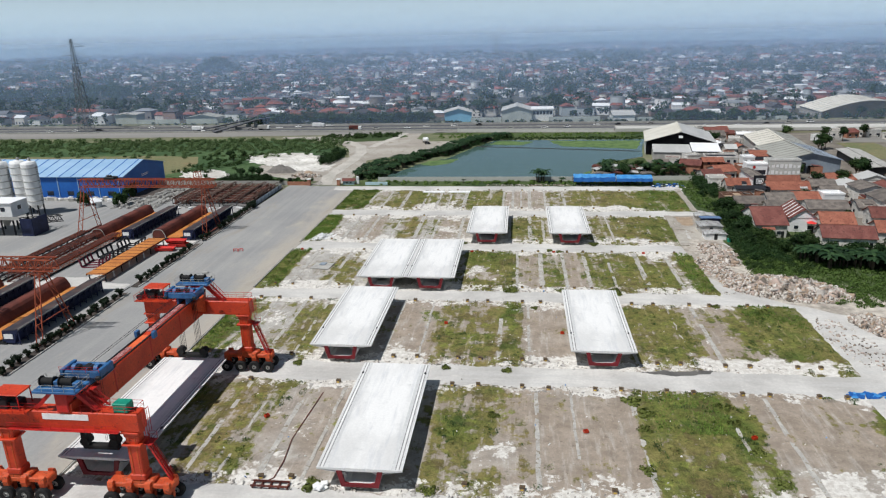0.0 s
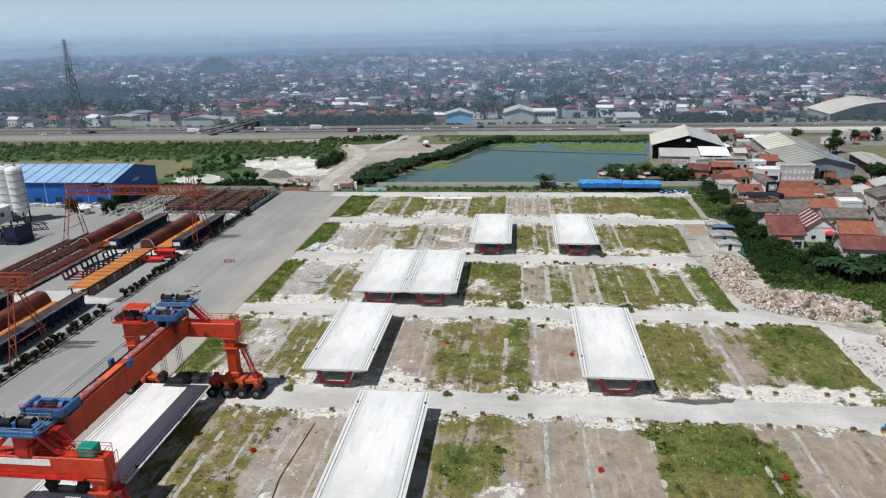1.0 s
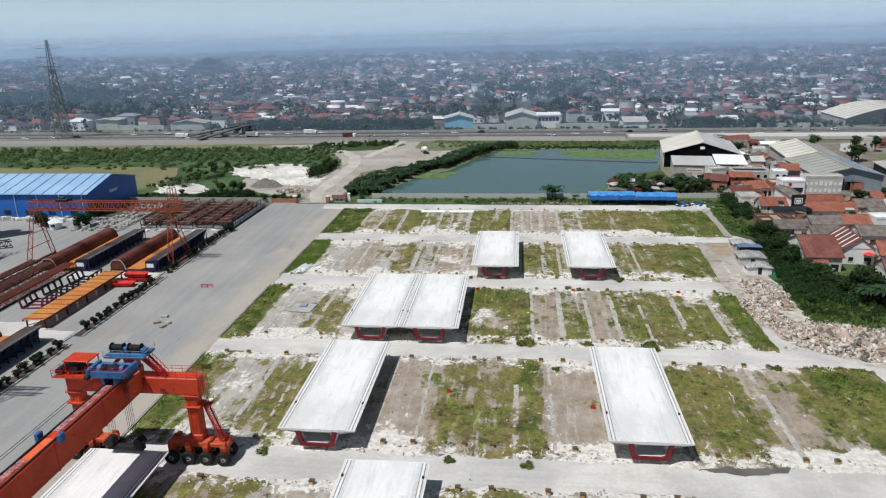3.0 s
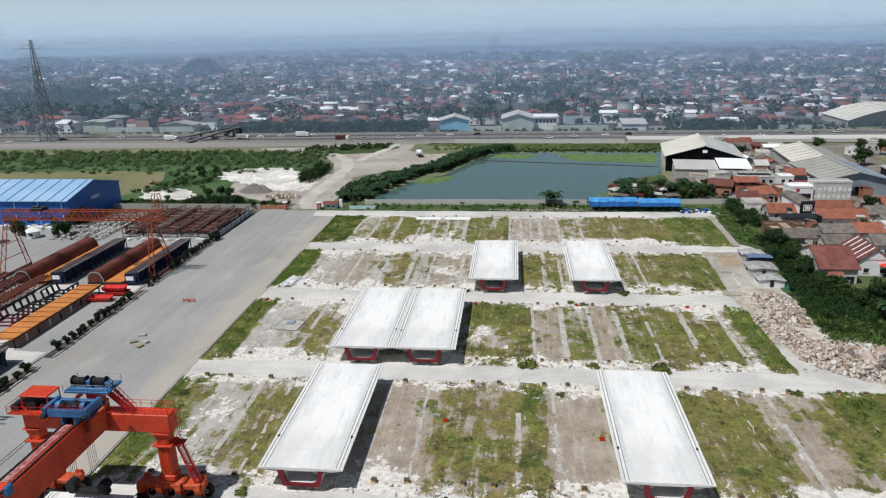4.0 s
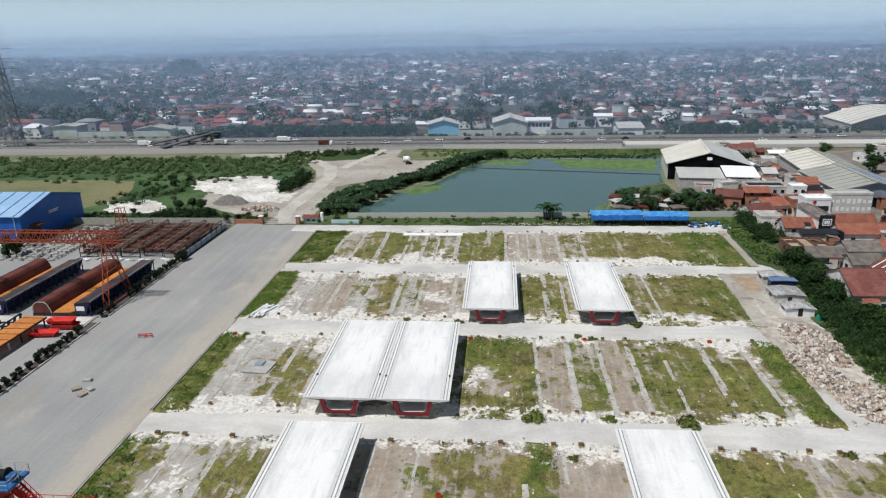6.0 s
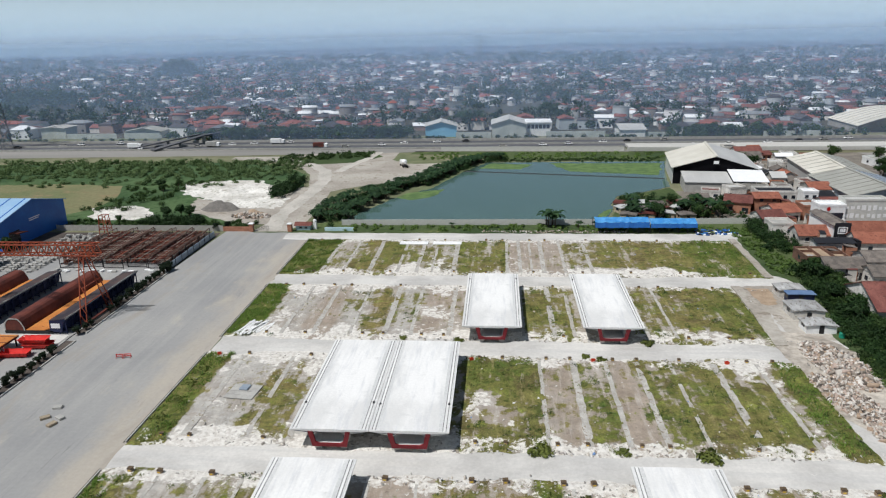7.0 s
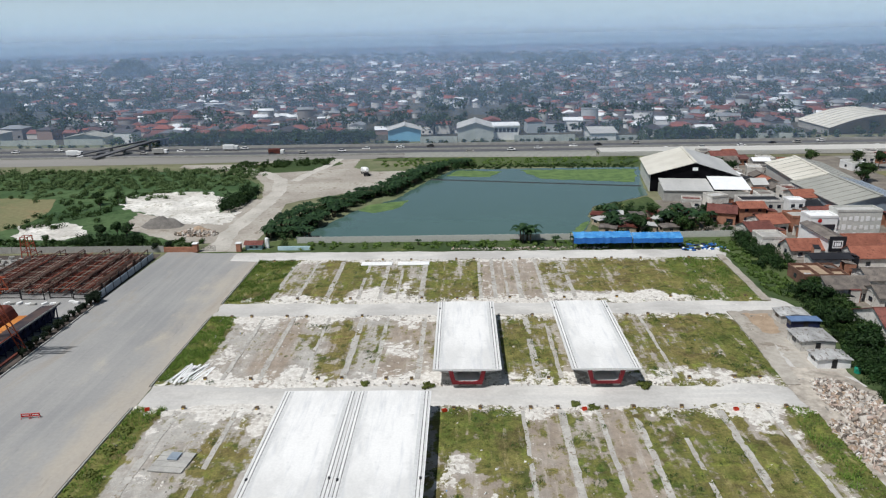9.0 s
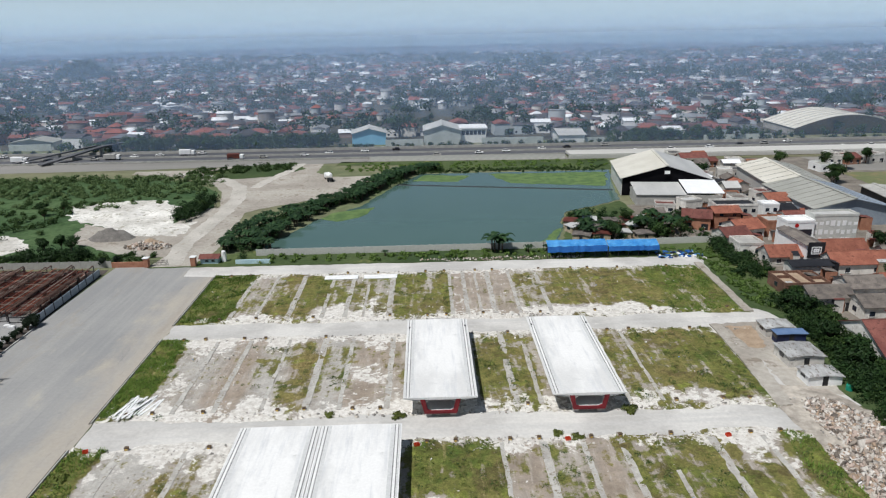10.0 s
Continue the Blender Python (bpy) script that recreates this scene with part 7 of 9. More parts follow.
warehouse("warehouse", 113.6, 138.4, 311.0, 346.4, 5.9, 8.9, bpy.data.materials["pale_steel"], DULL_ROOF, "grey-roofed warehouse with pale blue wall", -1, None, 8, 0, BLUE_ROOF_SHADE)
warehouse("warehouse", 151, 160, 305, 351, 3.6, 4.0, DARK_CLAD, RAW_CONCRETE, "long low dark shed with grey sheet roof", -7)
sheet("ground", [(166, 344), (186, 344), (190, 392), (170, 392)], 0.06, FIELD, "yellow-green grass lot behind the shed", wander=0.8)
sheet("ground", [(176, 396), (240, 392), (240, 430), (172, 430)], 0.06, ROAD_PALE, "pale concrete lot near the motorway", wander=0.4)


# ---- houses ----
def house(x, y, w, d, h, roof_rise, wall, roof, label, turn=0.0, kind="gable_x", doors=1, wins=2):
    """A small house; the ridge runs along x or y, or the roof is flat with a parapet."""
    g = thing("house", label, "house", pose(x, y, 0, 0, 0, turn), "houses beside the yard")
    part("wall", Build().box(-w / 2, w / 2, -d / 2, d / 2, 0, h), wall, g)
    o = 0.5
    if kind == "flat":
        part("roof", Build().box(-w / 2 + 0.2, w / 2 - 0.2, -d / 2 + 0.2, d / 2 - 0.2, h, h + 0.12), roof, g)
        for s in (-1, 1):
            part("parapet", Build().box(s * w / 2 - 0.1, s * w / 2 + 0.1, -d / 2, d / 2, h, h + 0.7), wall, g)
            part("parapet", Build().box(-w / 2 + 0.1, w / 2 - 0.1, s * d / 2 - 0.1, s * d / 2 + 0.1, h, h + 0.7), wall, g)
    else:
        a, b_ = (w, d) if kind == "gable_x" else (d, w)
        z1 = h + roof_rise
        drop = roof_rise * o / (b_ / 2)
        for s in (-1, 1):
            prof = [(s * (b_ / 2 + o), h - drop), (s * (b_ / 2 + o), h - drop + 0.16), (0, z1 + 0.16), (0, z1)]
            bb = Build()
            (bb.along_x if kind == "gable_x" else bb.along_y)(prof, -a / 2 - o, a / 2 + o)
            part("roof", bb, roof, g)
        tri_ = [(-b_ / 2, h), (b_ / 2, h), (0, z1 - 0.02)]
        for s in (-1, 1):
            bb = Build()
            (bb.along_x if kind == "gable_x" else bb.along_y)(tri_, s * a / 2 - 0.12, s * a / 2 + 0.12)
            part("gable", bb, wall, g)
        bb = Build()
        (bb.along_x if kind == "gable_x" else bb.along_y)([(-0.22, z1 + 0.05), (0, z1 + 0.3), (0.22, z1 + 0.05)], -a / 2 - o, a / 2 + o)
        part("ridge", bb, roof, g)
    for k in range(wins):
        xx = -w / 2 + w * (k + 0.5) / wins
        win = part("window", Build().box(xx - 0.6, xx + 0.6, -d / 2 - 0.07, -d / 2 - 0.004, 1.0, 2.1), GLASS, g)
        part("sill", Build().box(xx - 0.75, xx + 0.75, -d / 2 - 0.16, -d / 2 - 0.004, 0.86, 0.96), WHITE_PAINT, win)
        if h > 5:
            part("window", Build().box(xx - 0.6, xx + 0.6, -d / 2 - 0.07, -d / 2 - 0.004, 4.0, 5.2), GLASS, g)
    part("window", Build().box(-w / 2 - 0.07, -w / 2 - 0.004, -0.7, 0.7, 1.0, 2.1), GLASS, g)
    part("door", Build().box(w / 2 - 1.6, w / 2 - 0.7, -d / 2 - 0.06, -d / 2 - 0.004, 0, 2.05), DARK_STEEL, g)
    return g


house(86.0, 277.2, 9.8, 7.0, 2.9, 2.0, PLASTER, TILE_ORANGE, "white house with orange tile roof")
n_house = house(92.2, 280.4, 4.4, 16.0, 6.4, 0.7, WHITE_PAINT, TILE_GREY, "narrow white house with a dark framed front", 0, "gable_y", wins=0)
part("facade_panel", Build().box(-2.25, 2.25, -8.75, -8.55, 2.9, 7.2), DARK_CLAD, n_house, "dark facade panel")
part("window_surround", Build().box(-1.35, 1.35, -8.84, -8.76, 3.9, 4.15).box(-1.35, 1.35, -8.84, -8.76, 5.75, 6.0).box(-1.35, -1.1, -8.84, -8.76, 4.15, 5.75).box(1.1, 1.35, -8.84, -8.76, 4.15, 5.75), WHITE_PAINT, n_house, "white square window surround")
for k in range(3):
    part("facade_glass", Build().box(-0.8 + k * 0.56, -0.32 + k * 0.56, -8.82, -8.76, 4.4, 5.5), WHITE_ROOF, n_house)
part("door_canopy", Build().box(-4.5, 5.5, -11.8, -8.9, 2.5, 2.66), DARK_CLAD, n_house, "dark sheet canopy")
for k in range(4):
    part("canopy_post", Build().beam((-4.3 + k * 3.2, -11.6, 0), (-4.3 + k * 3.2, -11.6, 2.5), 0.12), WHITE_PAINT, n_house)
t_house = house(106.5, 290.6, 13.0, 5.2, 9.7, 0.8, PALE_WALL, ZINC, "unfinished three-storey block with blotched pale wall", 0, "flat", wins=0)
r = random.Random(4)
for k in range(24):
    xx, zz = -5.8 + (k % 8) * 1.65, 2.6 + (k // 8) * 2.5
    part("render_patch", Build().box(xx - r.uniform(0.4, 0.7), xx + r.uniform(0.4, 0.65), -2.63, -2.604, zz - r.uniform(0.4, 0.9), zz + r.uniform(0.3, 0.9)), WHITE_PAINT, t_house)
white_front = house(95.9, 290.2, 8.0, 6.0, 8.2, 0.5, WHITE_PAINT, WHITE_ROOF, "white two-storey house front with balcony", 0, "flat", wins=3)
part("emblem", Build().tube((-1.2, -3.06, 7.4), (-1.2, -3.1, 7.4), 0.6, 0.6, 12), RED_PAINT, white_front, "round red emblem")
part("balcony", Build().box(-3.6, 3.8, -4.2, -3.02, 3.4, 3.6).box(-3.6, 3.8, -4.2, -4.1, 3.6, 4.5), WHITE_PAINT, white_front)
part("balcony_opening", Build().box(-3.2, 3.4, -3.06, -3.004, 4.6, 6.2), GLASS, white_front)
house(101.0, 268.5, 15.0, 7.0, 3.4, 2.2, PLASTER, TILE_ORANGE, "long low house with orange tile roof")
house(103.0, 279.0, 12.0, 6.0, 3.4, 2.2, PLASTER, TILE_ORANGE, "house with orange tile roof")
house(92.5, 252.0, 9.0, 8.0, 3.4, 1.6, PLASTER, TILE_GREY, "house with dark weathered roof")
house(101.5, 252.6, 8.4, 8.0, 3.4, 1.8, PLASTER, TILE_ORANGE, "house with faded orange roof")
house(80.4, 246.4, 9.6, 7.4, 3.4, 1.6, PLASTER, TILE_GREY, "house with weathered grey roof")
house(88.0, 240.6, 7.4, 7.0, 3.3, 1.5, PLASTER, TILE_GREY, "house with weathered grey roof")
RUIN_BRICK = surface("sooty_old_brick", lin(104, 76, 64), lin(128, 96, 80), 0.92, big=0.5, fine=4, vary=0.2, worn=lin(82, 66, 56), worn_at=0.54)
ruin = house(80.0, 257.0, 11.0, 8.6, 2.6, 0.4, RUIN_BRICK, SAND, "roofless brown brick house with open rooms", 0, "flat")
for x0, x1, y0, y1 in ((-2.0, -1.8, -4.1, 4.1), (1.6, 1.8, -4.1, 4.1), (-5.3, -2.0, 0.4, 0.6), (1.8, 5.3, -0.8, -0.6)):
    part("room_wall", Build().box(x0, x1, y0, y1, 2.74, 3.5), RUIN_BRICK, ruin)
part("debris", Build().box(-4.6, -3.0, -3.2, -2.2, 2.74, 3.0, 0.1), OLD_SHEET, ruin)
part("debris", Build().box(2.4, 4.4, 1.2, 2.6, 2.74, 3.1, 0.1), DARK_CLAD, ruin)
house(86.4, 264.8, 10.0, 4.6, 4.0, 0.6, PLASTER, DARK_CLAD, "low house under a dark sheet canopy", 0)
big_red = house(77.4, 220.4, 9.0, 15.6, 4.2, 3.6, PLASTER, TILE_RED, "white house with big red-brown tile roof", 0, "gable_x")
part("awning", Build().along_x([(-9.6, 2.9), (-8.4, 3.5), (-8.4, 3.6), (-9.6, 3.0)], -3.2, 0.6), TILE_ORANGE, big_red, "small orange awning")
striped = house(89.4, 225.4, 7.8, 13.0, 4.6, 2.8, WHITE_PAINT, TILE_RED, "house with striped red-brown roof", -4, "gable_y")
for k in range(5):
    part("roof_stripe", Build().beam((-4.2, -5.2 + k * 2.6, 4.52), (-0.25, -5.2 + k * 2.6, 7.5), 0.4, 0.1), WHITE_PAINT, striped)
part("parasol", Build().lathe(2.2, -7.4, [(1.5, 3.3), (1.4, 3.4), (0.1, 3.9)], 8), RED_TRAY, striped, "bright red canopy")
part("canopy_pole", Build().beam((2.2, -7.4, 0), (2.2, -7.4, 3.35), 0.1), DARK_STEEL, striped)
house(99.0, 221.0, 9.4, 9.0, 3.6, 2.4, PLASTER, TILE_ORANGE, "house with orange tile roof", -6)
house(103.6, 240.0, 12.6, 9.0, 3.4, 1.8, PLASTER, TILE_GREY, "house with mossy grey roof", -3)
house(110.0, 251.0, 7.0, 5.6, 5.0, 0.6, WHITE_PAINT, WHITE_ROOF, "small white upper-floor house", 0, "flat")
house(96.0, 206.0, 14.0, 8.0, 3.4, 2.4, PLASTER, TILE_RED, "long house with red-brown roof", -6)
house(112.0, 212.0, 10.0, 9.0, 3.4, 2.2, PLASTER, TILE_ORANGE, "house with orange tile roof", -8)
house(116.0, 226.0, 9.0, 9.0, 4.2, 2.2, PLASTER, TILE_RED, "house with red-brown roof", -8)
house(118.0, 240.0, 9.0, 8.0, 3.8, 1.6, PLASTER, TILE_GREY, "house with grey roof", -4)
house(124.0, 256.0, 9.0, 10.0, 6.4, 1.4, PLASTER, TILE_GREY, "two-storey pale grey house", 0, "gable_y")
house(114.5, 262.0, 8.0, 7.4, 3.6, 1.6, PLASTER, TILE_GREY, "house with grey roof")
house(115.0, 273.0, 9.0, 7.0, 3.6, 1.8, PLASTER, TILE_GREY, "house with dark roof")
house(85.2, 314.5, 8.4, 7.0, 5.2, 1.2, BRICK, TILE_ORANGE, "bare brick house with orange roof edge")
house(90.0, 319.0, 13.6, 7.6, 6.2, 0.5, PLASTER, DARK_CLAD, "house with flat dark sheet roof", -2, "flat", wins=5)
house(86.6, 303.0, 8.6, 9.0, 3.4, 1.8, PLASTER, TILE_ORANGE, "house with orange tile roof", 14)
house(76.2, 314.0, 8.6, 8.0, 4.0, 1.6, BRICK, TILE_RED, "bare brick house with red-brown roof", -20)
house(101.4, 318.0, 5.2, 5.0, 6.0, 0.4, WHITE_PAINT, WHITE_ROOF, "small white block with white roof", 0, "flat")
house(109.5, 330.6, 7.4, 10.0, 5.0, 1.6, PLASTER, TILE_ORANGE, "house with orange tile roof", 0)
house(97.0, 304.0, 8.0, 7.0, 4.6, 0.5, BRICK, RAW_CONCRETE, "brick house with flat concrete roof", 0, "flat")
house(104.0, 307.0, 6.4, 8.0, 5.0, 1.4, PLASTER, TILE_RED, "house with red-brown roof", 0)
house(80.0, 286.0, 7.0, 7.0, 3.4, 0.4, PLASTER, RAW_CONCRETE, "white house with flat roof", 0, "flat")
house(80.0, 296.0, 8.0, 8.0, 3.2, 1.6, PLASTER, TILE_RED, "house with red-brown roof", 10)
house(108.0, 400.0, 10.0, 9.0, 4.0, 2.0, PLASTER, TILE_GREY, "house with grey roof behind the warehouse")
house(112.0, 414.0, 12.0, 9.0, 4.0, 2.0, PLASTER, TILE_RED, "house with red-brown roof behind the warehouse")
for k in range(15):
    shed(36 + (k % 5) * 6.4, 301.5 + (k // 5) * 7.8 + k % 3, 5.2, 4.2, 2.4, TIMBER, [TILE_GREY, RUST, ZINC][k % 3], "small waterside hut with patched roof", k * 9 - 20)
# packed small houses between the warehouses
r = random.Random(55)
spots = [(102, 344), (110, 342), (103, 354), (111, 352), (102, 364), (110, 362), (104, 374), (112, 372), (106, 384), (114, 384), (98, 334), (106, 320), (114, 318), (116, 308), (96, 326), (72, 332), (80, 332), (66, 322), (122, 390), (130, 386), (124, 400), (134, 398), (120, 412), (132, 412), (100, 412), (106, 424), (118, 424)]
for k, (x, y) in enumerate(spots):
    roof = [TILE_GREY, TILE_RED, ZINC, TILE_GREY, DARK_CLAD, TILE_ORANGE, WHITE_ROOF][k % 7]
    words = ["weathered grey", "red-brown tile", "grey sheet", "weathered grey", "dark sheet", "orange tile", "white sheet"][k % 7]
    house(x + r.uniform(-1, 1), y + r.uniform(-1, 1), r.uniform(4.5, 7), r.uniform(5, 7.5), r.choice([3.0, 3.4, 4.4]), r.uniform(0.8, 1.8), r.choice([PLASTER, BRICK, PLASTER]), roof, "cramped small house with %s roof" % words, r.uniform(-15, 15), r.choice(["gable_x", "gable_y", "flat"]))
# patched lean-to roofs, wash lines of sheet and yard walls that crowd the gaps between the houses
r = random.Random(83)
for k in range(64):
    x, y = r.uniform(76, 128), r.uniform(238, 340)
    if x < 84 and y > 262 and y < 300:
        continue
    w, d, h = r.uniform(1.6, 3.4), r.uniform(1.6, 4.0), r.uniform(2.4, 5.2)
    g = thing("lean_to", "patched sheet lean-to between the houses", "lean-to", pose(x, y, 0, 0, 0, r.choice([0, 90]) + r.uniform(-8, 8)), "lean-tos")
    part("roof", Build().along_x([(-d / 2, h - 0.5), (d / 2, h), (d / 2, h + 0.1), (-d / 2, h - 0.4)], -w / 2, w / 2), r.choice([RUST, DARK_CLAD, OLD_SHEET, TILE_RED, TILE_GREY, EARTH_AND_SHADE]), g)
    part("wall", Build().box(-w / 2 + 0.1, w / 2 - 0.1, -d / 2 + 0.1, -d / 2 + 0.25, 0, h - 0.5), r.choice([PLASTER, BRICK, TIMBER, DARK_CLAD]), g)
    for s in (-1, 1):
        part("side", Build().box(s * w / 2 - 0.06, s * w / 2 + 0.06, -d / 2 + 0.1, d / 2 - 0.1, 0, h - 0.45), r.choice([PLASTER, BRICK, DARK_CLAD]), g)
# sheds and small houses round the lots behind the warehouses
r = random.Random(64)
for k in range(34):
    x, y = r.uniform(140, 236), r.uniform(298, 424)
    if 147 < x < 166 and 298 < y < 358 or x < 148 and y < 386 or 150 < x < 192 and 340 < y < 394:
        continue
    pick = r.randrange(4)
    house(x, y, r.uniform(5, 10), r.uniform(5, 9), r.choice([2.8, 3.2, 3.8]), r.uniform(0.5, 1.4), (PLASTER, WHITE_PAINT, BRICK, PLASTER)[pick], (TILE_GREY, DULL_ROOF, TILE_RED, DARK_CLAD)[pick], "small building with %s roof behind the warehouses" % ("weathered grey", "grey sheet", "red-brown tile", "dark sheet")[pick], r.uniform(-15, 15), r.choice(["gable_x", "gable_y", "flat"]))
# further houses to the east, past the near rows
r = random.Random(31)
for k in range(46):
    x, y = 126 + (k % 7) * 13 + r.uniform(-2, 2), 196 + (k // 7) * 15 + r.uniform(-2, 2)
    if y > 296 and x < 192:
        continue
    roof = [TILE_RED, TILE_GREY, TILE_ORANGE, ZINC][k % 4]
    house(x, y, r.uniform(8, 11), r.uniform(8, 11), r.choice([3.4, 3.6, 6.4]), r.uniform(1.4, 2.4), PLASTER, roof, "small house with %s roof in the dense quarter" % ["red-brown tile", "weathered grey", "orange tile", "grey sheet"][k % 4], r.uniform(-10, 10), r.choice(["gable_x", "gable_y"]))

# spoil of broken concrete at the end of the beds
def rubble(name, cx, cy, rx, ry, high, count, size, label, turn=0.0, seed=0, mat=None):
    g = np.random.default_rng(seed)
    n = count
    a, q = g.uniform(0, 2 * np.pi, n), np.sqrt(g.random(n))
    px, py = np.cos(a) * q * rx, np.sin(a) * q * ry
    px, py = px * math.cos(turn) - py * math.sin(turn) + cx, px * math.sin(turn) + py * math.cos(turn) + cy
    pz = high * (1 - q**1.6) * (0.5 + fbm(px, py, 3.0, seed)) + (0.02 if high else 0.3)
    corner = np.array([(i, j, k) for i in (-1, 1) for j in (-1, 1) for k in (-1, 1)], float)
    s = size * g.uniform(0.35, 1.0, (n, 1, 3)) * g.uniform(0.5, 1.3, (n, 1, 1)) * np.array([1.25, 0.85, 0.3])
    v = corner[None] * s * g.uniform(0.7, 1.15, (n, 8, 3))
    u = g.normal(size=(n, 4))
    u[:, 0] += 1.3
    u /= np.linalg.norm(u, axis=1, keepdims=True)
    w, x, y, z = u.T
    R = np.stack([1 - 2 * (y * y + z * z), 2 * (x * y - z * w), 2 * (x * z + y * w), 2 * (x * y + z * w), 1 - 2 * (x * x + z * z), 2 * (y * z - x * w), 2 * (x * z - y * w), 2 * (y * z + x * w), 1 - 2 * (x * x + y * y)], 1).reshape(n, 3, 3)
    v = np.einsum("nij,nkj->nki", R, v) + np.stack([px, py, pz], 1)[:, None]
    f = np.array([(0, 1, 3, 2), (4, 6, 7, 5), (0, 4, 5, 1), (2, 3, 7, 6), (0, 2, 6, 4), (1, 5, 7, 3)])
    f = (np.arange(n)[:, None, None] * 8 + f[None]).reshape(-1, 4)
    return solo(name, big_mesh(name, v.reshape(-1, 3), f, mat or RUBBLE), None, label, "rubble", "", "stuff")


RUBBLE = tones("broken_concrete", [(0.0, lin(184, 177, 168)), (0.22, lin(152, 142, 131)), (0.4, lin(206, 200, 192)), (0.55, lin(164, 144, 124)), (0.7, lin(106, 98, 90)), (0.84, lin(178, 160, 148))], "island", 0.9, 3.0, 0.12)
CRUMBS = tones("grey_concrete_crumbs", [(0.0, lin(176, 172, 166)), (0.25, lin(140, 136, 130)), (0.45, lin(204, 200, 194)), (0.62, lin(150, 144, 136)), (0.8, lin(186, 178, 166))], "island", 0.9, 3.0, 0.12)
rubble("rubble_heap", 57.2, 195.0, 4.6, 10.5, 1.5, 1900, 0.5, "heap of broken pale concrete and bricks", 0.15, 1)
rubble("rubble_heap", 66.0, 168.0, 15.0, 8.6, 1.9, 3000, 0.55, "heap of broken concrete slabs and bricks", -0.35, 2)
rubble("rubble_heap", 78.6, 145.0, 4.6, 8.0, 1.2, 800, 0.6, "heap of broken concrete slabs and bricks", 0.5, 3)
rubble("rubble_heap", 67.0, 167.0, 13.0, 6.4, 2.1, 260, 1.25, "large broken slabs on top of the heap", -0.35, 12)
rubble("rubble_heap", 57.4, 194.0, 4.0, 8.5, 1.7, 110, 1.05, "large broken slabs on top of the heap", 0.15, 13)
rubble("rubble_heap", 53.6, 179.5, 3.6, 12.0, 0.6, 1000, 0.5, "scatter of broken concrete along the beds", 0.25, 4)
rubble("rubble_heap", -98.0, 304.5, 7.0, 3.0, 1.6, 300, 0.7, "heap of rubble beside the dirt road", 0, 5)
rubble("rubble_scatter", -53.0, 220.0, 8.0, 15.0, 0.12, 480, 0.26, "scatter of broken concrete on the beds", 0, 6, CRUMBS)
rubble("rubble_scatter", -54.0, 178.0, 7.0, 15.0, 0.12, 520, 0.26, "scatter of broken concrete on the beds", 0, 7, CRUMBS)
rubble("rubble_scatter", 68.5, 138.0, 4.5, 13.0, 0.1, 170, 0.36, "scatter of white concrete lumps beside the beds", 0.1, 9)
rubble("rubble_scatter", 10.0, 286.0, 26.0, 1.4, 0.2, 220, 0.36, "strip of rubble along the verge", 0, 8)
for row in range(5):
    for yy in ROW_SPAN[row]:
        rubble("rubble_scatter", -4, yy + (1.5 if yy == ROW_SPAN[row][0] else -1.8), 62, 1.8, 0.1, 520, 0.34, "crumbs of concrete along the bed ends", 0, int(yy), CRUMBS)


LITTER = tones("pale_litter", [(0.0, lin(226, 224, 220)), (0.4, lin(196, 190, 180)), (0.62, lin(238, 238, 236)), (0.8, lin(150, 140, 128)), (0.92, lin(120, 150, 190))], "island", 0.8, 3.0, 0.1)
for row in range(5):
    y0, y1 = ROW_SPAN[row]
    rubble("litter", -6, (y0 + y1) / 2, 64, 18, 0.0, 80, 0.2, "small pale lumps and litter strewn over the beds", 0, 300 + row, LITTER)


def mound(name, x, y, rx, ry, h, mat, label, seed):
    n, m = 28, 10
    v, f = [(x, y, h)], []
    for j in range(1, m + 1):
        for i in range(n):
            a = 2 * math.pi * i / n
            q = j / m
            k = float(fbm(np.float64(math.cos(a) * q * 3), np.float64(math.sin(a) * q * 3), 1.0, seed))
            v.append((x + math.cos(a) * rx * q * (0.85 + 0.3 * k), y + math.sin(a) * ry * q * (0.85 + 0.3 * k), max(0.0, h * (1 - q**1.5) * (0.6 + 0.8 * k))))
    f += [(0, 1 + i, 1 + (i + 1) % n) for i in range(n)]
    for j in range(m - 1):
        f += [(1 + j * n + i, 1 + (j + 1) * n + i, 1 + (j + 1) * n + (i + 1) % n, 1 + j * n + (i + 1) % n) for i in range(n)]
    return solo(name, Build().add(v, f), mat, label, "heap", smooth=True)


mound("mound", -113.4, 315.0, 7.6, 4.0, 3.4, GRAVEL, "grey gravel heap on white ground", 3)
mound("sand_mound", -97.5, 306.0, 5.0, 3.0, 2.4, SAND, "brown sand heap beside the dirt road", 4)
mound("spoil_mound", -124.0, 344.0, 10.0, 7.0, 1.6, SPOIL, "white spoil heap on bare ground", 5)
mound("spoil_mound", -108.0, 350.0, 8.0, 8.0, 1.4, SPOIL, "white spoil heap on bare ground", 6)


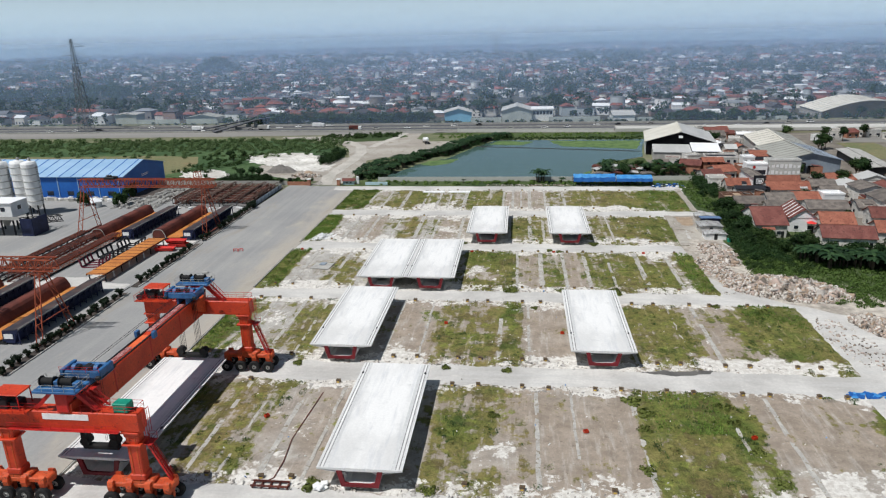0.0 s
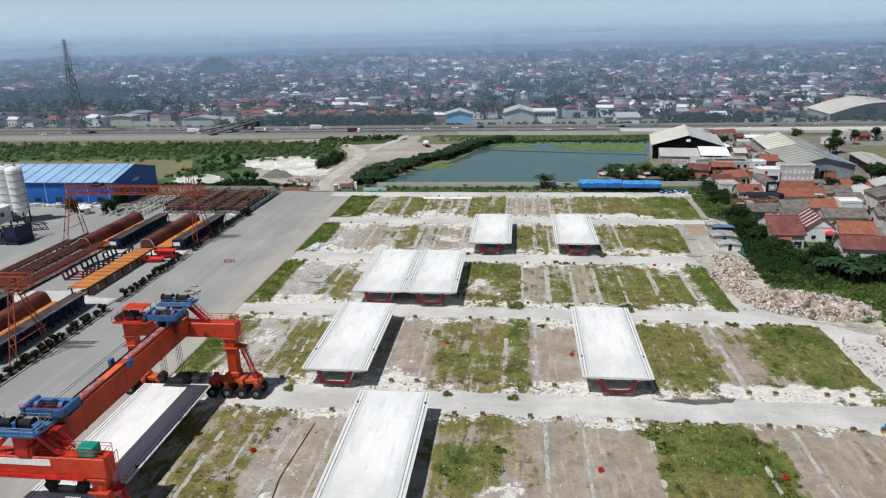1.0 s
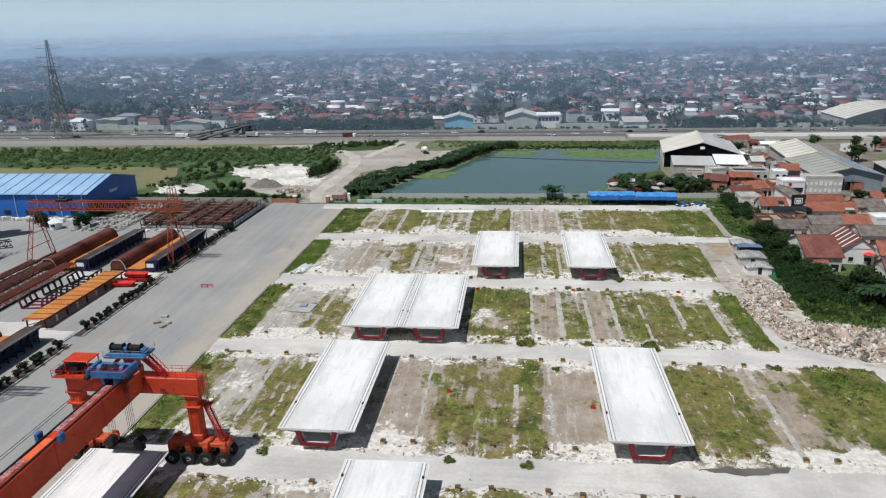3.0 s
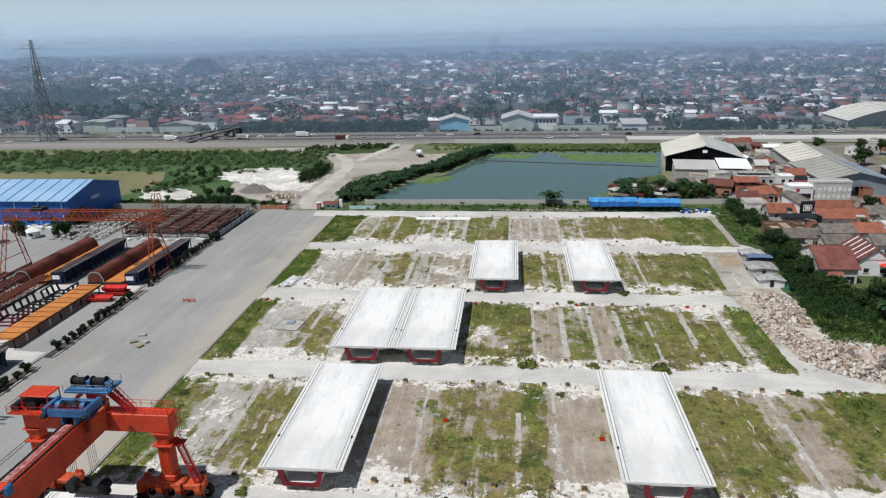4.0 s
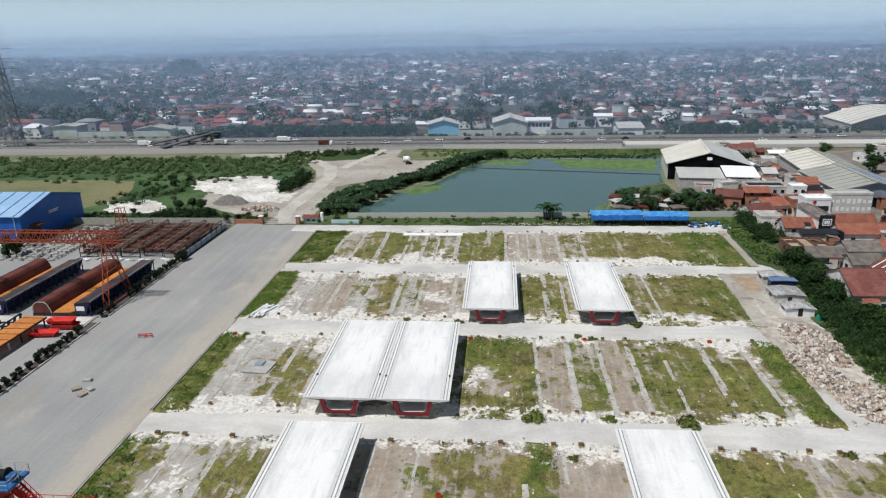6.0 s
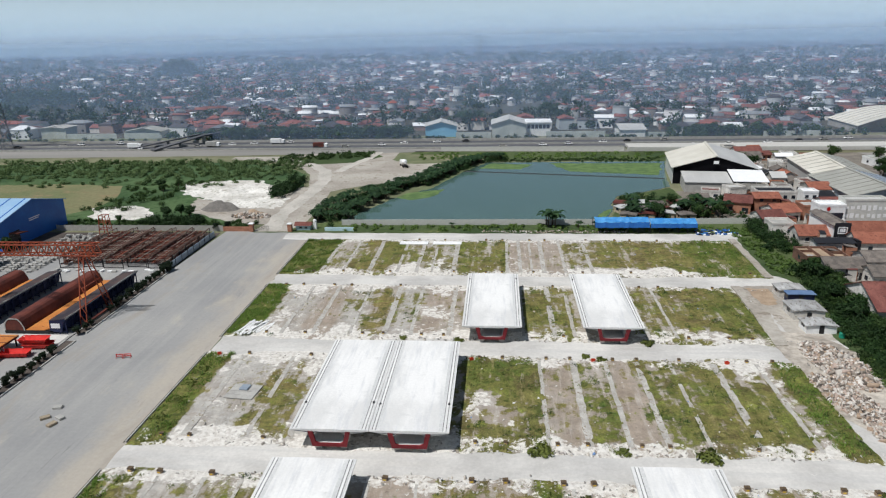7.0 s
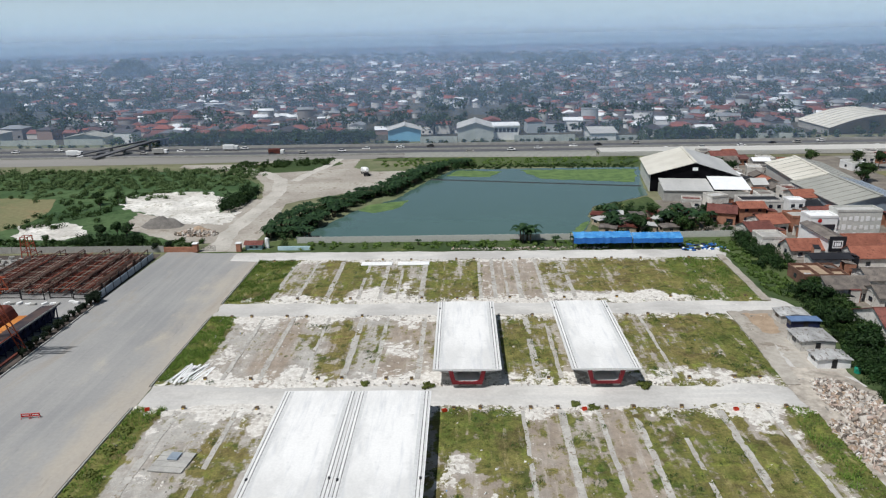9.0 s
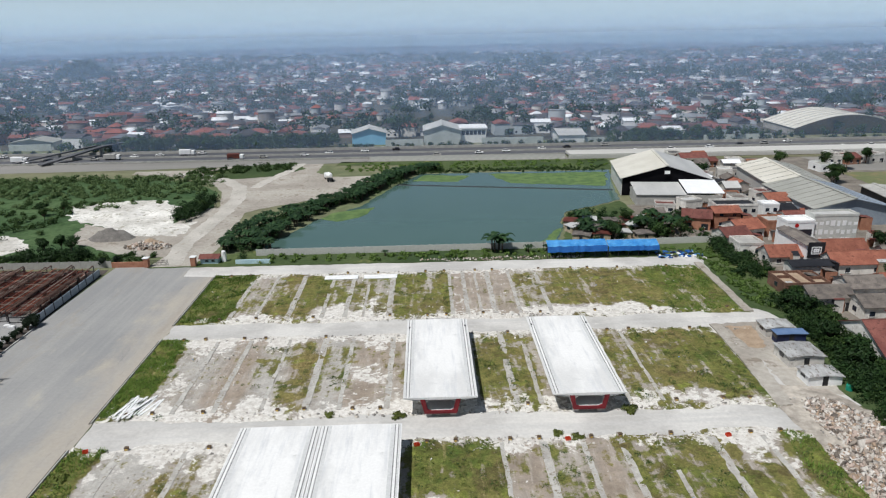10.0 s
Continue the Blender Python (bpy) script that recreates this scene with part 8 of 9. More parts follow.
# ---- plants ----
def leaf_cloud(centres, radii, per, size, seed, flat=0.75, three=False):
    """Many small leaf faces round the given limb ends, and the outward direction of each."""
    g = np.random.default_rng(seed)
    c = np.repeat(np.asarray(centres, float), per, 0)
    rad = np.repeat(np.asarray(radii, float), per)
    n = len(c)
    d = g.normal(size=(n, 3))
    d /= np.linalg.norm(d, axis=1, keepdims=True)
    q = g.random(n) ** 0.45
    p = c + d * (rad * q)[:, None] * np.array([1, 1, flat])
    out = d * 0.9 + np.array([0, 0, 0.35]) + g.normal(size=(n, 3)) * 0.22
    out /= np.linalg.norm(out, axis=1, keepdims=True)
    up = out + g.normal(size=(n, 3)) * 0.45
    up /= np.linalg.norm(up, axis=1, keepdims=True)
    up *= np.where((up * out).sum(1) < 0, -1.0, 1.0)[:, None]
    a = np.cross(up, g.normal(size=(n, 3)))
    a /= np.linalg.norm(a, axis=1, keepdims=True)
    b_ = np.cross(up, a)
    s = size * g.uniform(0.6, 1.4, n)[:, None]
    if three:
        v = np.stack([p - a * s, p - b_ * s * 0.9 + a * s * 0.3, p + b_ * s * 0.8 + a * s * 0.5], 1)
        return v.reshape(-1, 3), np.arange(n * 3).reshape(-1, 3), np.repeat(out, 3, 0)
    v = np.stack([p - a * s, p - b_ * s * 0.55, p + a * s, p + b_ * s * 0.55], 1)
    return v.reshape(-1, 3), np.arange(n * 4).reshape(-1, 4), np.repeat(out, 4, 0)


def foliage_mesh(name, cloud, mat, floor=None):
    """A mesh of leaves that is shaded as one rounded mass."""
    v, f, out = cloud
    if floor is not None:
        v[:, 2] = np.maximum(v[:, 2], floor)
    me = big_mesh(name, v, f, mat, True)
    me.normals_split_custom_set_from_vertices(out.tolist())
    return me


def tree_meshes(seed, high, wide, mat, limbs=9, per=55, leaf=0.42, bare=0.35):
    r = random.Random(seed)
    t = Build()
    t.tube((0, 0, -0.1), (0.1, 0.1, high * bare), 0.05 * high * 0.6, 0.03 * high * 0.6, 8)
    ends, radii = [], []
    for k in range(limbs):
        a = 2 * math.pi * k / limbs + r.uniform(-0.4, 0.4)
        q = r.uniform(0.25, 1.0)
        e = (math.cos(a) * wide * 0.36 * q, math.sin(a) * wide * 0.36 * q, high * r.uniform(bare + 0.12, 0.86))
        t.tube((0.1, 0.1, high * bare * 0.9), e, 0.018 * high, 0.006 * high, 5)
        ends.append(e)
        radii.append(wide * r.uniform(0.17, 0.30))
    ends.append((0, 0, high * 0.8))
    radii.append(wide * 0.28)
    return t.mesh("trunk", BARK), foliage_mesh("crown", leaf_cloud(ends, radii, per, leaf, seed), mat)


def bush_meshes(seed, high, wide, mat, per=45, leaf=0.3):
    r = random.Random(seed)
    t = Build()
    ends, radii = [], []
    for k in range(7):
        a = 2 * math.pi * k / 7 + r.uniform(-0.5, 0.5)
        q = r.uniform(0.2, 1.0)
        e = (math.cos(a) * wide * 0.34 * q, math.sin(a) * wide * 0.34 * q, high * r.uniform(0.3, 0.72))
        t.tube((0, 0, -0.05), e, 0.06, 0.03, 5)
        ends.append(e)
        radii.append(wide * r.uniform(0.18, 0.3))
    return t.mesh("stem", BARK), foliage_mesh("foliage", leaf_cloud(ends, radii, per, leaf, seed, min(1.0, high / wide)), mat, 0.02)


def banana_meshes(seed, high):
    r = random.Random(seed)
    t = Build()
    v, f = [], []
    for s in range(3):
        ox, oy = r.uniform(-0.9, 0.9), r.uniform(-0.9, 0.9)
        t.tube((ox, oy, -0.05), (ox * 1.1, oy * 1.1, high * 0.5), 0.16, 0.1, 7)
        for k in range(8):
            a = 2 * math.pi * k / 8 + r.uniform(-0.4, 0.4)
            reach, rise = high * r.uniform(0.38, 0.55), high * r.uniform(0.2, 0.5)
            base = len(v)
            m = 5
            for i in range(m + 1):
                q = i / m
                w = 0.42 * math.sin(math.pi * min(0.97, 0.08 + q * 0.92)) * high / 4
                px, py = ox + math.cos(a) * reach * q, oy + math.sin(a) * reach * q
                pz = high * 0.5 + rise * (1.9 * q - 1.7 * q * q)
                v.append((px - math.sin(a) * w, py + math.cos(a) * w, pz - 0.12))
                v.append((px, py, pz))
                v.append((px + math.sin(a) * w, py - math.cos(a) * w, pz - 0.12))
            for i in range(m):
                o = base + i * 3
                f += [(o, o + 1, o + 4, o + 3), (o + 1, o + 2, o + 5, o + 4)]
    return t.mesh("stem", BARK), big_mesh("leaves", np.array(v), np.array(f), BANANA)


def plant_kind(name, parts, label, category, group):
    """A function that sets copies of one plant."""

    def put(x, y, size=1.0, turn=0.0, z=0.0):
        at = pose(x, y, z, 0, 0, turn) @ Matrix.Scale(size, 4)
        g = thing(name, label, category, at, group)
        for n, me in parts:
            part(n, me, None, g)
        return g

    return put


BIG_TREES = [plant_kind("tree", list(zip(("trunk", "crown"), tree_meshes(s, 8.0, 7.0, LEAF if s % 2 else LEAF_DEEP, 10, 78, 0.38))), "broad-crowned dark green tree with ragged foliage", "tree", "trees") for s in range(5)]
TALL_TREES = [plant_kind("tree", list(zip(("trunk", "crown"), tree_meshes(20 + s, 9.0, 4.6, LEAF_DEEP, 9, 80, 0.32, 0.2))), "slender dark green tree with upright crown", "tree", "trees") for s in range(3)]
BUSHES = [plant_kind("bush", list(zip(("stem", "foliage"), bush_meshes(40 + s, 2.2, 3.2, (LEAF, LEAF_DEEP, LEAF_FRESH, LEAF)[s], 80, 0.23))), "rough green bush growing on waste ground", "bush", "bushes") for s in range(4)]
BANANAS = [plant_kind("banana_plant", list(zip(("stem", "leaves"), banana_meshes(60 + s, 4.6))), "banana plant with broad arching leaves", "banana plant", "banana plants") for s in range(4)]
SHRUB_LEAF = leaves("dark_shrub_green", lin(22, 34, 22), lin(42, 58, 36), 0.15)
SHRUB = plant_kind("clipped_shrub", list(zip(("stem", "foliage"), bush_meshes(80, 2.0, 1.7, SHRUB_LEAF, 150, 0.12))), "round clipped dark shrub along the yard edge", "shrub", "clipped shrubs")
SEDGE = plant_kind("grass_clump", [("tuft", foliage_mesh("tuft", leaf_cloud([(0, 0, 0.15), (0.5, 0.3, 0.2), (-0.4, 0.5, 0.15), (0.1, -0.6, 0.15)], [0.8, 0.7, 0.6, 0.6], 80, 0.19, 90, 0.45), GRASS_GREEN))], "bright green clump of tall grass", "grass clump", "grass clumps")
HALL_BUSH = plant_kind("bush", list(zip(("stem", "foliage"), bush_meshes(85, 6.0, 4.6, LEAF_DEEP, 190, 0.3))), "tall dense dark green bush before the hall", "bush", "hall bushes")
pr = random.Random(101)
# clipped shrubs along the yard's west edge
y = 112.0
while y < 246:
    if not (156 < y < 162 or 193.8 < y < 203 or 210 < y < 216):
        SHRUB(-101.8 + pr.uniform(-0.3, 0.3), y, pr.uniform(1.0, 1.45), pr.uniform(0, 360))
    y += pr.uniform(1.9, 2.9)
for y0, y1 in ((112, 157), (161, 200), (204, 244)):
    solo("kerb", Build().box(-103.1, -102.8, y0, y1, 0.0, 0.3, 0.04).box(-100.8, -100.5, y0, y1, 0.0, 0.3, 0.04), RAW_CONCRETE, "low kerb of the shrub border", "kerb", kind="structure")
    sheet("planting_bed", [(-102.8, y0), (-100.8, y0), (-100.8, y1), (-102.8, y1)], 0.1, EARTH_AND_SHADE, "narrow soil border under the shrubs", wander=0)
# banana hedge on the pond's west bank
hedge = [(-67, 298), (-66.5, 312), (-62, 330), (-53, 346), (-41, 362), (-33, 385), (-22, 408), (-8, 417)]
for (x0, y0), (x1, y1) in zip(hedge, hedge[1:]):
    n = int(math.hypot(x1 - x0, y1 - y0) / 0.8)
    for k in range(n):
        t = k / n
        x, y = x0 + (x1 - x0) * t + pr.uniform(-7.5, 7.5) * (1 - 0.45 * (y0 > 340)), y0 + (y1 - y0) * t + pr.uniform(-2, 2)
        pr.choice(BANANAS)(x, y, pr.uniform(0.8, 1.2), pr.uniform(0, 360))


def scrub(name, label, spots, mat, seed, per=44, leaf=0.26):
    """Joined ragged bushes: spots are x, y, radius, height."""
    g = np.random.default_rng(seed)
    c, rad = [], []
    for x, y, q, h in spots:
        for k in range(3):
            c.append((x + g.uniform(-0.5, 0.5) * q, y + g.uniform(-0.5, 0.5) * q, h * g.uniform(0.3, 0.75)))
            rad.append(q * g.uniform(0.5, 0.85))
    solo(name, foliage_mesh(name, leaf_cloud(c, rad, int(per * 0.85), leaf * 1.08, seed, 0.8), mat, 0.03), None, label, "scrub", "", "stuff")


def along(line, n, spread, q0, q1, h0, h1):
    """Spots along a bent line."""
    out = []
    for _ in range(n):
        k = pr.randrange(len(line) - 1)
        t = pr.random()
        (x0, y0), (x1, y1) = line[k], line[k + 1]
        out.append((x0 + (x1 - x0) * t + pr.gauss(0, spread), y0 + (y1 - y0) * t + pr.gauss(0, spread), pr.uniform(q0, q1), pr.uniform(h0, h1)))
    return out


scrub("scrub", "undergrowth below the banana plants", along(hedge, 190, 3.2, 1.4, 2.4, 1.4, 3.0), LEAF_DEEP, 1)
scrub("scrub", "reeds and bushes along the pond's north bank", [(-12 + k * 0.7, 412 + pr.uniform(-3, 6), pr.uniform(0.6, 1.1), pr.uniform(0.3, 0.8)) for k in range(120)], LEAF, 2)
scrub("scrub", "weedy growth along the pond wall", [(pr.uniform(-60, 68), pr.uniform(286.6, 292.8), pr.uniform(0.5, 1.2), pr.uniform(0.4, 1.2)) for k in range(150)], LEAF_FRESH, 3)
for x, y, s in ((8.5, 291.5, 1.7), (9.9, 292.2, 1.3), (18, 291, 0.7), (23.5, 292, 0.6), (-24, 291, 0.5)):
    pr.choice(BANANAS)(x, y, s, pr.uniform(0, 360))
# green belt between the beds and the houses
belt = [(72.2, 247), (71.5, 236), (70.5, 222), (69, 210), (74, 201), (86, 195), (98, 188), (116, 180)]
scrub("scrub", "dense dark thicket below the houses", along(belt, 300, 1.9, 1.3, 2.6, 2.0, 4.2), LEAF_DEEP, 4, 64, 0.2)
scrub("scrub", "leafy green thicket below the houses", along(belt, 160, 2.4, 1.0, 2.2, 1.8, 4.0), LEAF, 5, 80, 0.18)
scrub("scrub", "green low growth behind the rubble", [(x, pr.uniform(168, 196) - (x - 70) * 0.42, pr.uniform(0.8, 1.8), pr.uniform(0.4, 1.0)) for x in (pr.uniform(61.5, 122) for _ in range(420))], LEAF_FRESH, 6, 36, 0.22)
scrub("scrub", "fresh grass and creepers behind the rubble", [(x, pr.uniform(160, 192) - (x - 70) * 0.42, pr.uniform(0.8, 1.6), pr.uniform(0.3, 0.8)) for x in (pr.uniform(62, 122) for _ in range(520))], LEAF_FRESH, 7, 36, 0.2)
scrub("scrub", "green creepers along the foot path", [(pr.uniform(65, 72), y, pr.uniform(0.6, 1.2), pr.uniform(0.3, 0.7)) for y in (pr.uniform(246, 290) for _ in range(120))], LEAF_FRESH, 8)
for (x0, y0), (x1, y1) in zip(belt, belt[1:]):
    for k in range(5):
        t = k / 5
        pr.choice(BIG_TREES)(x0 + (x1 - x0) * t + pr.uniform(-1, 3), y0 + (y1 - y0) * t + pr.uniform(-2, 2), pr.uniform(0.5, 0.78), pr.uniform(0, 360))
scrub("scrub", "dark bushes along the garden walls by the pond", [(74 + pr.uniform(-3.5, 4) * (0.5 + q), 293 - 30 * q, pr.uniform(1.2, 2.4), pr.uniform(2.0, 4.4) * (1 - 0.3 * q)) for q in (pr.random() ** 1.4 for _ in range(66))], LEAF_DEEP, 65, 60, 0.22)
scrub("scrub", "low bushes along the garden wall", [(77 + pr.gauss(0, 0.9), pr.uniform(248, 284), pr.uniform(0.7, 1.5), pr.uniform(0.8, 2.0)) for _ in range(60)], LEAF, 66, 50, 0.2)
for k in range(5):
    pr.choice(BUSHES)(75.5 + pr.uniform(-1, 1), 252 + k * 7, pr.uniform(0.7, 1.2), pr.uniform(0, 360))
for k in range(12):
    pr.choice(BANANAS)(78 + k * 2.6 + pr.uniform(-1, 1), 191 - k * 0.7 + pr.uniform(-1.5, 1.5), pr.uniform(1.1, 1.45), pr.uniform(0, 360))
for k in range(10):
    pr.choice(BIG_TREES)(pr.uniform(44, 76), pr.uniform(299, 326), pr.uniform(0.5, 0.8), pr.uniform(0, 360))
for k in range(12):
    pr.choice(BANANAS)(pr.uniform(38, 72), pr.uniform(299, 322), pr.uniform(1.1, 1.6), pr.uniform(0, 360))
scrub("scrub", "bushes among the waterside huts", [(pr.uniform(37, 76), pr.uniform(298, 334), pr.uniform(1.0, 2.0), pr.uniform(1.0, 2.8)) for k in range(110)], LEAF_DEEP, 9)
for x, y, s in ((46, 300, 0.7), (59, 298, 0.8), (66, 300, 0.8), (103, 382, 1.0), (101, 392, 1.0), (113, 303, 0.9), (116, 298, 0.9), (118, 284, 0.8), (124, 276, 0.8), (128, 284, 0.9), (121, 246, 0.6), (108, 232, 0.5), (106, 262, 0.5), (112, 246, 0.5), (98, 214, 0.5), (186, 300, 0.8), (160, 296, 0.7)):
    pr.choice(BIG_TREES)(x, y, s, pr.uniform(0, 360))
# scrub west of the dirt road
LEAF_SOFT = leaves("soft_scrub_green", lin(84, 108, 66), lin(116, 136, 88), 0.1, 0.6, 0.4)
scrub("scrub", "wide belt of green scrub beside the highway", [(pr.uniform(-360, -100), pr.uniform(372, 412), pr.uniform(1.2, 2.6), pr.uniform(0.2, 0.8)) for k in range(330)], LEAF_SOFT, 11, 36, 0.36)
scrub("scrub", "darker bushes in the scrub belt", [(pr.uniform(-360, -104), 412 - 34 * pr.random() ** 1.5, pr.uniform(1.2, 2.8), pr.uniform(0.8, 2.6)) for k in range(420)], LEAF_SOFT, 12, 40, 0.36)
scrub("scrub", "fresh low growth on the scrubland", [(pr.uniform(-340, -108), pr.uniform(352, 392), pr.uniform(1.2, 2.6), pr.uniform(0.5, 1.2)) for k in range(190)], LEAF_SOFT, 13, 36, 0.36)
scrub("scrub", "bushes round the white spoil", [(pr.uniform(-168, -140), pr.uniform(312, 366), pr.uniform(1.0, 2.4), pr.uniform(0.8, 2.4)) for k in range(60)], LEAF, 14)
scrub("scrub", "bushes at the bend of the dirt road", [(-97.5 + math.cos(a) * 5.0 * q, 350 + math.sin(a) * 18 * q, pr.uniform(1.4, 2.6), pr.uniform(2.0, 4.6)) for a, q in ((pr.uniform(0, 6.28), math.sqrt(pr.random())) for _ in range(90))], LEAF_DEEP, 15)
scrub("scrub", "dark bushes behind the rack fence", [(-122 + pr.uniform(-11, 11), 293 + pr.uniform(-3, 4), pr.uniform(1.2, 2.4), pr.uniform(2.0, 4.6)) for k in range(70)], LEAF_DEEP, 16)
scrub("scrub", "low bushes behind the rack fence", [(pr.uniform(-160, -93), pr.uniform(288, 298), pr.uniform(0.8, 1.8), pr.uniform(0.5, 1.4)) for k in range(120)], LEAF, 17)
scrub("scrub", "bushes on the island beside the highway", [(x, 421 + (x + 120) * 0.22 + pr.uniform(-7, 6), pr.uniform(1.0, 2.2), pr.uniform(1.0, 2.8)) for x in (pr.uniform(-122, -76) for _ in range(90))], LEAF, 18)
scrub("scrub", "weeds between the pond and the motorway", [(pr.uniform(-50, 76), pr.uniform(416, 436), pr.uniform(0.8, 1.5), pr.uniform(0.2, 0.6)) for k in range(160)], LEAF_FRESH, 19)
for k in range(12):
    pr.choice(BUSHES)(pr.uniform(-260, -110), pr.uniform(392, 412), pr.uniform(0.45, 0.7), pr.uniform(0, 360))
for x, y, s in ((-127, 300, 0.62), (-123, 302, 0.7), (-119, 300, 0.6), (-121, 306, 0.55), (-130, 304, 0.5), (-142, 294, 0.45), (-148, 340, 0.6), (-152, 346, 0.7), (-146, 350, 0.55), (-97, 345, 0.5), (-95, 350, 0.5)):
    pr.choice(BIG_TREES)(x, y, s, pr.uniform(0, 360))
for x, y, s in ((-101.5, 245.6, 1.7), (-102.6, 245.2, 1.4), (-100.6, 245.0, 1.2), (-103.8, 286.5, 1.6), (-100.5, 287.5, 1.6)):
    SHRUB(x, y, s, x * 40 % 360)
for x, y in ((154, 370), (157, 373), (151, 367), (176, 398), (140, 300), (143, 304), (141, 296), (196, 352), (204, 330), (182, 318), (214, 372), (168, 402), (148, 404), (192, 410), (172, 300), (224, 348)):
    pr.choice(BIG_TREES)(x, y, pr.uniform(0.8, 1.2), pr.uniform(0, 360))
for x, y in ((-157, 247.5), (-155.6, 249), (-171, 248), (-173, 249.5), (-158, 258)):
    HALL_BUSH(x, y, pr.uniform(0.9, 1.2), pr.uniform(0, 360))
# clumps of tall grass at the beds
for x, y, s in ((-12.5, 83, 1.2), (-4, 104, 1.0), (20, 110, 1.6), (22, 106, 1.5), (21, 101, 1.2), (19.5, 90, 1.2), (35.5, 109, 1.4), (36, 104, 1.2), (37, 96, 1.2), (38, 88, 1.3), (-30, 83, 1.5), (-44, 121, 1.0), (-14, 121, 0.9), (-2, 120.5, 1.0), (-1.8, 163.5, 1.9), (11.0, 163.5, 1.2), (24.0, 163.0, 1.9), (-67, 188, 1.4), (-67, 182, 1.3), (-66.5, 176, 1.3), (-67, 170, 1.2), (-66, 148, 1.2), (-66, 138, 1.2), (-1, 152, 1.1), (4, 152, 0.9), (-17, 203, 1.2), (22.8, 203, 1.4), (-29, 204, 0.9), (-44, 91, 0.9), (12, 195, 1.1), (9, 196.5, 0.9), (56, 152, 1.4), (46, 155, 1.2)):
    SEDGE(x, y, s, (x * 37) % 360, 0.1)
scrub("scrub", "bushes between the thicket and the house walls", [(pr.uniform(82, 116), pr.uniform(193, 214), pr.uniform(1.2, 2.2), pr.uniform(1.4, 3.0)) for k in range(70)], LEAF_DEEP, 63, 60, 0.2)
for k in range(16):
    pr.choice(BANANAS)(80 + k * 2.4 + pr.uniform(-1.5, 1.5), 186 - k * 0.6 + pr.uniform(-3, 3), pr.uniform(1.2, 1.7), pr.uniform(0, 360))
scrub("scrub", "dense dark growth beside the sheds", [(pr.uniform(64, 76), pr.uniform(188, 216), pr.uniform(1.2, 2.4), pr.uniform(1.2, 3.0)) for k in range(90)], LEAF_DEEP, 61, 80, 0.18)
scrub("scrub", "leafy green growth beside the rubble", [(pr.uniform(62, 80), pr.uniform(180, 202), pr.uniform(1.0, 2.0), pr.uniform(0.6, 1.6)) for k in range(90)], LEAF, 62, 80, 0.18)
# trees on the far side of the motorway
def clear_of(spots):
    """Leaves the workshops beyond the motorway free of trees."""
    return [q for q in spots if not (-60 < q[0] < 90 or -310 < q[0] < -222)]


scrub("scrub", "green tree belt beyond the motorway", clear_of([(pr.choice((pr.uniform(-460, 420), pr.gauss(-120, 40), pr.gauss(118, 30))), pr.uniform(482, 500), pr.uniform(2.0, 4.2), pr.uniform(4.0, 8.5)) for k in range(250)]), LEAF, 31, 44, 0.5)
scrub("scrub", "tall dark trees beyond the motorway", [(pr.uniform(-186, -62), pr.uniform(483, 500), pr.uniform(2.6, 4.6), pr.uniform(6.0, 11.0)) for k in range(120)], LEAF, 33, 60, 0.5)
scrub("scrub", "green hedge beyond the motorway", [(pr.uniform(-460, 420), pr.uniform(480, 488), pr.uniform(1.2, 2.4), pr.uniform(1.4, 2.8)) for k in range(220)], LEAF, 32, 40, 0.4)
for k in range(84):
    x = pr.choice((pr.uniform(-420, 380), pr.gauss(-120, 45), pr.gauss(118, 30)))
    if -60 < x < 90 or -310 < x < -222:
        continue
    pr.choice(BIG_TREES if pr.random() < 0.8 else TALL_TREES)(x, pr.uniform(482, 500), pr.uniform(0.55, 1.05), pr.uniform(0, 360))


# ---- the town beyond the motorway ----
def town_house(seed):
    """The meshes of one plain town house."""
    r = random.Random(seed)
    w, d, h = r.uniform(8.0, 14.0), r.uniform(7.0, 10.0), r.choice([3.4, 4.0, 4.6, 6.2, 6.8])
    rise = r.uniform(1.4, 2.6)
    wall = Build().box(-w / 2, w / 2, -d / 2, d / 2, 0, h)
    roof = Build()
    o = 0.35
    z0 = h - 0.1
    if seed % 3 == 0:
        roof.add([(-w / 2 - o, -d / 2 - o, z0), (w / 2 + o, -d / 2 - o, z0), (w / 2 + o, d / 2 + o, z0), (-w / 2 - o, d / 2 + o, z0), (-w / 5, 0, h + rise), (w / 5, 0, h + rise)], [(0, 1, 5, 4), (1, 2, 5), (2, 3, 4, 5), (3, 0, 4), (3, 2, 1, 0)])
    else:
        roof.along_x([(-d / 2 - o, z0), (d / 2 + o, z0), (0, h + rise)], -w / 2 - o, w / 2 + o)
    win = Build()
    for k in range(3):
        x = -w / 2 + w * (k + 0.5) / 3
        win.box(x - 0.7, x + 0.7, -d / 2 - 0.06, -d / 2 - 0.004, 1.0, 2.3)
    return wall.mesh("wall", HOUSE_WALL), roof.mesh("roof", HOUSE_ROOF), win.mesh("window", GLASS)


KINDS = [town_house(s) for s in range(9)]
tr = random.Random(77)


def put_town_house(x, y, turn, size=1.0):
    k = tr.randrange(len(KINDS))
    g = thing("town_house", "town house with %s roof beyond the motorway" % ("hipped" if k % 3 == 0 else "gabled"), "house", pose(x, y, -0.05, 0, 0, turn) @ Matrix.Scale(size, 4), "houses beyond the motorway")
    for n, me in zip(("wall", "roof", "window"), KINDS[k]):
        part(n, me, None, g)


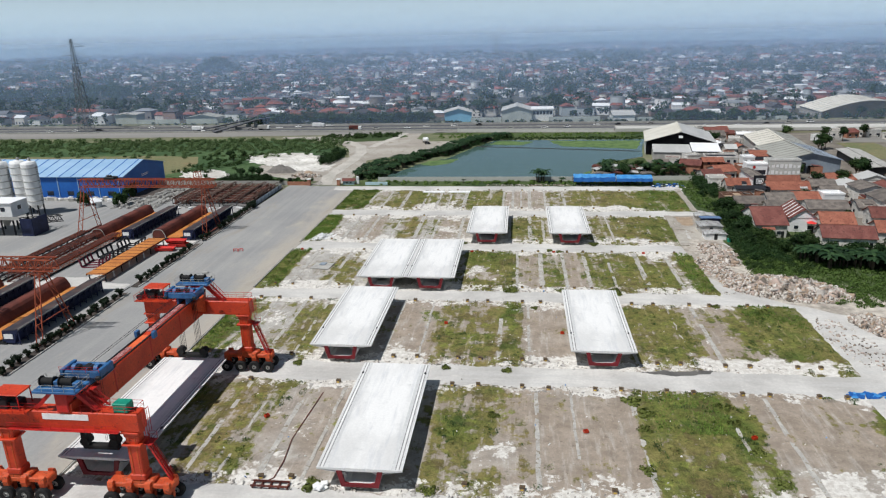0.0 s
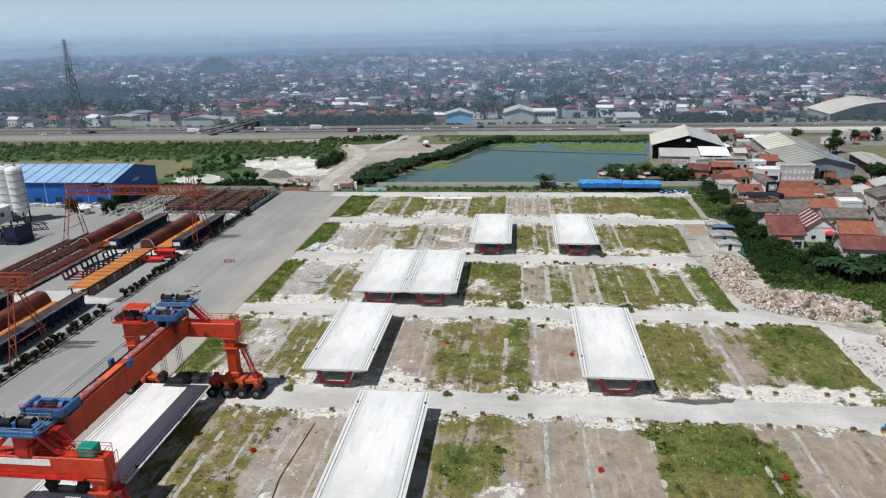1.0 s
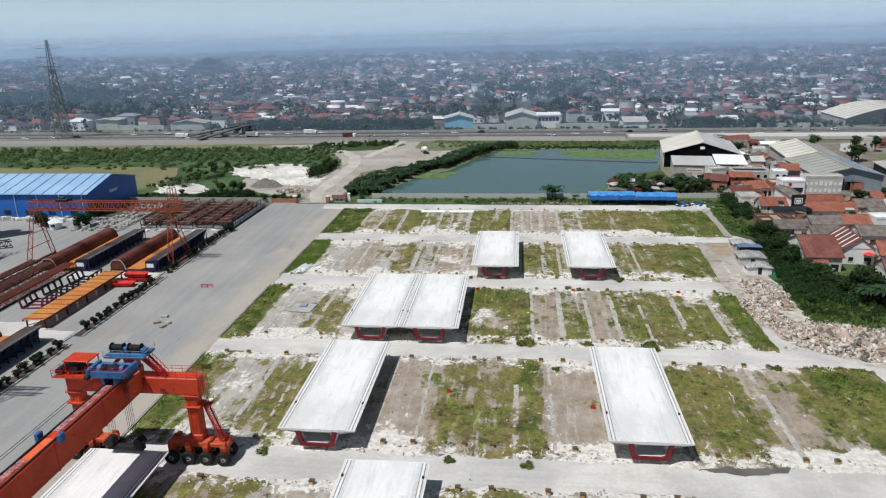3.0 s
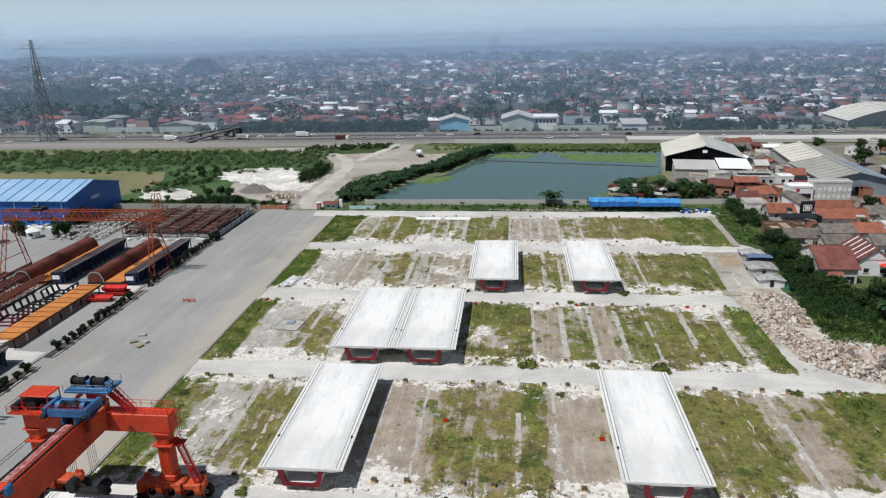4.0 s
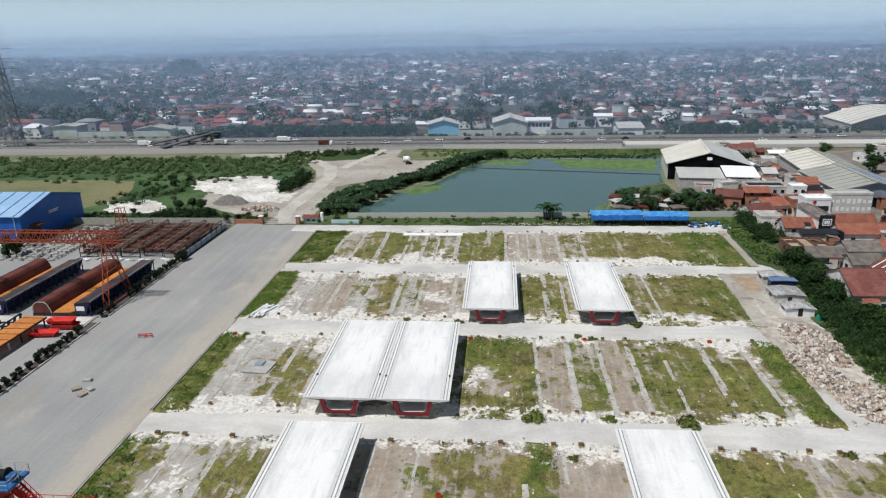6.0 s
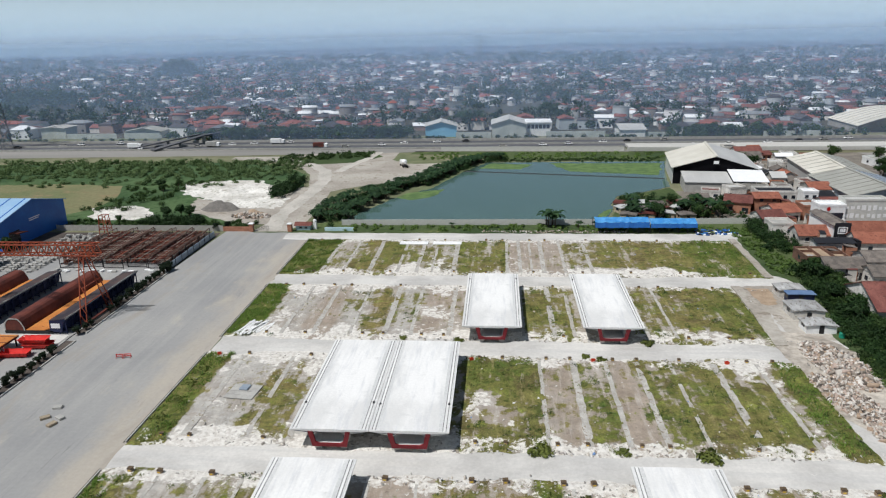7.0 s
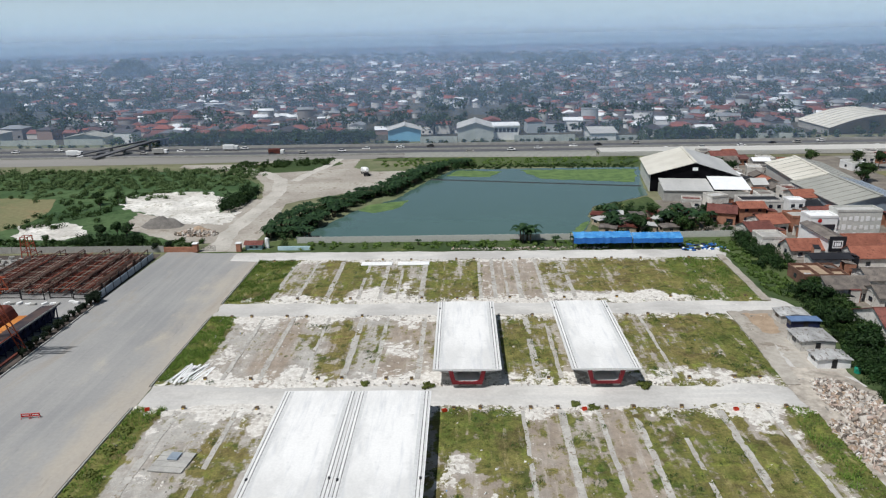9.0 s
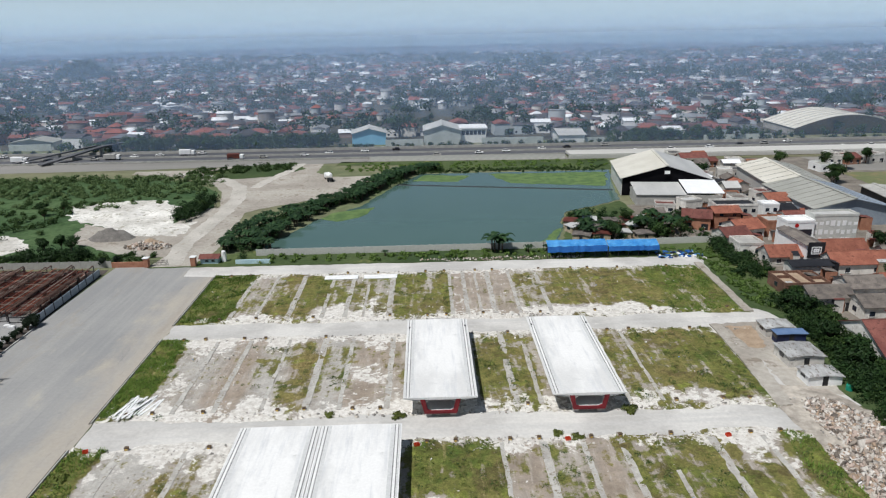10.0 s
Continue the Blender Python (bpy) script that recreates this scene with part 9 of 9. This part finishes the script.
x = -430.0
for band, (ya, yb) in enumerate(((502, 508), (514, 520), (526, 533))):
    x = -430.0 - band * 12
    while x < 400 + band * 12:
        if not ((-66 < x < 94 or -314 < x < -218) and band < 2) and not (190 < x < 275 and band < 3):
            put_town_house(x, tr.uniform(ya, yb), tr.choice([0, 90, 0, 180]) + tr.uniform(-9, 9), tr.uniform(0.85, 1.15))
        x += tr.uniform(11.0, 18.0)


def town_stuff(name, y0, y1, step_, size, label, seed, share=0.86):
    """Joined small houses in crooked rows, out to the haze."""
    g = np.random.default_rng(seed)
    pts = []
    y = y0
    while y < y1:
        half = y * 0.78 + 60
        x = np.arange(-half, half, step_)
        x = x + g.uniform(-0.35, 0.35, len(x)) * step_
        yy = y + g.uniform(-0.3, 0.3, len(x)) * step_
        keep = ~((x > 196) & (x < 276) & (yy < 548)) & (g.random(len(x)) < share) & (fbm(x, yy, 160.0, 5) < 0.62)
        pts.append(np.stack([x, yy], 1)[keep])
        y += step_ * 0.95
    p = np.concatenate(pts)
    n = len(p)
    w, d = g.uniform(0.7, 1.7, n) * size, g.uniform(0.6, 1.1, n) * size
    h = g.choice([3.4, 4.0, 4.6, 6.4, 7.4, 10.0], n, p=[0.32, 0.27, 0.2, 0.14, 0.05, 0.02])
    rise = g.uniform(0.14, 0.26, n) * d * (g.random(n) > 0.2)
    turn = (fbm(p[:, 0], p[:, 1], 160.0, 9) * 1.8 - 0.9) + g.choice([0, np.pi / 2], n, p=[0.68, 0.32]) + g.uniform(-0.1, 0.1, n)
    c, s = np.cos(turn), np.sin(turn)

    def put(local):
        lx, ly, lz = local[..., 0], local[..., 1], local[..., 2]
        return np.stack([p[:, :1] + lx * c[:, None] - ly * s[:, None], p[:, 1:] + lx * s[:, None] + ly * c[:, None], lz], -1)

    sx, sy = np.array([-1, 1, 1, -1]), np.array([-1, -1, 1, 1])
    wall = np.zeros((n, 8, 3))
    for k in range(8):
        wall[:, k, 0], wall[:, k, 1] = sx[k % 4] * w / 2, sy[k % 4] * d / 2
        wall[:, k, 2] = 0.0 if k < 4 else h
    wf = np.array([(0, 1, 5, 4), (1, 2, 6, 5), (2, 3, 7, 6), (3, 0, 4, 7)])
    wv = put(wall)
    wfaces = (np.arange(n)[:, None, None] * 8 + wf[None]).reshape(-1, 4)
    roof = np.zeros((n, 6, 3))
    for k in range(4):
        roof[:, k, 0], roof[:, k, 1], roof[:, k, 2] = sx[k] * (w / 2 + 0.3), sy[k] * (d / 2 + 0.3), h - 0.1
    hip = np.where(g.random(n) < 0.25, 0.55, 1.0)
    roof[:, 4, 0], roof[:, 5, 0] = -(w / 2 + 0.3) * hip, (w / 2 + 0.3) * hip
    roof[:, 4, 2] = roof[:, 5, 2] = h + rise + 0.15
    rf = np.array([(0, 1, 5, 4), (2, 3, 4, 5)])
    rv = put(roof)
    rq = (np.arange(n)[:, None, None] * 6 + rf[None]).reshape(-1, 4)
    rt = (np.arange(n)[:, None, None] * 6 + np.array([(1, 2, 5), (3, 0, 4)])[None]).reshape(-1, 3)
    rtri = np.concatenate([rq[:, [0, 1, 2]], rq[:, [0, 2, 3]], rt])
    solo(name, big_mesh(name, wv.reshape(-1, 3), wfaces, TOWN_WALL), None, label, "houses", "", "stuff")
    solo("town_roofs", big_mesh("town_roofs", rv.reshape(-1, 3), rtri, TOWN_ROOF), None, "mixed tile and sheet roofs of the town", "roofs", "", "stuff")
    return p


town_stuff("town_houses", 539, 900, 9.3, 7.2, "dense small houses beyond the motorway", 1)
town_stuff("town_houses", 900, 1400, 11.6, 8.8, "dense small houses further off", 2)
town_stuff("town_houses", 1400, 2700, 16.0, 12.0, "dense far houses towards the hills", 3)


def town_trees(y0, y1, count, size, label, seed, per=13, leaf=0.15):
    """Joined ragged crowns among the houses."""
    g = np.random.default_rng(seed)
    y = np.sqrt(g.uniform(y0**2, y1**2, count * 3))
    x = g.uniform(-1, 1, count * 3) * (y * 0.78 + 60)
    dense = 0.7 * fbm(x, y, 60.0, 14) + 0.4 * (fbm(x, y, 160.0, 5) - 0.5)
    dense = np.where((x > 200) & (x < 272) & (y < 546), -9.0, dense)
    ok = np.argsort(-(dense + g.uniform(-0.3, 0.3, len(x))))[:count]
    x, y = x[ok], y[ok]
    s = size * g.uniform(0.5, 1.3, count)
    cen, rad = [], []
    for k in range(4):
        cen.append(np.stack([x + g.uniform(-0.5, 0.5, count) * s, y + g.uniform(-0.5, 0.5, count) * s, s * g.uniform(0.55, 1.25, count)], 1))
        rad.append(s * g.uniform(0.35, 0.6, count))
    solo("town_trees", foliage_mesh("town_trees", leaf_cloud(np.concatenate(cen), np.concatenate(rad), per, leaf * size * 1.12, seed, 0.75, True), FAR_LEAF), None, label, "trees", "", "stuff")


town_trees(508, 760, 1050, 7.8, "dark green trees scattered among the town houses", 4, 20, 0.115)
town_trees(760, 1100, 1350, 8.8, "dark green trees among the town houses", 7, 11, 0.14)
town_trees(1100, 1700, 1700, 9.8, "dark green trees among the further houses", 5, 7, 0.2)
town_trees(1700, 2700, 3600, 9.0, "dark woods among the far houses", 6, 6, 0.22)
# ---- landmarks beyond the motorway ----
PALE_GABLE = surface("pale_green_grey_render", lin(176, 182, 176), lin(196, 200, 194), 0.85, big=0.15, fine=1.5, vary=0.1, worn=lin(150, 156, 150), worn_at=0.56)
warehouse("workshop", -54, -35, 494, 510, 6.6, 9.2, surface("sky_blue_cladding", lin(128, 186, 220), lin(140, 196, 226), 0.5), ZINC, "sky-blue workshop with grey roof beyond the motorway", 4)
warehouse("workshop", -12.5, 8, 489.5, 512, 8.0, 11.0, PALE_GABLE, ZINC, "grey workshop with blank pale gable beyond the motorway", 0)
office = thing("office_block", "white flat-topped office with a dark window band", "building", pose(14, 500, 0))
part("wall", Build().box(-5.6, 9.0, -5.5, 9, 0, 8.0), WHITE_PAINT, office)
part("roof", Build().box(-6.4, 9.8, -6.3, 9.8, 8.0, 8.7, 0.05), WHITE_ROOF, office)
for k in range(6):
    part("window", Build().box(-5.0 + 2.3 * k, -3.1 + 2.3 * k, -5.58, -5.504, 4.6, 7.0), GLASS, office)
yard_wall = thing("compound_wall", "long pale green-grey yard wall beside the motorway", "wall", kind="structure")
for x0, x1, y, h in ((-34.5, -13, 488.5, 3.6), (20, 55, 487.5, 3.8), (-290, -256, 499, 3.2), (-250, -226, 497.5, 3.6), (60, 92, 487, 3.0), (146, 186, 486, 3.2)):
    part("wall_panel", Build().box(x0, x1, y, y + 0.3, 0, h, 0.03), PALE_GABLE, yard_wall)
warehouse("workshop", -307, -290.5, 499, 512, 7.0, 7.6, PALE_GABLE, RAW_CONCRETE, "pale grey flat workshop beyond the motorway", 0)
warehouse("workshop", -250, -226, 499.5, 511, 4.4, 6.4, PALE_GABLE, DULL_ROOF, "grey-roofed workshop behind a yard wall", 0)
warehouse("workshop", 58, 84, 492, 506, 4.6, 6.2, WHITE_PAINT, ZINC, "low white workshop with pale roof beyond the motorway", 90)
arch = thing("arched_hall", "large hall with a pale arched roof", "hall", pose(236, 514, 0))
prof = [(-33 + 66 * i / 14, 4.0 + 7.4 * math.sin(math.pi * i / 14)) for i in range(15)]
part("roof", Build().along_y(prof + [(x, z + 0.3) for x, z in prof[::-1]], -18, 22), CREAM_ROOF, arch)
part("wall", Build().along_y([(-32.4, 0), (32.4, 0)] + [(x * 0.985, z - 0.05) for x, z in prof[::-1]], -13, -12.6), TIMBER, arch, "tan gable wall")
for s in (-32.6, 32.3):
    part("side_wall", Build().box(s, s + 0.3, -17, 21, 0, 4.0), RAW_CONCRETE, arch)
for k in range(1, 7):
    part("roof_rib", Build().along_y([(x, z + 0.3) for x, z in prof] + [(x, z + 0.42) for x, z in prof[::-1]], -18 + k * 5.8, -17.75 + k * 5.8), RIB_GREY, arch)


def car(x, y, turn, mat, label, z=0.09, van=False):
    g = thing("car" if not van else "truck", label, "car" if not van else "truck", pose(x, y, z, 0, 0, turn), "traffic on the motorway")
    if van:
        part("cab", Build().box(2.2, 4.2, -1.2, 1.2, 0.6, 2.8, 0.25), WHITE_PAINT, g)
        part("body", Build().box(-4.2, 2.0, -1.25, 1.25, 0.8, 3.2, 0.1), mat, g)
        part("windscreen", Build().box(4.19, 4.23, -1.0, 1.0, 1.7, 2.5), GLASS, g)
        wx = (-3.0, -1.6, 3.0)
    else:
        part("body", Build().box(-2.2, 2.2, -0.88, 0.88, 0.35, 1.0, 0.2), mat, g)
        part("cabin", Build().along_y([(-1.7, 0.98), (1.2, 0.98), (0.6, 1.5), (-1.3, 1.5)], -0.78, 0.78), GLASS, g)
        part("roof", Build().box(-1.2, 0.5, -0.74, 0.74, 1.5, 1.55), mat, g)
        wx = (-1.4, 1.4)
    for w in wx:
        for s in (-1, 1):
            part("wheel", Build().tube((w, s * 0.85 - 0.12, 0.36), (w, s * 0.85 + 0.12, 0.36), 0.36 if not van else 0.5, None, 12), RUBBER, g)


cr = random.Random(9)
for k in range(34):
    lane = [454.5, 458, 461.5, 467, 470.5, 474][k % 6]
    mat = [WHITE_PAINT, WHITE_PAINT, DARK_STEEL, RAW_CONCRETE, WHITE_PAINT][k % 5]
    car(-330 + k * 18 + cr.uniform(-5, 5), lane, 0 if lane < 464 else 180, mat, ["white car", "white car", "dark car", "grey car", "white car"][k % 5] + " driving lane on the motorway")
for x, y, m, l in ((-176, 461.5, RAW_CONCRETE, "grey box truck on the motorway"), (-222, 458, WHITE_PAINT, "white box truck on the motorway"), (-110, 455, RUST, "brown open truck on the motorway"), (-140, 471, WHITE_PAINT, "white box truck on the motorway")):
    car(x, y, 0, m, l, 0.09, True)
mixer = thing("concrete_mixer_truck", "white concrete mixer truck parked on the dirt road", "truck", pose(-54.5, 398.5, 0.04, 0, 0, 110))
part("chassis", Build().box(-4.2, 4.2, -0.6, 0.6, 0.7, 1.1), DARK_STEEL, mixer)
part("cab", Build().box(2.4, 4.4, -1.2, 1.2, 0.8, 2.9, 0.25), WHITE_PAINT, mixer)
part("windscreen", Build().box(4.39, 4.43, -1.0, 1.0, 1.8, 2.6), GLASS, mixer)
part("drum", Build().tube((-3.6, 0, 2.7), (-1.4, 0, 2.5), 0.7, 1.35, 14).tube((-1.4, 0, 2.5), (0.6, 0, 2.2), 1.35, 1.3, 14).tube((0.6, 0, 2.2), (2.0, 0, 2.0), 1.3, 0.7, 14), WHITE_PAINT, mixer)
for w in (-3.2, -1.9, 3.2):
    for s in (-1, 1):
        part("wheel", Build().tube((w, s * 1.05 - 0.2, 0.52), (w, s * 1.05 + 0.2, 0.52), 0.52, None, 14), RUBBER, mixer)

# footbridge ramp at the motorway
fb = thing("overpass", "long concrete overpass ramp across the motorway", "overpass")
part("deck", Build().beam((-206, 447, 0.8), (-188, 476, 4.8), 4.0, 0.7), ASPHALT, fb)
part("deck", Build().beam((-188, 476, 4.8), (-181, 488, 5.2), 4.0, 0.7), ASPHALT, fb)
part("deck", Build().beam((-222, 452, 0.8), (-192, 480, 5.0), 2.6, 0.6), ASPHALT, fb)
for x, y, h in ((-196.5, 462.4, 2.6), (-188, 476, 4.4), (-182, 486, 4.7), (-206, 467, 2.7)):
    part("pier", Build().box(x - 0.6, x + 0.6, y - 0.6, y + 0.6, -0.05, h), RAW_CONCRETE, fb)


PYLON_STEEL = surface("galvanised_grey_steel", lin(92, 98, 104), lin(110, 116, 122), 0.6, big=0.3, fine=2)


def pylon(x, y, high, label):
    g = thing("power_pylon", label, "pylon", pose(x, y, 0), "power pylons")
    t = Build()
    base, neck = high * 0.062, high * 0.02
    for i in range(4):
        sx, sy = (-1, 1, 1, -1)[i], (-1, -1, 1, 1)[i]
        t.beam((sx * base, sy * base, 0), (sx * neck, sy * neck, high * 0.72), 0.35)
        t.beam((sx * neck, sy * neck, high * 0.72), (sx * neck * 0.4, sy * neck * 0.4, high), 0.3)
    n = 9
    for k in range(n):
        z0, z1 = high * 0.72 * k / n, high * 0.72 * (k + 1) / n
        r0, r1 = base + (neck - base) * k / n, base + (neck - base) * (k + 1) / n
        for i in range(4):
            a, b_ = [(-1, -1), (1, -1), (1, 1), (-1, 1)][i], [(1, -1), (1, 1), (-1, 1), (-1, -1)][i]
            t.beam((a[0] * r0, a[1] * r0, z0), (b_[0] * r1, b_[1] * r1, z1), 0.18)
            t.beam((b_[0] * r0, b_[1] * r0, z0), (a[0] * r1, a[1] * r1, z1), 0.18)
    part("tower", t, PYLON_STEEL, g)
    for z in (0.74, 0.83, 0.92):
        part("cross_arm", Build().beam((-high * 0.14, 0, high * z), (high * 0.14, 0, high * z), 0.3).beam((-high * 0.14, 0, high * z), (0, 0, high * (z + 0.05)), 0.2).beam((high * 0.14, 0, high * z), (0, 0, high * (z + 0.05)), 0.2), PYLON_STEEL, g)


pylon(-306, 460, 63, "tall grey lattice power pylon beside the motorway")
pylon(-30, 900, 58, "grey lattice power pylon above the town")
# dark wood on a knoll in the far town, and a row of slender trees
wood_rng = np.random.default_rng(3)
cx, cy = -471, 1060
n = 60
a, q = wood_rng.uniform(0, 6.28, n), np.sqrt(wood_rng.random(n))
wood = leaf_cloud(np.stack([cx + np.cos(a) * q * 33, cy + np.sin(a) * q * 24, 7 + 19 * (1 - q**2)], 1), np.full(n, 8.0), 90, 1.7, 8)
solo("far_wood", foliage_mesh("far_wood", wood, leaves("dark_wood_green", lin(24, 46, 30), lin(42, 64, 42), 0.0, 0.7, 0.1)), None, "dark rounded wood standing above the far town", "wood", "", "stuff")
for k in range(26):
    TALL_TREES[k % 3](-486 + k * 3.2 + float(wood_rng.uniform(-2, 2)), 715 + float(wood_rng.uniform(-8, 8)), float(wood_rng.uniform(1.0, 1.7)), k * 40)


# see-through upright sheets added to give the town haze, denser near the ground
def haze_sheet_material(name, amount):
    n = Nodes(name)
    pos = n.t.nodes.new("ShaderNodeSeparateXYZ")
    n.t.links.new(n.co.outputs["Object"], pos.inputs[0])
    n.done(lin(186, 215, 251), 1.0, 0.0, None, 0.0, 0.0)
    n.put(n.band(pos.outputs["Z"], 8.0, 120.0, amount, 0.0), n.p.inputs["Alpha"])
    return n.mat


HAZE_SHEETS = [haze_sheet_material("haze_sheet_%d" % k, share) for k, share in enumerate((0.15, 0.16, 0.16, 0.20, 0.29, 0.46))]
for (y, wide), mat in zip(((479.4, 600), (620, 700), (800, 840), (1020, 1020), (1320, 1300), (1760, 1700)), HAZE_SHEETS):
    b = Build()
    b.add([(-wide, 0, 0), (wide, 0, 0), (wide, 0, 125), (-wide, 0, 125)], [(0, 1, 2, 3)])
    solo("haze", b, mat, "see-through pale blue sheet standing in for haze over the far town", kind="structure", at=pose(0, y, 0))
